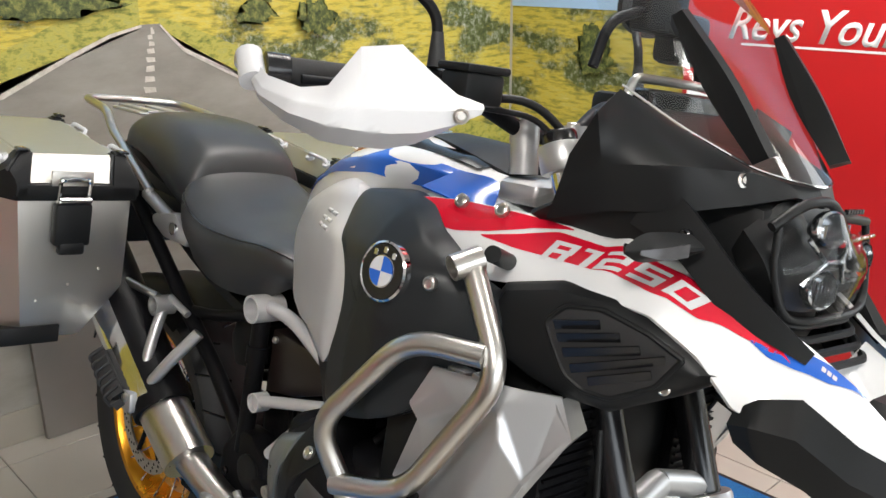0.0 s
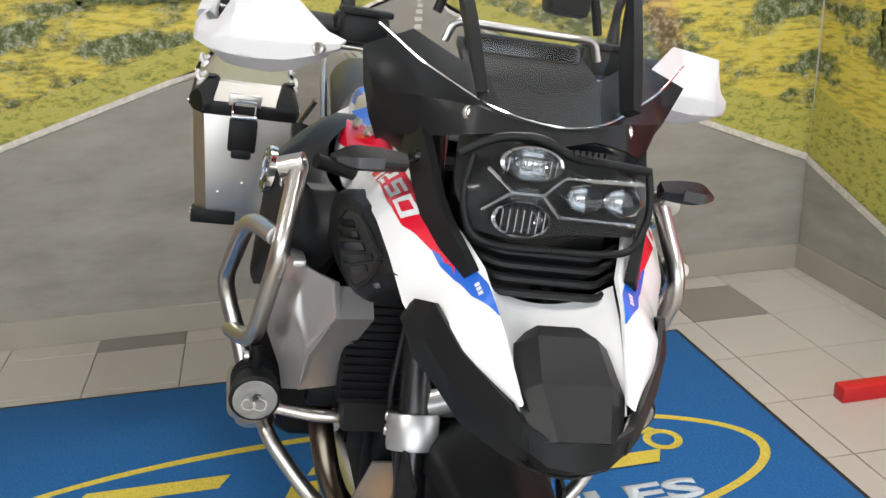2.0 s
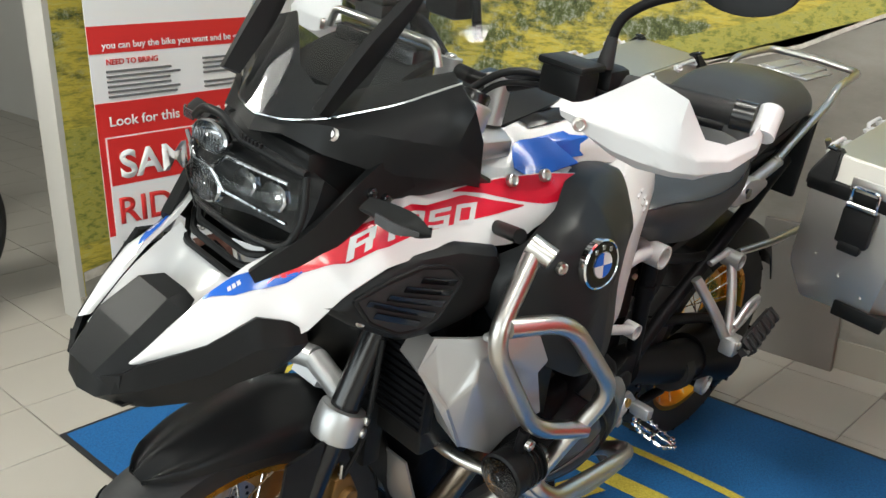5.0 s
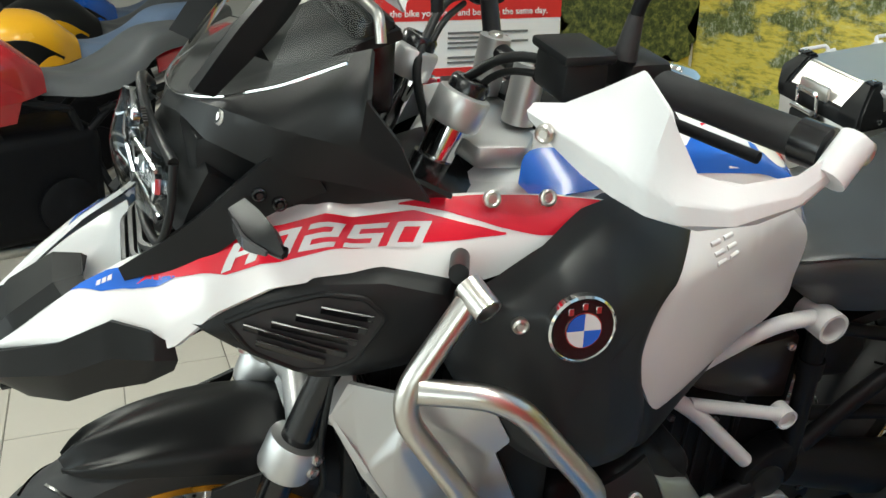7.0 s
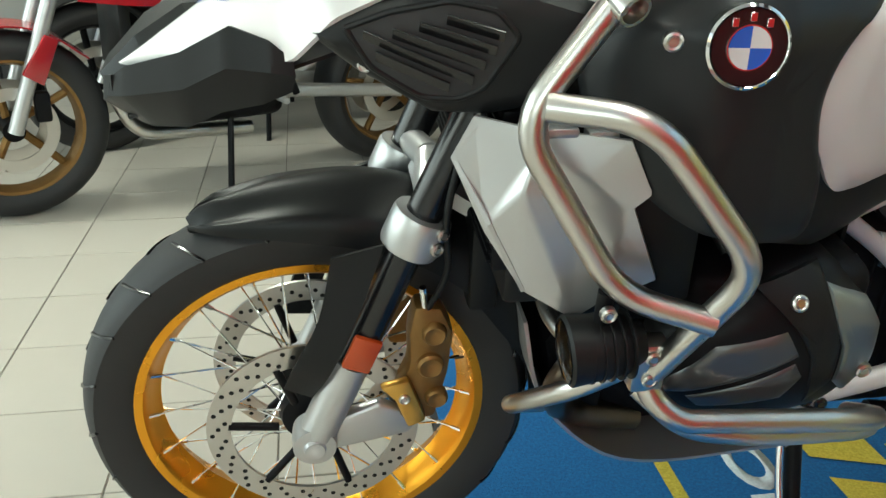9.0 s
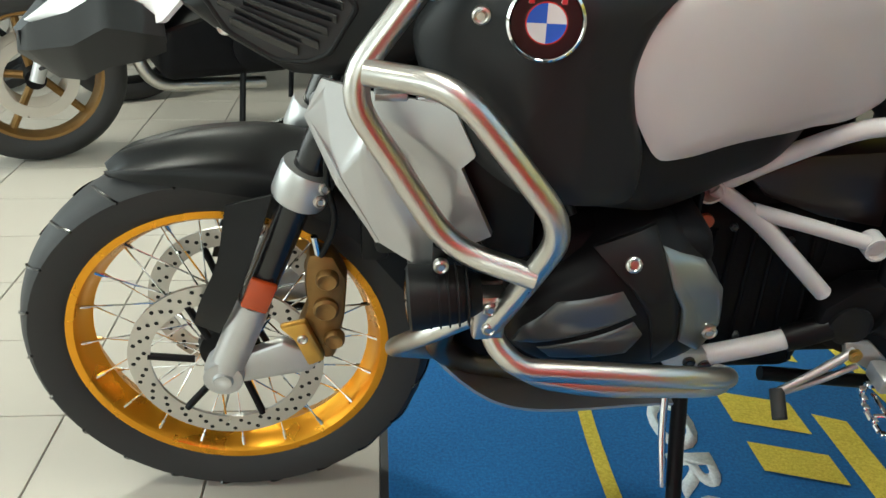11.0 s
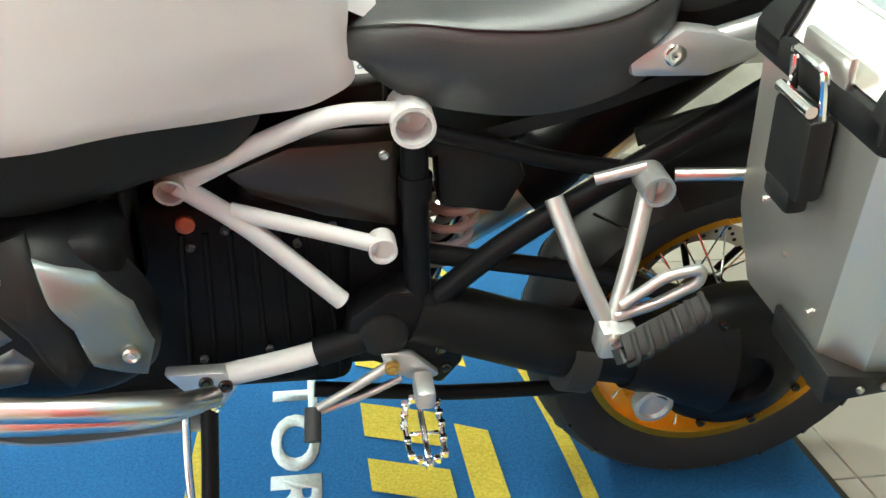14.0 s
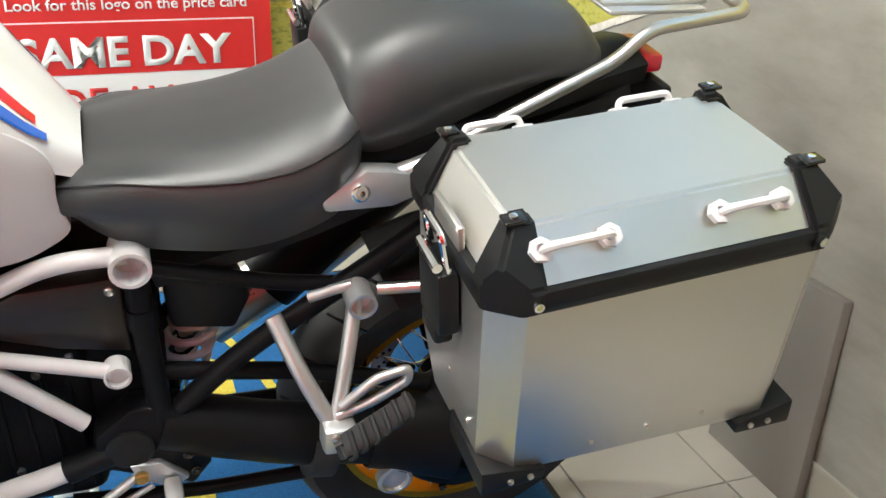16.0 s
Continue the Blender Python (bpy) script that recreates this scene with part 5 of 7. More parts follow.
# crash bars
for sd in (1, -1):
    cb = mp("crash_bar", tube([(0.463, 0.292, 1.002), (0.548, 0.312, 0.892), (0.435, 0.332, 0.708), (0.340, 0.366, 0.690)], 0.0142, 0.045, 18), STEEL, sd, None, "brushed steel crash bar")
    mp("crash_bar_loop", tube([(0.525, 0.318, 0.912), (0.436, 0.355, 0.912), (0.318, 0.384, 0.765), (0.345, 0.352, 0.68), (0.384, 0.322, 0.585)], 0.0142, 0.045, 18), STEEL, sd, cb)
    mp("lower_bar", tube([(0.385, 0.30, 0.625), (0.378, 0.325, 0.565), (0.345, 0.345, 0.538), (0.14, 0.348, 0.522), (0.06, 0.315, 0.488), (0.03, 0.22, 0.41)], 0.0142, 0.05, 18), STEEL, sd, cb)
    mp("lower_bar", tube([(0.375, 0.29, 0.545), (0.33, 0.33, 0.512), (0.24, 0.338, 0.498), (0.08, 0.325, 0.482), (0.04, 0.26, 0.44)], 0.0130, 0.05, 18), STEEL, sd, cb)
    mp("front_stay", tube([(0.39, 0.31, 0.60), (0.45, 0.30, 0.56), (0.50, 0.22, 0.47), (0.48, 0.12, 0.38), (0.42, 0.08, 0.34)], 0.0125, 0.05, 16), STEEL, sd, cb)
    mp("cross_stay", tube([(0.44, 0.33, 0.61), (0.47, 0.22, 0.60), (0.46, 0.13, 0.60)], 0.0105, 0.05, 14), STEEL, sd, cb)
    mp("bar_clamp", rbox((0.365, 0.305, 0.575), (0.405, 0.335, 0.64), 0.006), STEEL, sd, cb, "steel clamp plate")
    bolt((0.385, sd * 0.336, 0.625), (0, sd, 0), 0.009, cb)
    bolt((0.385, sd * 0.336, 0.595), (0, sd, 0), 0.009, cb)
    mp("bar_end", tube([(0.466, 0.284, 1.011), (0.455, 0.318, 0.998)], 0.0158, hollow=True, seg=20), STEEL, sd, cb, "open end of the crash bar")
    mp("upper_mount", tube([(0.470, 0.268, 1.016), (0.44, 0.20, 0.995)], 0.011, seg=14), BLACKP, sd, cb)
    # round spot lamp below the bar
    sp = mp("spot_lamp", revolve([(0.0, -0.085), (0.022, -0.083), (0.034, -0.06), (0.038, -0.02), (0.040, 0.0), (0.036, 0.003), (0.034, -0.006), (0.0, -0.007)], (0.478, 0.322, 0.632), (1, 0, -0.08), 32), BLACKP, sd, None, "round black spot lamp")
    rf = mp("reflector", revolve([(0.0345, 0.003), (0.030, -0.003), (0.022, -0.0045), (0.012, -0.005), (0.0, -0.005)], (0.478, 0.322, 0.632), (1, 0, -0.08), 12), SMOKE, sd, sp, smooth=False)
    mp("lamp_ring", revolve([(0.0345, 0.0035), (0.0315, 0.003), (0.029, -0.001), (0.031, -0.002)], (0.4785, 0.322, 0.632), (1, 0, -0.08), 18), LENSC, sd, rf, smooth=False)
    for k in range(4):
        a = math.pi / 4 + k * math.pi / 2
        cy, cz = 0.322 + 0.0125 * math.cos(a), 0.632 + 0.0125 * math.sin(a)
        mp("lamp_cell", revolve([(0.0105, -0.004), (0.0115, 0.003), (0.0095, 0.003), (0.005, -0.004), (0.001, -0.0045)], (0.4785, cy, cz), (1, 0, -0.08), 8), CHROME, sd, rf, smooth=False)
    mp("lens", revolve([(0.035, 0.003), (0.02, 0.005), (0.0, 0.006)], (0.479, 0.322, 0.632), (1, 0, -0.08), 32), LENS, sd, sp)
    for k in range(5):
        mp("cooling_rib", revolve([(0.030, 0.0), (0.0385, 0.001), (0.0385, 0.003), (0.030, 0.004)], (0.41 + 0.011 * k, 0.322, 0.637 - 0.001 * k), (1, 0, -0.08), 28), BLACKP, sd, sp)
    mp("lamp_bracket", tube([(0.445, 0.322, 0.665), (0.445, 0.326, 0.71)], 0.009), BLACKF, sd, sp)
    bolt((0.445, sd * 0.34, 0.69), (0, sd, 0), 0.009, sp)

# front fork, mudguard, calipers
FD = Vector((-0.415, 0, 1)).normalized()
for sd in (1, -1):
    base = Vector((0.748, 0.098, 0.335))
    fk = mp("fork_leg", tube([base + FD * 0.13, base + FD * 0.80], 0.0235, seg=24), BLACKG, sd, None, "black fork leg with silver slider")
    mp("slider", tube([base - FD * 0.015, base + FD * 0.02, base + FD * 0.135], 0.0265, 0.01, 24), CAST, sd, fk, "silver slider")
    mp("axle_lug", revolve([(0.030, -0.022), (0.032, 0.0), (0.030, 0.022), (0.016, 0.024), (0.014, 0.030), (0.0, 0.030)], (0.752, 0.098, 0.325), (0, 1, 0), 28), CAST, sd, fk)
    mp("caliper_arm", prism([(0.745, 0.30), (0.62, 0.325), (0.60, 0.35), (0.66, 0.385), (0.72, 0.36)], 0.085, 0.105, 0.006), CAST, sd, fk)
    mp("reflector", rbox((-0.020, 0.020, -0.027), (0.020, 0.030, 0.027), 0.004, 2, Matrix.Translation(base + FD * 0.165) @ Matrix.Rotation(-0.39, 4, "Y")), ORANGE, sd, fk, "orange reflector")
    mp("clamp", revolve([(0.026, -0.026), (0.037, -0.026), (0.039, -0.02), (0.039, 0.02), (0.037, 0.026), (0.026, 0.026)], base + FD * 0.350, FD, 28), CAST, sd, fk, "silver clamp ring")
    bolt((0.585, sd * 0.130, 0.668), (-0.5, sd, 0), 0.009, fk)
    bolt((0.592, sd * 0.131, 0.648), (-0.5, sd, 0), 0.009, fk)
    cal = mp("caliper", prism([(0.615, 0.546), (0.578, 0.542), (0.560, 0.50), (0.566, 0.43), (0.582, 0.352), (0.632, 0.352), (0.640, 0.40), (0.620, 0.45), (0.622, 0.50)], 0.066, 0.108, 0.010), GOLDC, sd, fk, "worn gold brake caliper")
    mp("caliper_bridge", prism([(0.662, 0.425), (0.622, 0.435), (0.596, 0.362), (0.622, 0.350), (0.640, 0.40)], 0.106, 0.122, 0.005), GOLDB, sd, cal, "bright gold caliper bridge")
    for cx, cz, cr in ((0.588, 0.505, 0.017), (0.592, 0.452, 0.019), (0.582, 0.395, 0.016)):
        mp("piston_cap", revolve([(cr, -0.004), (cr, 0.007), (cr * 0.8, 0.011), (cr * 0.5, 0.009), (0, 0.009)], (cx, 0.108, cz), (0, 1, 0), 18), GOLDC, sd, cal)
    mp("bleed_nipple", tube([(0.600, 0.10, 0.54), (0.604, 0.104, 0.575)], 0.005, seg=8), CHROME, sd, cal)
    bolt((0.628, sd * 0.122, 0.405), (0, sd, 0), 0.008, cal)
    mp("brake_hose", tube([(0.60, 0.10, 0.53), (0.57, 0.11, 0.60), (0.585, 0.135, 0.69), (0.56, 0.12, 0.80)], 0.0045, 0.05), BLACKP, sd, fk)
    mp("fork_guard", loft([[(0.72, 0.112, 0.63), (0.655, 0.118, 0.65)], [(0.74, 0.118, 0.54), (0.69, 0.128, 0.55)], [(0.775, 0.110, 0.46), (0.73, 0.122, 0.45)], [(0.79, 0.09, 0.41), (0.752, 0.10, 0.40)]], 8, 14, 0.006), BLACKP, sd, fk, "black plastic fork guard")
    mp("fork_bridge", tube([(0.585, 0.0, 0.71), (0.598, 0.10, 0.69)], 0.02, seg=14), CAST, sd)
    ft = mp("fork_top", revolve([(0.024, -0.022), (0.031, -0.022), (0.033, -0.018), (0.033, 0.012), (0.031, 0.016), (0.024, 0.018), (0.0, 0.018)], base + FD * 0.86 - Vector((0.01, 0.01, 0)), FD, 28), CAST, sd, None, "silver fork top clamp")
    mp("fork_cap", revolve([(0.024, 0.016), (0.024, 0.030), (0.021, 0.034), (0.012, 0.034), (0.010, 0.030), (0.0, 0.030)], base + FD * 0.86 - Vector((0.01, 0.01, 0)), FD, 24), BLACKG, sd, ft)
    mp("stanchion", tube([base + FD * 0.60, base + FD * 0.86 - Vector((0.01, 0.01, 0))], 0.022, seg=20), CHROME, sd)
arc = []
for ang, r, w, sag in ((64, 0.345, 0.018, 0.010), (68, 0.352, 0.042, 0.020), (74, 0.352, 0.058, 0.030), (82, 0.356, 0.070, 0.042), (92, 0.363, 0.078, 0.056), (104, 0.376, 0.082, 0.070), (116, 0.384, 0.083, 0.078), (130, 0.386, 0.082, 0.08), (148, 0.376, 0.078, 0.075), (166, 0.365, 0.068, 0.05), (184, 0.355, 0.05, 0.03)):
    t = radians(ang)
    d = Vector((math.cos(t), 0, math.sin(t)))
    row = []
    for f in (-1, -0.92, -0.6, 0, 0.6, 0.92, 1):
        rr = r - (sag if abs(f) == 1 else sag * 0.45 if abs(f) > 0.9 else 0.016 if abs(f) > 0.5 else 0)
        p = FAX + d * rr + Vector((0, f * w, 0))
        row.append(tuple(p))
    arc.append(row)
mp("front_mudguard", loft(arc, 26, 34, 0.004), BLACKP, 1, None, "matt black front mudguard", angle=60)
mp("oil_cooler", rbox((0.50, -0.09, 0.52), (0.54, 0.09, 0.66), 0.008), BLACKP)
mp("telelever", loft([[(0.30, -0.09, 0.62), (0.30, 0.09, 0.62)], [(0.48, -0.06, 0.64), (0.48, 0.06, 0.64)], [(0.60, -0.03, 0.70), (0.60, 0.03, 0.70)]], 6, 10, 0.02), CAST)

# headlight and nose
hl = mp("headlight", loft([[(0.70, -0.118, 1.09), (0.712, -0.05, 1.125), (0.705, 0.02, 1.105), (0.70, 0.118, 1.085)], [(0.735, -0.125, 1.06), (0.745, -0.05, 1.07), (0.735, 0.03, 1.06), (0.72, 0.128, 1.055)], [(0.745, -0.10, 1.01), (0.758, -0.045, 1.005), (0.75, 0.03, 1.015), (0.735, 0.12, 1.015)]], 26, 14, 0.04), BLACKP, 1, None, "asymmetric twin headlight under clear lens", angle=30)


def lamp(cx, cy, cz, rx, rz, ndir, parent, sides=28, square=False):
    n = Vector(ndir).normalized()
    u = Vector((0, 1, 0))
    w = n.cross(u).normalized()
    bm = bmesh.new()
    rows = []
    for f, h in ((1.12, 0.0), (1.12, 0.008), (1.0, 0.010), (0.86, -0.004), (0.5, -0.014), (0.2, -0.016)):
        ring = []
        for k in range(sides):
            t = k * math.tau / sides
            c, s = math.cos(t), math.sin(t)
            q = (abs(c) ** 4 + abs(s) ** 4) ** -0.25 if square else 1
            ring.append(bm.verts.new(Vector((cx, cy, cz)) + n * h + u * (rx * f * c * q) + w * (rz * f * s * q)))
        rows.append(ring)
    for a, b in zip(rows, rows[1:]):
        for k in range(sides):
            bm.faces.new((a[k], a[(k + 1) % sides], b[(k + 1) % sides], b[k]))
    bm.faces.new(rows[-1])
    part("lamp_reflector", bm, LENSC, parent, "bright chrome lamp reflector")


HN = (1, 0, 0.18)
lamp(0.758, -0.042, 1.100, 0.036, 0.019, HN, hl)
lamp(0.762, -0.045, 1.032, 0.034, 0.020, HN, hl)
lamp(0.754, 0.034, 1.063, 0.023, 0.017, HN, hl, 8)
lamp(0.748, 0.088, 1.062, 0.024, 0.018, HN, hl, 8)
for p, q in (((0.766, -0.096, 1.092), (0.774, -0.062, 1.066)), ((0.766, -0.096, 1.040), (0.774, -0.062, 1.066)), ((0.774, -0.062, 1.066), (0.774, -0.024, 1.066)), ((0.774, -0.024, 1.066), (0.770, 0.002, 1.088)), ((0.774, -0.024, 1.066), (0.770, 0.002, 1.040)), ((0.768, 0.002, 1.040), (0.752, 0.112, 1.034)), ((0.768, 0.002, 1.088), (0.752, 0.112, 1.088))):
    mp("light_bar", tube([p, q], 0.0030, seg=8), LENSC, 1, hl, "clear light-guide bar")
for k in range(9):
    mp("lens_rib", rbox((0.770, -0.074 + 0.0075 * k, 1.090), (0.7725, -0.0725 + 0.0075 * k, 1.108), 0, 1), LENSC, 1, hl, smooth=False)
for k in range(7):
    mp("lens_rib", rbox((0.772, -0.072 + 0.009 * k, 1.018), (0.7745, -0.0705 + 0.009 * k, 1.046), 0, 1), LENSC, 1, hl, smooth=False)
lens = mp("headlight_lens", loft([[(0.725, -0.112, 1.085), (0.772, -0.055, 1.122), (0.768, 0.0, 1.10), (0.735, 0.122, 1.092)], [(0.752, -0.118, 1.06), (0.792, -0.05, 1.062), (0.782, 0.03, 1.058), (0.748, 0.125, 1.055)], [(0.752, -0.095, 1.012), (0.784, -0.045, 1.002), (0.775, 0.03, 1.016), (0.748, 0.118, 1.018)]], 26, 14, 0), LENS, 1, hl, "clear headlight lens")
lens.visible_shadow = False
for dy in (-0.86, 1):
    mp("headlight_rim", tube([(0.735, dy * 0.125, 1.10), (0.742, dy * 0.135, 1.05), (0.755, dy * 0.118, 1.00), (0.765, dy * 0.06, 0.995), (0.768, 0, 0.997)], 0.005, 0.03, 10), BLACKP, 1, hl)
mp("headlight_brow", tube([(0.735, -0.125, 1.10), (0.748, -0.085, 1.128), (0.752, -0.03, 1.132), (0.75, 0.01, 1.112), (0.735, 0.125, 1.102)], 0.006, 0.03, 10), BLACKP, 1, hl)
for k in range(6):
    mp("vent_slot", rbox((0.752, 0.012 + 0.008 * k, 1.116), (0.757, 0.017 + 0.008 * k, 1.122), 0, 1), BLACKG, 1, hl, smooth=False)
for k in range(4):
    z = 0.992 - 0.014 * k
    mp("nose_louvre", tube([(0.725 + 0.010 * k, -0.105, z + 0.004), (0.757 + 0.010 * k, -0.06, z - 0.004), (0.762 + 0.010 * k, 0.06, z - 0.004), (0.725 + 0.010 * k, 0.105, z + 0.004)], 0.0052, 0.012, 6), BLACKP, 1, None, "black nose louvre")
mp("nose_back", rbox((0.60, -0.10, 0.94), (0.715, 0.10, 1.12), 0.02), BLACKP)
NB = [(0.735, 0, 1.120), (0.722, 0.05, 1.130), (0.70, 0.108, 1.118), (0.64, 0.158, 1.098), (0.56, 0.182, 1.085), (0.475, 0.186, 1.058)]
NM = [(0.724, 0, 1.140), (0.712, 0.05, 1.144), (0.690, 0.10, 1.152), (0.635, 0.172, 1.150), (0.565, 0.212, 1.140), (0.500, 0.205, 1.095)]
NT = [(0.63, 0, 1.170), (0.61, 0.06, 1.178), (0.575, 0.11, 1.200), (0.540, 0.165, 1.226), (0.565, 0.234, 1.198), (0.525, 0.222, 1.145)]
for sd in (1, -1):
    ns = mp("nose_fairing", loft([NB, NM, NT], 31, 13, 0.005, True), BLACKP, sd, None, "black nose fairing under the screen", angle=30)
    bolt((0.684, sd * 0.105, 1.142), (0.8, sd * 0.4, 0.3), 0.011, ns)
    bolt((0.598, sd * 0.176, 1.142), (0.5, sd, 0.2), 0.010, ns)
    mp("nose_strut", loft([[(0.62, 0.165, 1.135), (0.66, 0.155, 1.10), (0.73, 0.140, 1.035), (0.80, 0.105, 0.975)], [(0.585, 0.168, 1.075), (0.64, 0.165, 1.055), (0.71, 0.150, 1.00), (0.795, 0.112, 0.962)]], 16, 6, 0.014), BLACKP, sd, None, "black nose side strut")
    mp("nose_side", loft([[(0.60, 0.165, 1.13), (0.52, 0.185, 1.10), (0.45, 0.185, 1.06)], [(0.66, 0.15, 1.06), (0.55, 0.155, 1.05), (0.45, 0.16, 1.05)]], 12, 6, 0.006), BLACKP, sd)
    ind = mp("indicator", loft([[(0.672, 0.175, 1.080), (0.662, 0.215, 1.082), (0.656, 0.25, 1.078), (0.652, 0.268, 1.066)], [(0.690, 0.175, 1.068), (0.685, 0.215, 1.066), (0.672, 0.25, 1.064), (0.655, 0.270, 1.062)], [(0.672, 0.175, 1.056), (0.662, 0.215, 1.050), (0.656, 0.25, 1.050), (0.652, 0.268, 1.058)]], 14, 8, 0.012), BLACKP, sd, None, "pointed smoked turn indicator")
    mp("indicator_lens", loft([[(0.690, 0.205, 1.074), (0.684, 0.24, 1.070), (0.668, 0.262, 1.065)], [(0.690, 0.205, 1.060), (0.684, 0.24, 1.057), (0.668, 0.262, 1.060)]], 10, 4, 0.003), SMOKE, sd, ind, "smoked indicator lens")
    bolt((0.655, sd * 0.160, 1.075), (0, sd, 0), 0.008, moto, material=BLACKG)
    bolt((0.635, sd * 0.166, 1.065), (0, sd, 0), 0.008, moto, material=BLACKG)
    us = mp("screen_holder", loft([[(0.712, 0.096, 1.175), (0.65, 0.106, 1.255), (0.583, 0.118, 1.325)], [(0.690, 0.088, 1.165), (0.615, 0.102, 1.245), (0.570, 0.117, 1.318)]], 12, 5, 0.014), BLACKP, sd, None, "black screen holder strut")
SB = [(0.728, 0, 1.142), (0.718, 0.05, 1.147), (0.684, 0.090, 1.156), (0.632, 0.165, 1.192), (0.580, 0.218, 1.230)]
SM = [(0.615, 0, 1.275), (0.612, 0.06, 1.277), (0.595, 0.125, 1.287), (0.555, 0.185, 1.302), (0.525, 0.214, 1.318)]
ST = [(0.455, 0, 1.46), (0.453, 0.05, 1.458), (0.445, 0.10, 1.45), (0.425, 0.145, 1.43), (0.415, 0.165, 1.41)]
both = lambda r: [(x, -y, z) for x, y, z in r[:0:-1]] + r
scrn = mp("windscreen", loft([both(SB), both(SM), both(ST)], 48, 24, 0), SCREEN, 1, None, "clear acrylic windscreen")
scrn.visible_shadow = False
mp("screen_edge", tube(both(SB), 0.0016, 0.02, 6), CHROME, 1, scrn, "bright polished lower edge")
dash = mp("instrument_panel", rbox((0.485, -0.085, 1.12), (0.535, 0.085, 1.232), 0.012, 2), BLACKG, 1, None, "dark instrument display")
mp("dash_hood", loft([[(0.615, -0.10, 1.17), (0.615, 0.10, 1.17)], [(0.545, -0.095, 1.205), (0.545, 0.095, 1.205)], [(0.485, -0.09, 1.222), (0.485, 0.09, 1.222)]], 8, 10, 0.012), BLACKP)
mp("accessory_bar", tube([(0.515, -0.115, 1.215), (0.515, -0.105, 1.243), (0.515, 0.105, 1.243), (0.515, 0.115, 1.215)], 0.006, 0.02), STEEL, 1, None, "slim steel accessory bar")
nav = mp("device_cradle", rbox((0.44, -0.035, 1.305), (0.475, 0.055, 1.375), 0.008), BLACKP, 1, None, "black device cradle behind the screen")
mp("cradle_arm", tube([(0.46, -0.12, 1.25), (0.46, -0.10, 1.31), (0.46, -0.02, 1.335)], 0.007, 0.03), BLACKF, 1, nav)
mp("cradle_arm", tube([(0.46, 0.13, 1.25), (0.46, 0.11, 1.32), (0.46, 0.03, 1.345)], 0.007, 0.03), BLACKF, 1, nav)
mp("cradle_head", rbox((0.43, 0.04, 1.27), (0.485, 0.105, 1.34), 0.012), BLACKP, 1, nav)

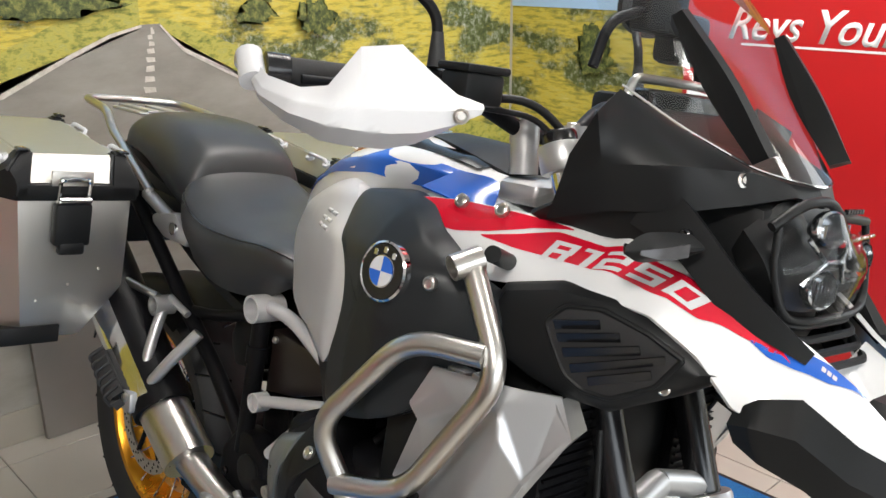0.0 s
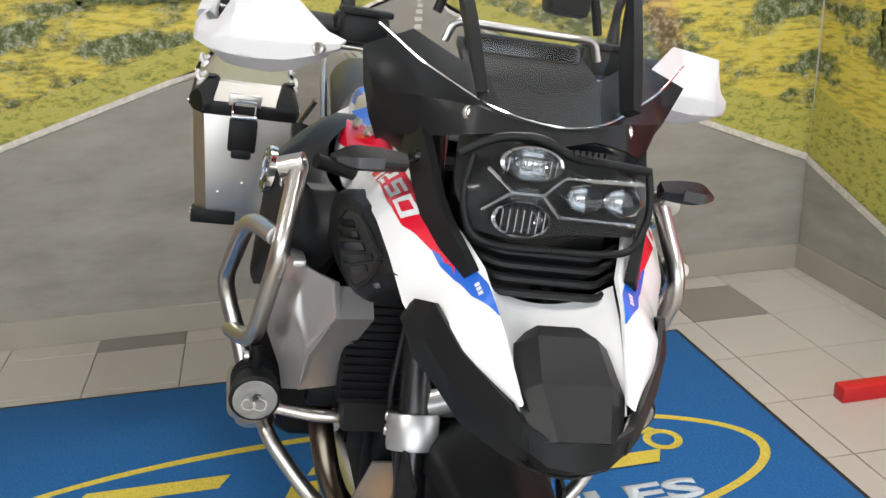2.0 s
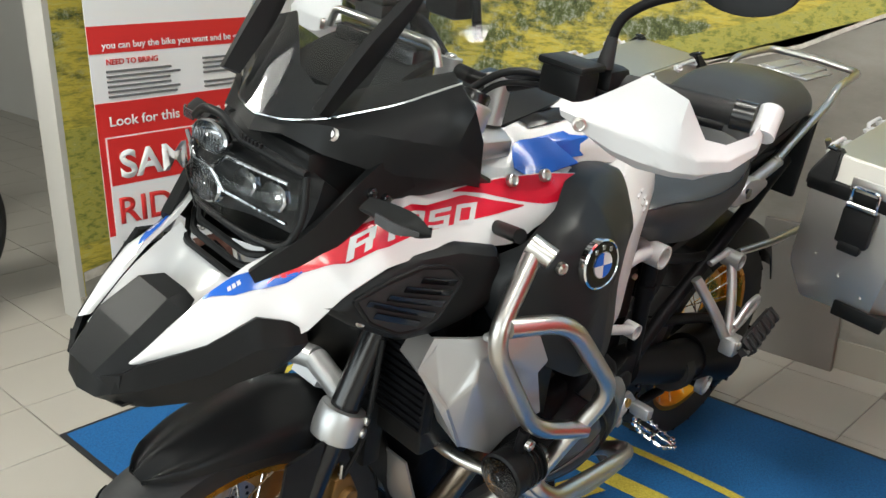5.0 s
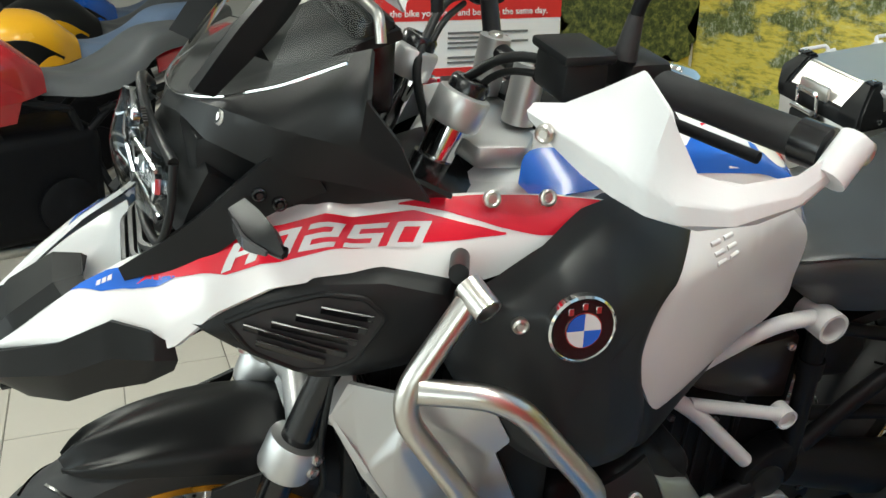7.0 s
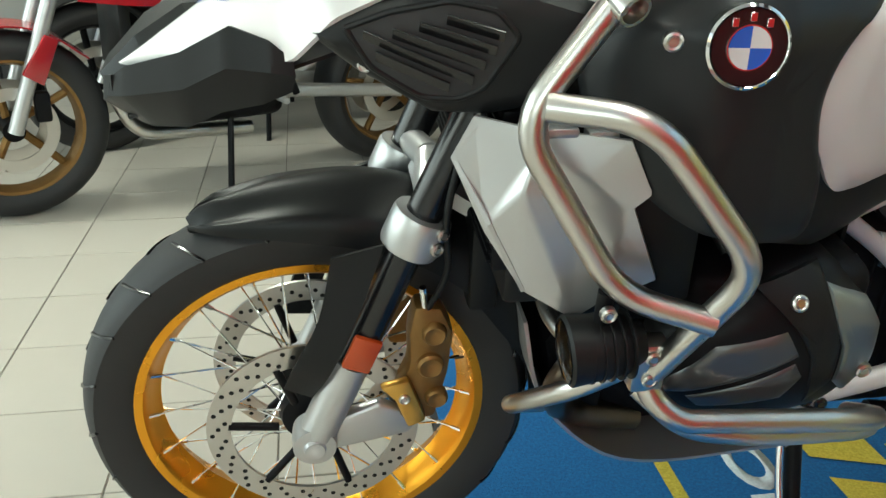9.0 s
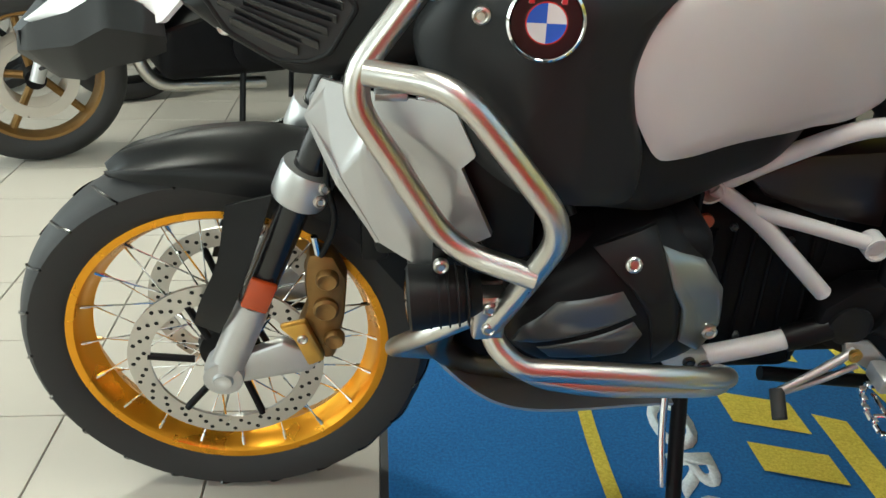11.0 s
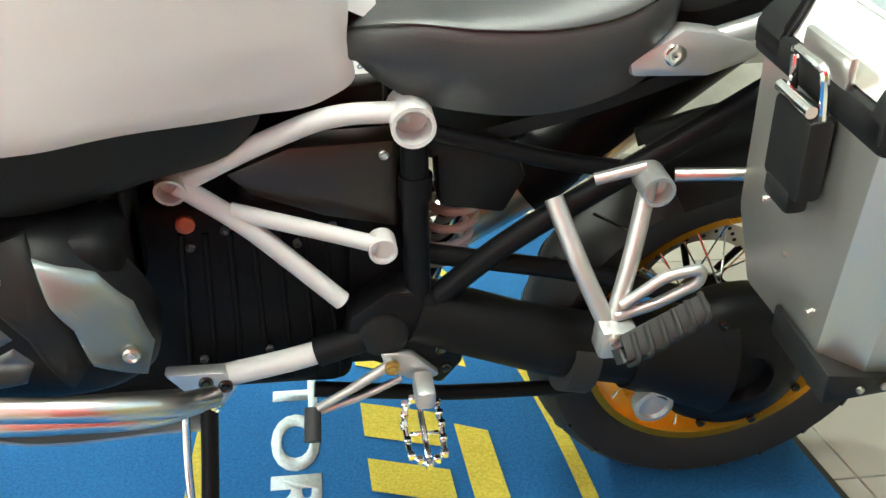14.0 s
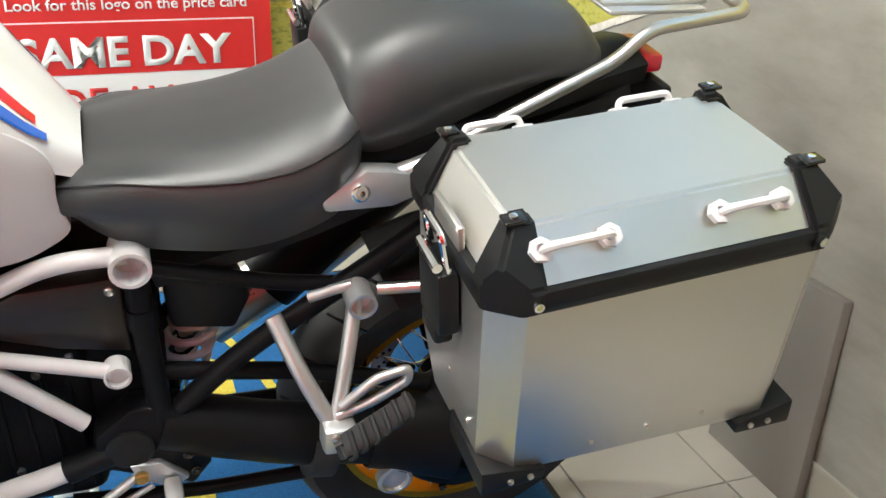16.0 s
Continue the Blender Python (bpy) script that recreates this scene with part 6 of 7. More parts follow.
# handlebar, grips, guards, mirrors
for sd in (1, -1):
    hb = mp("handlebar", tube([(0.30, 0.0, 1.145), (0.305, 0.06, 1.15), (0.275, 0.16, 1.198), (0.19, 0.40, 1.196)], 0.0125, 0.05, 16), BLACKF, sd, None, "black handlebar half with grip")
    mp("grip", tube([(0.248, 0.236, 1.197), (0.184, 0.412, 1.196)], 0.0185, seg=20), RUBBER, sd, hb, "black ribbed rubber grip")
    mp("grip_collar", tube([(0.192, 0.392, 1.196), (0.182, 0.420, 1.196)], 0.022, seg=20), BLACKG, sd, hb)
    mp("switch_box", rbox((0.235, 0.175, 1.17), (0.29, 0.245, 1.225), 0.012), BLACKP, sd, hb, "black switch housing")
    mp("bar_riser", tube([(0.315, 0.055, 1.09), (0.305, 0.055, 1.165)], 0.021, seg=20), CAST, sd, hb, "silver bar clamp")
    bolt((0.305, sd * 0.055, 1.166), (0, 0, 1), 0.010, hb)
    rsv = mp("fluid_reservoir", rbox((0.310, 0.168, 1.182), (0.362, 0.240, 1.226), 0.008), BLACKP, sd, hb, "black fluid reservoir")
    mp("reservoir_lid", rbox((0.306, 0.164, 1.224), (0.366, 0.244, 1.235), 0.004), BLACKP, sd, rsv)
    mp("lever", tube([(0.30, 0.22, 1.19), (0.305, 0.27, 1.192), (0.25, 0.41, 1.19)], 0.006, 0.03, 10), BLACKF, sd, hb, "black hand lever")
    G = [[(0.391, 0.236, 1.187), (0.370, 0.262, 1.195), (0.349, 0.290, 1.218), (0.327, 0.322, 1.246), (0.347, 0.400, 1.236), (0.325, 0.425, 1.188), (0.296, 0.442, 1.182), (0.237, 0.450, 1.190), (0.180, 0.434, 1.205)],
         [(0.402, 0.244, 1.182), (0.390, 0.276, 1.176), (0.378, 0.318, 1.172), (0.370, 0.358, 1.169), (0.362, 0.403, 1.168), (0.345, 0.431, 1.163), (0.305, 0.455, 1.166), (0.242, 0.460, 1.175), (0.182, 0.442, 1.195)],
         [(0.400, 0.246, 1.174), (0.388, 0.280, 1.158), (0.376, 0.322, 1.145), (0.367, 0.362, 1.141), (0.358, 0.407, 1.142), (0.340, 0.434, 1.144), (0.302, 0.460, 1.152), (0.238, 0.462, 1.167), (0.182, 0.443, 1.188)],
         [(0.384, 0.242, 1.172), (0.368, 0.270, 1.150), (0.350, 0.305, 1.129), (0.335, 0.340, 1.119), (0.318, 0.384, 1.119), (0.300, 0.412, 1.122), (0.262, 0.442, 1.140), (0.225, 0.452, 1.160), (0.180, 0.440, 1.183)]]
    hg = mp("hand_guard", loft(G, 41, 19, 0.004, True), WHITEP, sd, hb, "white plastic hand guard", angle=50)
    mp("guard_end", tube([(0.20, 0.446, 1.180), (0.168, 0.436, 1.212)], 0.017, seg=16), WHITEP, sd, hb)
    bolt((0.396, sd * 0.276, 1.170), (0.8, sd * 0.7, 0.1), 0.010, hg)
    bolt((0.168, sd * 0.448, 1.204), (-0.2, sd, 0), 0.012, hg)
    mp("cable", tube([(0.30, 0.17, 1.19), (0.36, 0.11, 1.20), (0.42, 0.05, 1.13), (0.40, 0.03, 1.05)], 0.006, 0.06), BLACKP, sd, hb)
    mp("cable", tube([(0.31, 0.16, 1.18), (0.37, 0.09, 1.175), (0.41, 0.07, 1.10), (0.37, 0.05, 1.02)], 0.0045, 0.06), BLACKP, sd, hb)
    mr = mp("mirror", tube([(0.288, 0.228, 1.235), (0.280, 0.228, 1.295), (0.250, 0.255, 1.325), (0.205, 0.315, 1.352)], 0.0075, 0.03, 12), BLACKF, sd, None, "black mirror on a bent stalk")
    mp("mirror_boot", tube([(0.289, 0.228, 1.225), (0.284, 0.228, 1.27)], 0.013, taper=0.008), RUBBER, sd, mr)
    bmh = revolve([(0.0, -0.016), (0.045, -0.012), (0.056, 0.0), (0.056, 0.010), (0.0, 0.012)], (0, 0, 0), (1, 0, 0), 32)
    for v in bmh.verts:
        v.co = Vector((v.co.x, v.co.y * 1.5, v.co.z * 0.85)) + Vector((0.19, 0.355, 1.375))
    mp("mirror_head", bmh, BLACKP, sd, mr)
mp("top_yoke", prism([(0.39, -0.11), (0.41, 0.0), (0.39, 0.11), (0.33, 0.12), (0.28, 0.05), (0.28, -0.05), (0.33, -0.12)], 1.055, 1.085, 0.006, "z"), CAST, 1, None, "silver top yoke")
mp("steering_head", tube([(0.33, 0, 0.90), (0.32, 0, 1.06)], 0.05, seg=20), BLACKF)

# passenger pegs, foot controls, stand
for sd in (1, -1):
    pk = mp("peg_bracket", tube([(-0.405, 0.150, 0.645), (-0.435, 0.20, 0.575), (-0.475, 0.235, 0.497)], 0.0125, 0.03, 14), CAST, sd, None, "cast silver passenger peg bracket")
    mp("bracket_arm", tube([(-0.518, 0.17, 0.680), (-0.500, 0.205, 0.60), (-0.478, 0.235, 0.497)], 0.0115, 0.03, 14), CAST, sd, pk)
    mp("bracket_top", tube([(-0.455, 0.15, 0.67), (-0.515, 0.16, 0.692)], 0.008, seg=10), CAST, sd, pk)
    mp("bracket_eye", tube([(-0.523, 0.15, 0.675), (-0.523, 0.195, 0.675)], 0.021, hollow=True, seg=20), CAST, sd, pk)
    mp("heel_loop", tube([(-0.485, 0.236, 0.535), (-0.535, 0.236, 0.578), (-0.582, 0.236, 0.588), (-0.582, 0.236, 0.566), (-0.53, 0.236, 0.535), (-0.480, 0.236, 0.518)], 0.0075, 0.012, 10), CAST, sd, pk)
    mp("peg_hinge", rbox((-0.505, 0.225, 0.47), (-0.455, 0.265, 0.515), 0.008), CAST, sd, pk)
    bolt((-0.472, sd * 0.267, 0.503), (0, sd, 0), 0.009, pk)
    pr = mp("passenger_peg", loft([[(-0.475, 0.27, 0.515), (-0.52, 0.275, 0.55), (-0.565, 0.278, 0.582)], [(-0.480, 0.295, 0.495), (-0.53, 0.298, 0.525), (-0.575, 0.298, 0.565)], [(-0.475, 0.28, 0.475), (-0.525, 0.285, 0.50), (-0.568, 0.285, 0.54)]], 12, 8, 0.02), RUBBER, sd, pk, "folded black rubber passenger peg")
    for k in range(6):
        t = k / 5
        mp("peg_rib", tube([(-0.487 - 0.075 * t, 0.277, 0.525 + 0.058 * t), (-0.492 - 0.078 * t, 0.304, 0.502 + 0.060 * t), (-0.487 - 0.078 * t, 0.288, 0.482 + 0.058 * t)], 0.004, 0.01, 6), RUBBER, sd, pr)
    # rider foot peg
    fp = mp("foot_peg", rbox((-0.262, 0.155, 0.345), (-0.235, 0.205, 0.375), 0.006), CAST, sd, None, "serrated steel rider foot peg")
    ring = [(-0.285, 0.205, 0.300), (-0.288, 0.235, 0.290), (-0.285, 0.285, 0.285), (-0.262, 0.302, 0.284), (-0.240, 0.285, 0.285), (-0.236, 0.235, 0.290), (-0.24, 0.205, 0.300), (-0.262, 0.195, 0.31), (-0.285, 0.205, 0.300)]
    ring = [(x + 0.018, y - 0.022, z + 0.034) for x, y, z in ring]
    mp("peg_frame", tube(ring, 0.004, 0.02, 8), CHROME, sd, fp)
    for k in range(16):
        i = k * 8 / 16
        a, b = Vector(ring[int(i)]), Vector(ring[min(int(i) + 1, 8)])
        mp("peg_tooth", rbox((-0.005, -0.005, -0.002), (0.005, 0.005, 0.008), 0.0015, 1, Matrix.Translation(a.lerp(b, i % 1))), CHROME, sd, fp)
    mp("peg_spine", rbox((-0.248, 0.18, 0.320), (-0.240, 0.273, 0.329), 0.002, 1), CHROME, sd, fp)
    mp("peg_cross", rbox((-0.265, 0.223, 0.320), (-0.224, 0.231, 0.327), 0.002, 1), CHROME, sd, fp)
sh = mp("gear_lever", tube([(-0.208, 0.155, 0.392), (-0.155, 0.165, 0.36), (-0.098, 0.172, 0.328)], 0.0075, 0.02, 12, taper=0.006), CAST, 1, None, "silver gear lever with rubber toe piece")
mp("lever_brace", tube([(-0.22, 0.155, 0.362), (-0.17, 0.16, 0.338), (-0.105, 0.17, 0.322)], 0.005, 0.02, 10), CAST, 1, sh)
mp("toe_piece", tube([(-0.096, 0.168, 0.328), (-0.094, 0.205, 0.300)], 0.0115, seg=14), RUBBER, 1, sh, "black rubber toe piece")
mp("pivot_bracket", prism([(-0.19, 0.405), (-0.235, 0.40), (-0.275, 0.36), (-0.25, 0.345), (-0.20, 0.372)], 0.135, 0.152, 0.004), CAST, 1, sh)
bolt((-0.206, 0.163, 0.388), (0, 1, 0), 0.011, sh, material=mat("brass_bolt", (0.5, 0.32, 0.1), 0.35, 0.9))
bp = mp("brake_pedal", tube([(-0.208, -0.155, 0.385), (-0.13, -0.17, 0.335), (-0.07, -0.18, 0.33)], 0.008, 0.02, 12), CAST, 1, None, "silver brake pedal")
mp("pedal_pad", rbox((-0.085, -0.215, 0.33), (-0.05, -0.165, 0.342), 0.004), CAST, 1, bp)
st = mp("side_stand", tube([(0.045, 0.135, 0.335), (0.050, 0.19, 0.22), (0.060, 0.288, 0.072)], 0.0125, 0.03, 14), BLACKF, 1, None, "black side stand folded out")
mp("stand_foot", rbox((0.02, 0.262, 0.050), (0.10, 0.322, 0.062), 0.004, 2, Matrix.Rotation(radians(10.48), 4, "X") @ Matrix.Translation((0, 0.008, -0.052))), BLACKF, 1, st)
mp("stand_spring", tube([(0.075, 0.15, 0.345), (0.078, 0.185, 0.26), (0.075, 0.225, 0.18)], 0.006, 0.03, 10), CHROME, 1, st, "steel return spring")
brk = mp("stand_bracket", prism([(0.10, 0.385), (0.02, 0.385), (0.005, 0.355), (0.03, 0.315), (0.065, 0.31), (0.07, 0.345)], 0.125, 0.148, 0.005), CAST, 1, None, "silver stand bracket with bolts")
for x, z in ((0.045, 0.37), (0.02, 0.362), (0.035, 0.348), (0.038, 0.325)):
    bolt((x, 0.149, z), (0, 1, 0), 0.010, brk, material=BLACKG if z > 0.34 else CHROME)
mp("centre_stand", tube([(-0.10, 0.10, 0.30), (-0.30, 0.10, 0.275), (-0.50, 0.10, 0.27)], 0.012, 0.03), BLACKF, 1, None, "black folded centre stand")
mp("centre_stand_leg", tube([(-0.10, -0.10, 0.30), (-0.30, -0.10, 0.275), (-0.50, -0.10, 0.27)], 0.012, 0.03), BLACKF)

# shaft drive, shock, hugger
sw = mp("swing_arm", tube([(-0.24, 0.105, 0.445), (-0.42, 0.115, 0.385), (-0.60, 0.115, 0.345)], 0.048, 0.05, 20, taper=0.052), BLACKF, 1, None, "black single-sided swing arm")
mp("final_drive", revolve([(0.0, -0.02), (0.10, -0.02), (0.125, 0.01), (0.125, 0.05), (0.105, 0.075), (0.062, 0.092), (0.045, 0.094), (0.04, 0.075), (0.0, 0.072)], (-0.735, 0.075, 0.325), (0, 1, 0), 40), BLACKF, 1, sw, "black final drive casting")
mp("drive_neck", tube([(-0.56, 0.11, 0.355), (-0.70, 0.115, 0.335)], 0.062, seg=20, taper=0.09), BLACKF, 1, sw)
mp("filler_ring", revolve([(0.030, -0.01), (0.030, 0.008), (0.024, 0.010), (0.022, 0.002), (0.0, 0.002)], (-0.598, 0.165, 0.288), (0, 1, 0), 28), CAST, 1, sw, "silver ring of the drive opening")
for k in range(7):
    a = 0.3 + k * 0.8
    bolt((-0.735 + 0.108 * math.cos(a), 0.152, 0.325 + 0.108 * math.sin(a)), (0, 1, 0), 0.007, sw, material=BLACKG)
mp("torque_arm", tube([(-0.25, 0.10, 0.535), (-0.45, 0.105, 0.50), (-0.66, 0.11, 0.44)], 0.014, 0.04), BLACKF, 1, sw)
mp("swing_boot", tube([(-0.46, 0.118, 0.36), (-0.50, 0.118, 0.352)], 0.058, seg=20), RUBBER, 1, sw)
shock = mp("rear_shock", tube([(-0.27, 0.01, 0.42), (-0.34, 0.01, 0.68)], 0.018, seg=14), CHROME, 1, None, "rear shock with pale coil spring")
coil = [(-0.285 - 0.045 * k / 60 + 0.036 * math.cos(k * 0.62), 0.01 + 0.036 * math.sin(k * 0.62), 0.47 + 0.17 * k / 60) for k in range(61)]
mp("coil", tube(coil, 0.0065, 0.005, 8), WHITEM, 1, shock)
hug = []
for ang in (62, 85, 110, 135, 155):
    t = radians(ang)
    d = Vector((math.cos(t), 0, math.sin(t)))
    hug.append([tuple(RAX + d * (0.35 - (0.05 if abs(f) > 0.9 else 0)) + Vector((0, f * 0.10, 0))) for f in (-1, -0.7, 0, 0.7, 1)])
mp("rear_hugger", loft(hug, 14, 14, 0.004), BLACKP, 1, None, "black rear wheel hugger")

# exhaust on the far flank
ex = mp("silencer", tube([(-0.34, -0.185, 0.40), (-0.50, -0.19, 0.50), (-0.62, -0.195, 0.60)], 0.052, 0.06, 28, taper=0.058), STEEL, 1, None, "steel and black silencer on the flank")
mp("silencer_body", tube([(-0.45, -0.19, 0.47), (-0.62, -0.197, 0.61), (-0.80, -0.205, 0.76)], 0.062, 0.05, 28), BLACKF, 1, ex, "black silencer sleeve")
mp("silencer_shield", loft([[(-0.44, -0.235, 0.52), (-0.60, -0.245, 0.65), (-0.74, -0.25, 0.77)], [(-0.47, -0.262, 0.49), (-0.62, -0.268, 0.615), (-0.77, -0.27, 0.735)], [(-0.50, -0.245, 0.45), (-0.66, -0.25, 0.58), (-0.79, -0.255, 0.69)]], 12, 8, 0.004), CHROME, 1, ex, "polished heat shield")
mp("silencer_tip", tube([(-0.79, -0.205, 0.755), (-0.85, -0.207, 0.80)], 0.064, hollow=True, seg=28), BLACKP, 1, ex)
mp("exhaust_pipe", tube([(-0.36, -0.185, 0.41), (-0.22, -0.16, 0.34), (0.05, -0.10, 0.30), (0.28, -0.08, 0.30)], 0.032, 0.08, 20), STEEL, 1, ex)

# seat locks, carrier rack, tail
for sd in (1, -1):
    lk = mp("tail_panel", prism([(-0.470, 0.828), (-0.53, 0.868), (-0.565, 0.864), (-0.63, 0.850), (-0.63, 0.832), (-0.57, 0.808), (-0.475, 0.808)], 0.125, 0.158, 0.008), CAST, sd, None, "silver tail panel with lock")
    mp("lock", revolve([(0.013, -0.004), (0.013, 0.004), (0.010, 0.005), (0.0, 0.003)], (-0.522, 0.160, 0.838), (0, 1, 0), 24), CHROME, sd, lk, "round seat lock")
    mp("panel_tube", tube([(-0.58, 0.14, 0.85), (-0.68, 0.145, 0.885)], 0.014, seg=14), CAST, sd, lk)
    rk = mp("carrier_rack", tube([(-0.66, 0.150, 0.895), (-0.73, 0.148, 0.930), (-0.88, 0.145, 1.000), (-0.92, 0.142, 1.040), (-1.09, 0.125, 1.055), (-1.10, 0.0, 1.057)], 0.0095, 0.03, 14), STEEL, sd, None, "steel tube luggage carrier")
    mp("rack_slat", rbox((-1.07, 0.02, 1.040), (-0.90, 0.05, 1.048), 0.003), CAST, sd, rk)
    mp("pannier_rail", tube([(-0.55, 0.17, 0.685), (-0.64, 0.20, 0.70), (-0.95, 0.22, 0.72), (-1.0, 0.20, 0.80), (-0.95, 0.15, 0.90)], 0.009, 0.04, 12), STEEL, sd, None, "steel pannier rail")
mp("rack_plate", rbox((-1.06, -0.07, 1.034), (-0.90, 0.07, 1.042), 0.004), CAST, 1, None, "silver rack plate")
mp("number_plate_holder", rbox((-1.02, -0.09, 0.70), (-1.0, 0.09, 0.93), 0.008), BLACKP)
mp("tail_light", rbox((-1.02, -0.05, 0.935), (-0.97, 0.05, 0.965), 0.008), RED, 1, None, "red tail light")


# ---------------- aluminium panniers ----------------
def pannier(sd, dy):
    side = "left" if sd > 0 else "right"
    p = thing("aluminium_pannier", "brushed aluminium pannier with black corner caps, hung on the motorcycle rack", "pannier", bike_pose @ Matrix.Translation((-0.557, 0, 0.923)) @ Matrix.Rotation(radians(6), 4, "Y") @ Matrix.Translation((0.605, 0, -0.918)), "panniers")
    Y = lambda y: y - dy
    x0, x1 = -1.018, -0.605
    # the case without the exhaust cut-out hangs a little lower
    low = 0.0 if sd > 0 else 0.026
    sec = [(Y(0.275), 0.895), (Y(0.275), 0.70), (Y(0.32 + 1.5 * low), 0.622 - low), (Y(0.505), 0.632 - low), (Y(0.528), 0.895)]

    def q(name, bm, material, label="", parent=None, **k):
        return part(name, flip(bm, sd), material, parent or p, label, **k)

    def trimmed(bm, cut, slope=0.0):
        """Cuts the two outer upright corners off at a slant."""
        for sx in (1, -1):
            xe = x1 if sx > 0 else x0
            r = bmesh.ops.bisect_plane(bm, geom=bm.verts[:] + bm.edges[:] + bm.faces[:], plane_co=(xe + sx * (0.006 - cut), Y(0.530), 0.895), plane_no=(sx * 0.62, 0.78, -0.78 * slope), clear_outer=True)
            bmesh.ops.holes_fill(bm, edges=[e for e in bm.edges if e.is_boundary])
        return bm

    body = prism(sec, x0, x1, 0.010, "x")
    for v in body.verts:
        if v.co.z < 0.71:
            v.co.z -= 0.022 * (x1 - v.co.x) / (x1 - x0)
    q("case", trimmed(body, 0.045, 0.087), ALU, "brushed aluminium case", angle=25)
    band = prism([(Y(0.268), 0.885), (Y(0.53), 0.885), (Y(0.536), 0.90), (Y(0.536), 0.918), (Y(0.268), 0.918)], x0 - 0.006, x1 + 0.006, 0.005, "x")
    q("lid_band", trimmed(band, 0.040), BLACKP, "black lid band")
    bm = bmesh.new()
    lo = [(x0 + 0.002, Y(0.272)), (x1 - 0.002, Y(0.272)), (x1 - 0.002, Y(0.530)), (x0 + 0.002, Y(0.530))]
    hi = [(x0 + 0.035, Y(0.29)), (x1 - 0.035, Y(0.29)), (x1 - 0.035, Y(0.486)), (x0 + 0.035, Y(0.486))]
    a = [bm.verts.new((x, y, 0.916)) for x, y in lo]
    b = [bm.verts.new((x, y, 0.968)) for x, y in hi]
    bm.faces.new(b)
    bm.faces.new(a[::-1])
    for i in range(4):
        bm.faces.new((a[i], a[(i + 1) % 4], b[(i + 1) % 4], b[i]))
    bmesh.ops.bevel(bm, geom=bm.edges[:], offset=0.004, segments=2, affect="EDGES")
    lid = q("lid", trimmed(bm, 0.038), ALU, "aluminium lid with sloped edges")
    for (lx, ly), (hx, hy) in zip(lo, hi):
        sx, sy = (1 if lx > -0.8 else -1), (1 if ly > Y(0.4) else -1)
        bm = bmesh.new()
        w = 0.052
        base = [(lx + 0.008 * sx, ly + 0.008 * sy), (lx - w * sx, ly + 0.008 * sy), (lx - w * sx, ly - w * sy), (lx + 0.008 * sx, ly - w * sy)]
        top = [(hx + 0.004 * sx, hy + 0.004 * sy), (hx - 0.022 * sx, hy + 0.004 * sy), (hx - 0.022 * sx, hy - 0.022 * sy), (hx + 0.004 * sx, hy - 0.022 * sy)]
        va = [bm.verts.new((x, y, 0.89)) for x, y in base]
        vm = [bm.verts.new((x, y, 0.922)) for x, y in base]
        vb = [bm.verts.new((x, y, 0.975)) for x, y in top]
        for r0, r1 in ((va, vm), (vm, vb)):
            for i in range(4):
                bm.faces.new((r0[i], r0[(i + 1) % 4], r1[(i + 1) % 4], r1[i]))
        bm.faces.new(va)
        bm.faces.new(vb)
        bmesh.ops.recalc_face_normals(bm, faces=bm.faces)
        bmesh.ops.bevel(bm, geom=bm.edges[:], offset=0.005, segments=2, affect="EDGES")
        cap = q("corner_cap", trimmed(bm, 0.034), BLACKP, "black plastic corner cap")
        q("cap_plate", rbox((hx - 0.012, hy - 0.010, 0.974), (hx + 0.012, hy + 0.010, 0.979), 0.002), BLACKG, parent=cap)
        q("cap_screw", revolve([(0.0045, 0), (0.0045, 0.003), (0.0, 0.0035)], (hx, hy, 0.978), (0, 0, 1), 10), CHROME, parent=cap)
        q("cap_screw", revolve([(0.0055, 0), (0.0055, 0.004), (0.0, 0.0045)], (lx - 0.04 * sx, ly + 0.008 * sy, 0.905), (0, sy, 0), 10), CHROME, parent=cap)
    # tie-down lugs on the lid
    for xs, yy, tilt in ((-0.695, 0.512, 0.9), (-0.895, 0.512, 0.9), (-0.70, 0.281, -0.5), (-0.90, 0.281, -0.5)):
        zz = 0.950 if yy > 0.4 else 0.955
        lug = q("tie_lug", tube([(xs + 0.036, Y(yy), zz), (xs + 0.034, Y(yy + 0.014 * tilt), zz + 0.014), (xs - 0.034, Y(yy + 0.014 * tilt), zz + 0.014), (xs - 0.036, Y(yy), zz)], 0.0045, 0.01, 8), WHITEP, "white tie-down lug")
        for dx in (0.037, -0.037):
            q("lug_eye", revolve([(0.013, -0.003), (0.013, 0.005), (0.006, 0.006), (0.005, 0.002), (0.0, 0.002)], (xs + dx, Y(yy), zz + 0.002), (0, tilt, 1.0), 7), WHITEP, parent=lug)
    # front latch
    lt = q("latch", rbox((x1 + 0.002, Y(0.365), 0.80), (x1 + 0.028, Y(0.435), 0.885), 0.006), BLACKP, "black latch with chrome hook")
    q("latch_hook", tube([(x1 + 0.012, Y(0.372), 0.875), (x1 + 0.020, Y(0.372), 0.932), (x1 + 0.020, Y(0.428), 0.932), (x1 + 0.012, Y(0.428), 0.875)], 0.0042, 0.01, 8), CHROME, parent=lt)
    q("latch_bar", tube([(x1 + 0.026, Y(0.370), 0.893), (x1 + 0.026, Y(0.430), 0.893)], 0.006, seg=10), CHROME, parent=lt)
    q("latch_plate", rbox((x1 - 0.002, Y(0.36), 0.915), (x1 + 0.006, Y(0.44), 0.945), 0.002), ALU, parent=lt)
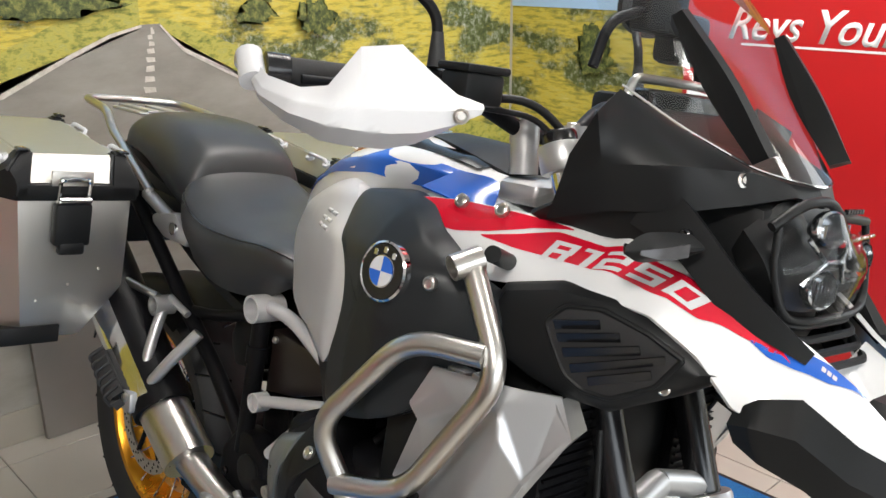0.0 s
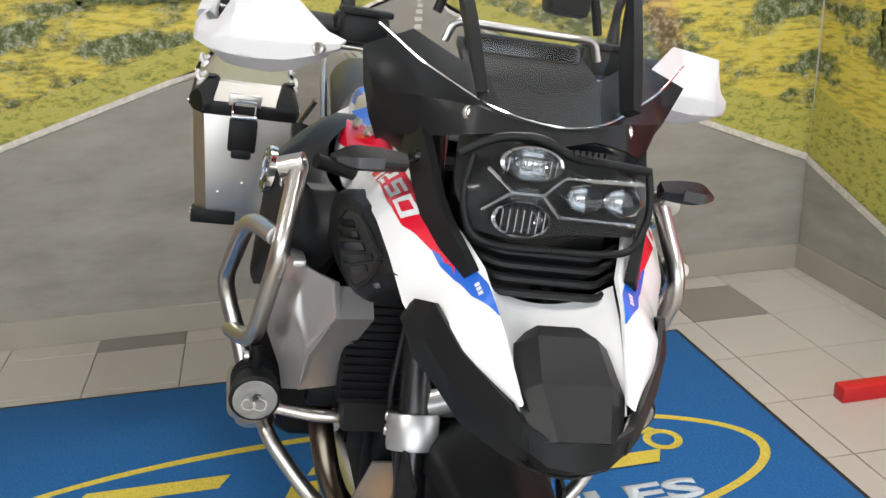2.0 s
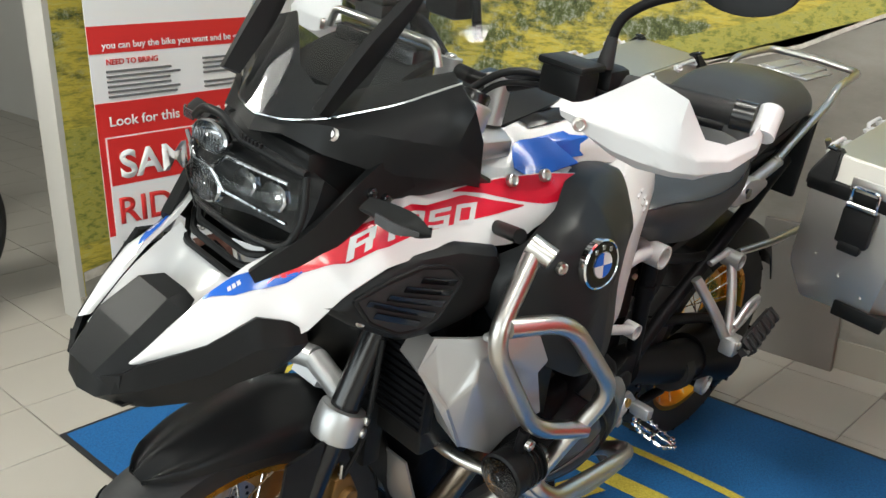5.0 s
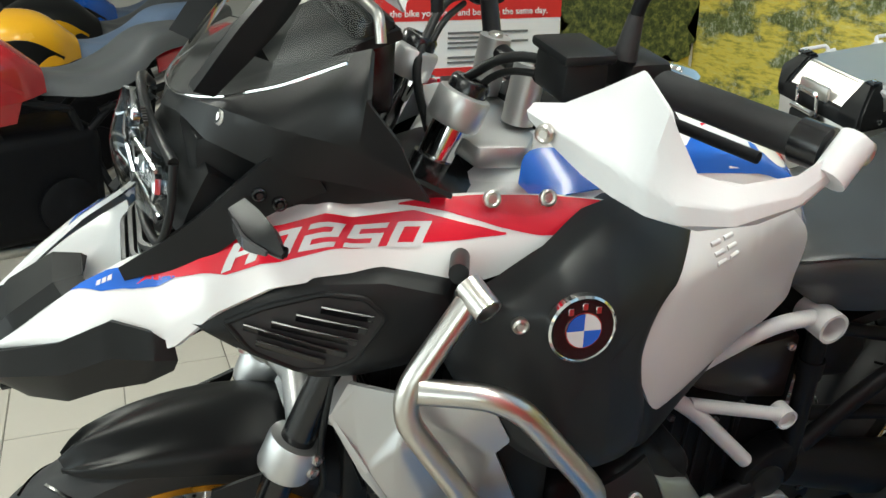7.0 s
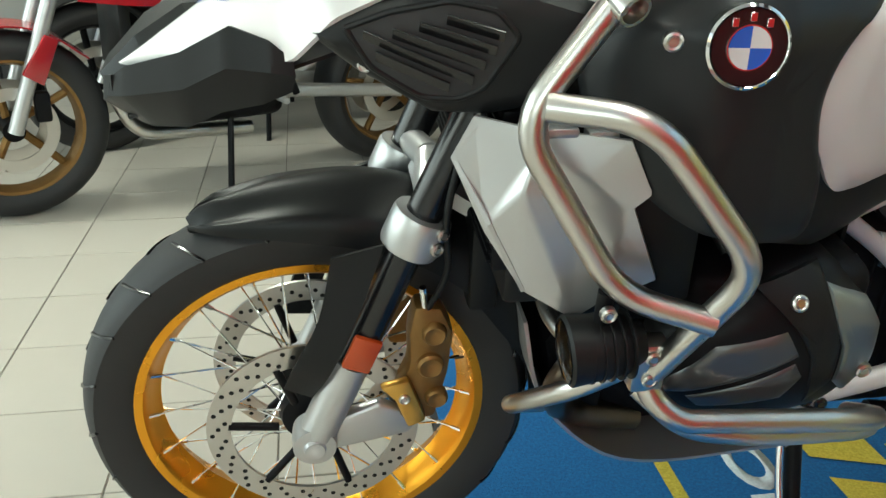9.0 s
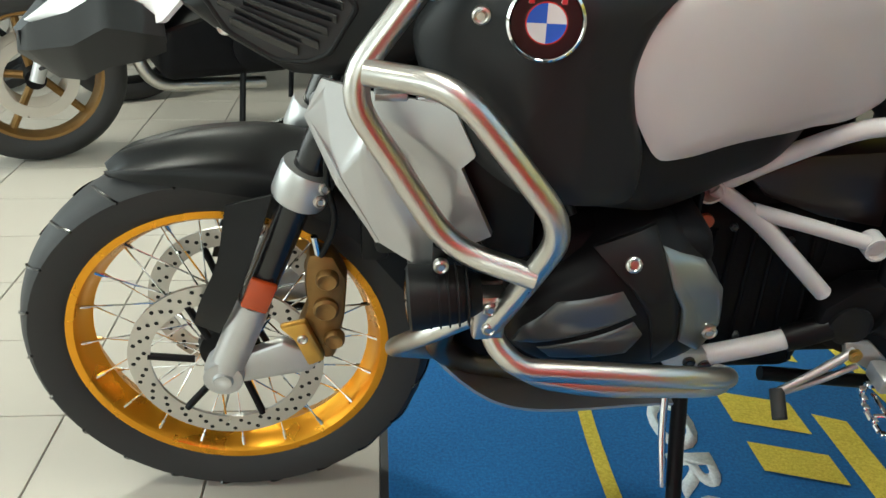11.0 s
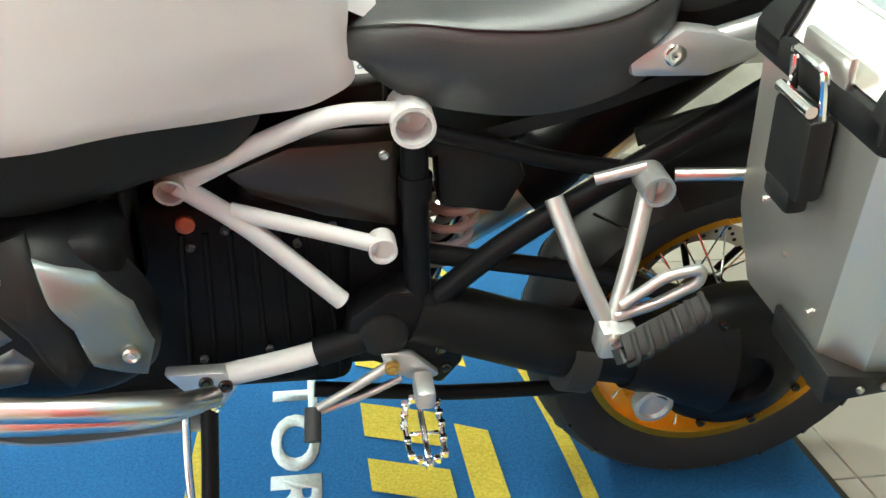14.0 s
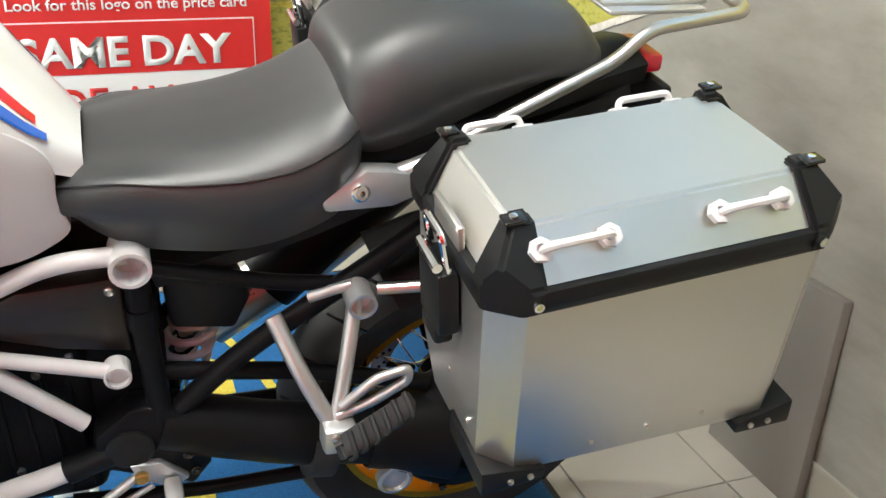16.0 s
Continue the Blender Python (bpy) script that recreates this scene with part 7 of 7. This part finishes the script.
    q("latch_tab", rbox((x1 + 0.006, Y(0.375), 0.782), (x1 + 0.030, Y(0.425), 0.808), 0.006), BLACKP, parent=lt)
    # lower corner feet and rivets
    for x in (x0, x1):
        sx = 1 if x > -0.8 else -1
        drop = low + (0.0 if sx > 0 else 0.020)
        q("corner_foot", prism([(x + 0.006 * sx, 0.655 - drop), (x - 0.075 * sx, 0.638 - drop), (x - 0.075 * sx, 0.620 - drop), (x + 0.006 * sx, 0.616 - drop)], Y(0.40), Y(0.514), 0.004), BLACKP, "black lower corner guard")
        for dx in (0.03, 0.055):
            q("rivet", revolve([(0.004, 0), (0.004, 0.003), (0.0, 0.004)], (x - dx * sx, Y(0.515), 0.632 - drop), (0, 1, 0), 8), STEEL)
    for k in range(3):
        q("rivet", revolve([(0.0035, -0.002), (0.0035, 0.002), (0.0, 0.0025)], (-0.74 - 0.075 * k, Y(0.5075), 0.652), (0, 1, 0), 8), STEEL)
    for k in range(3):
        q("rivet", revolve([(0.0035, -0.002), (0.0035, 0.002), (0.0, 0.0025)], (x1, Y(0.33 + 0.06 * k), 0.74 - 0.03 * k), (1, 0, 0), 8), STEEL)
    return p


pannier(1, 0.0)
pannier(-1, 0.04)


# ---------------- other motorcycles in the showroom ----------------
def parked_bike(m, tank_mat, panel_mat, seat_mat, label):
    """A plain naked motorcycle: wheels, frame, engine, tank, seat, fork, bars, lamp."""
    b = thing("parked_motorcycle", label, "motorcycle", m, "motorcycles in the row behind")

    def q(name, bm, material, lab="", parent=None):
        return part(name, bm, material, parent or b, lab)

    for name, x, tw in (("front_wheel", 0.70, 0.06), ("rear_wheel", -0.70, 0.085)):
        w = new(name)
        w.parent = b
        c = Vector((x, 0, 0.31))
        prof = [(0.225, -tw * 0.8), (0.25, -tw)] + [(0.31 - 0.05 * (1 - math.cos(a)) * 1.1, tw * math.sin(a)) for a in np.linspace(-1.3, 1.3, 9)] + [(0.25, tw), (0.225, tw * 0.8)]
        q("tyre", revolve(prof, c, seg=56, close=True), RUBBER, "black tyre", w)
        q("rim", revolve([(0.228, -tw * 0.75), (0.215, -tw * 0.7), (0.20, 0), (0.215, tw * 0.7), (0.228, tw * 0.75)], c, seg=48, close=True), GOLDC if panel_mat is REDT else BLACKF, "cast rim", w)
        for k in range(5):
            a = k * math.tau / 5
            q("rim_spoke", tube([c + Vector((0.03 * math.cos(a), 0, 0.03 * math.sin(a))), c + Vector((0.21 * math.cos(a + 0.15), 0, 0.21 * math.sin(a + 0.15)))], 0.014, seg=8), GOLDC if panel_mat is REDT else BLACKF, "", w)
        for y in (0.06, -0.06):
            q("brake_disc", revolve([(0.14, y - 0.002), (0.14, y + 0.002), (0.10, y + 0.002), (0.10, y - 0.002)], c, seg=40, close=True), STEEL, "", w)
        q("hub", revolve([(0.035, -0.07), (0.035, 0.07)], c, seg=16), ENGINE, "", w)
    for s in (1, -1):
        q("fork_leg", tube([(0.70, s * 0.09, 0.31), (0.45, s * 0.09, 0.98)], 0.024, seg=14), CAST if s > 0 else CAST, "silver fork leg")
        q("caliper", rbox((0.58, s * 0.06 - 0.02, 0.33), (0.63, s * 0.06 + 0.02, 0.43), 0.01), BLACKF)
        q("handlebar", tube([(0.42, 0, 1.0), (0.42, s * 0.1, 1.02), (0.36, s * 0.36, 1.04)], 0.012, 0.04), BLACKF)
        q("grip", tube([(0.385, s * 0.26, 1.034), (0.357, s * 0.375, 1.04)], 0.018, seg=12), RUBBER)
        q("mirror", tube([(0.40, s * 0.2, 1.03), (0.42, s * 0.25, 1.14), (0.41, s * 0.30, 1.17)], 0.007, 0.03, 8), BLACKF)
        for x0, z0, x1, z1 in ((0.36, 0.85, -0.10, 0.72), (0.38, 0.75, 0.05, 0.45), (0.05, 0.45, -0.25, 0.72), (-0.10, 0.72, -0.25, 0.35), (0.20, 0.80, 0.05, 0.45), (-0.20, 0.70, -0.62, 0.80)):
            q("frame_tube", tube([(x0, s * 0.13, z0), (x1, s * 0.13, z1)], 0.014, seg=10), BLACKF)
        q("side_panel", loft([[(0.42, s * 0.15, 0.86), (0.20, s * 0.19, 0.88), (0.05, s * 0.16, 0.80)], [(0.48, s * 0.16, 0.72), (0.28, s * 0.19, 0.70), (0.08, s * 0.15, 0.70)]], 10, 6, 0.006), panel_mat, "painted side panel")
        q("swing_arm", tube([(-0.20, s * 0.10, 0.36), (-0.70, s * 0.11, 0.31)], 0.026, seg=10), CAST, "silver swing arm")
        q("foot_peg", tube([(-0.15, s * 0.14, 0.36), (-0.16, s * 0.25, 0.36)], 0.012, seg=8), CAST)
        q("fork_guard", prism([(0.66, 0.50), (0.58, 0.62), (0.54, 0.60), (0.60, 0.46)], s * 0.115 - 0.01, s * 0.115 + 0.01, 0.004), panel_mat)
    row = lambda x, w, e, t: [(x, -w, e), (x, -w * 0.85, e + (t - e) * 0.7), (x, 0, t), (x, w * 0.85, e + (t - e) * 0.7), (x, w, e)]
    q("tank", loft([row(0.36, 0.10, 0.82, 0.92), row(0.24, 0.17, 0.78, 0.97), row(0.08, 0.17, 0.77, 0.96), row(-0.04, 0.11, 0.78, 0.87)], 20, 16, 0.01), tank_mat, "rounded painted tank")
    q("seat", loft([row(-0.02, 0.10, 0.77, 0.84), row(-0.20, 0.15, 0.76, 0.82), row(-0.34, 0.15, 0.80, 0.87), row(-0.42, 0.13, 0.86, 0.93), row(-0.66, 0.10, 0.90, 0.96)], 20, 22, 0.01), seat_mat, "padded seat")
    q("tail", loft([row(-0.45, 0.10, 0.80, 0.88), row(-0.80, 0.05, 0.90, 0.94)], 14, 8, 0.01), panel_mat)
    q("engine", rbox((-0.20, -0.16, 0.28), (0.30, 0.16, 0.66), 0.05, 3), ENGINE, "dark engine block")
    q("clutch_cover", revolve([(0.10, 0), (0.10, 0.03), (0.07, 0.045), (0.0, 0.045)], (-0.05, 0.15, 0.40), (0, 1, 0), 28), ENGINE)
    q("header_pipe", tube([(0.30, 0.06, 0.55), (0.40, 0.06, 0.45), (0.32, 0.06, 0.25), (-0.1, 0.05, 0.22)], 0.024, 0.08), STEEL)
    q("silencer", tube([(-0.2, -0.15, 0.28), (-0.6, -0.17, 0.42)], 0.05, seg=18), STEEL)
    q("silencer_tip", tube([(-0.25, 0.17, 0.50), (-0.38, 0.19, 0.55)], 0.045, hollow=True, seg=18), STEEL)
    q("radiator", rbox((0.32, -0.14, 0.46), (0.36, 0.14, 0.74), 0.01), BLACKP)
    q("front_mudguard", loft([[tuple(Vector((0.70, 0, 0.31)) + Vector((math.cos(radians(a)) * 0.335, f * 0.07, math.sin(radians(a)) * 0.335)) ) for f in (-1, 0, 1)] for a in (40, 75, 110, 140)], 8, 14, 0.006), panel_mat)
    q("rear_mudguard", loft([[(-0.62, -0.06, 0.80), (-0.62, 0.06, 0.80)], [(-0.95, -0.05, 0.72), (-0.95, 0.05, 0.72)]], 4, 6, 0.006), BLACKP)
    hl2 = q("headlight", revolve([(0.0, -0.12), (0.07, -0.10), (0.09, -0.02), (0.09, 0.01), (0.08, 0.012), (0.0, 0.012)], (0.58, 0, 0.86), (1, 0, -0.1), 28), BLACKP, "dark headlight")
    q("headlight_glass", revolve([(0.078, 0.012), (0.05, 0.022), (0.0, 0.026)], (0.58, 0, 0.86), (1, 0, -0.1), 28), LENSC, "", hl2)
    q("side_stand", tube([(0.0, 0.12, 0.32), (0.05, 0.22, 0.01)], 0.012, seg=8), BLACKF)
    return b


def park(x, y, turn):
    return pose(x, y, 0, 0, 0, turn) @ pose(0, 0, 0, -4, 0, 0)


parked_bike(park(1.06, -2.12, 24), REDT, REDT, GREYS, "red naked motorcycle with grey seat parked on its stand")
parked_bike(park(0.95, -2.95, 24), YELT, BLACKP, BLUS, "yellow motorcycle with slate-blue seat parked in the row")
parked_bike(park(0.85, -3.75, 24), BLACKP, YELT, GREYS, "black and yellow motorcycle parked in the row")
parked_bike(park(0.75, -4.55, 24), BLUE, BLACKP, BLUS, "blue motorcycle parked at the far end of the row")
parked_bike(park(2.9, -2.6, 20), REDT, BLACKP, GREYS, "dark red motorcycle parked further along the row")


# ---------------- floor tiles ----------------
PX, PY, TX0, TY0 = 0.313, 0.306, -1.677, -6.93
tile_me = {}
for key, material in (("pale", TILE), ("dark", TILED), ("brown", TILEB)):
    bm = rbox((0.002, 0.002, -0.012), (PX - 0.002, PY - 0.002, 0.0), 0.0012, 1)
    me = bpy.data.meshes.new("tile")
    bm.to_mesh(me)
    bm.free()
    me.materials.append(material)
    tile_me[key] = me
floor_ob = bpy.data.objects["floor"]
rest = bmesh.new()
DARK = {(1, 17): "dark", (1, 27): "dark", (4, 18): "brown", (0, 20): "dark", (0, 24): "dark"}
for i in range(25):
    for j in range(42):
        x, y = TX0 + PX * i, TY0 + PY * j
        if x < BACK - 0.33 or (y > LEFT and x < 0.9):
            continue
        kind = DARK.get((i, j), "pale")
        if (-2.0 < y < 2.0 and x < 1.7) and not (x > -0.95 and x + PX < 0.45 and y > -1.1 and y + PY < 1.15):
            ob = new("tile", tile_me[kind])
            ob.parent = floor_ob
            ob.location = (x, y, 0)
        else:
            t = rbox((x + 0.002, y + 0.002, -0.012), (x + PX - 0.002, y + PY - 0.002, 0.0), 0)
            me = bpy.data.meshes.new("tmp")
            t.to_mesh(me)
            t.free()
            rest.from_mesh(me)
            bpy.data.meshes.remove(me)
tagged(part("far_floor_tile", rest, TILE, None, "pale floor tiles further off", smooth=False), kind="stuff", category="floor tile")
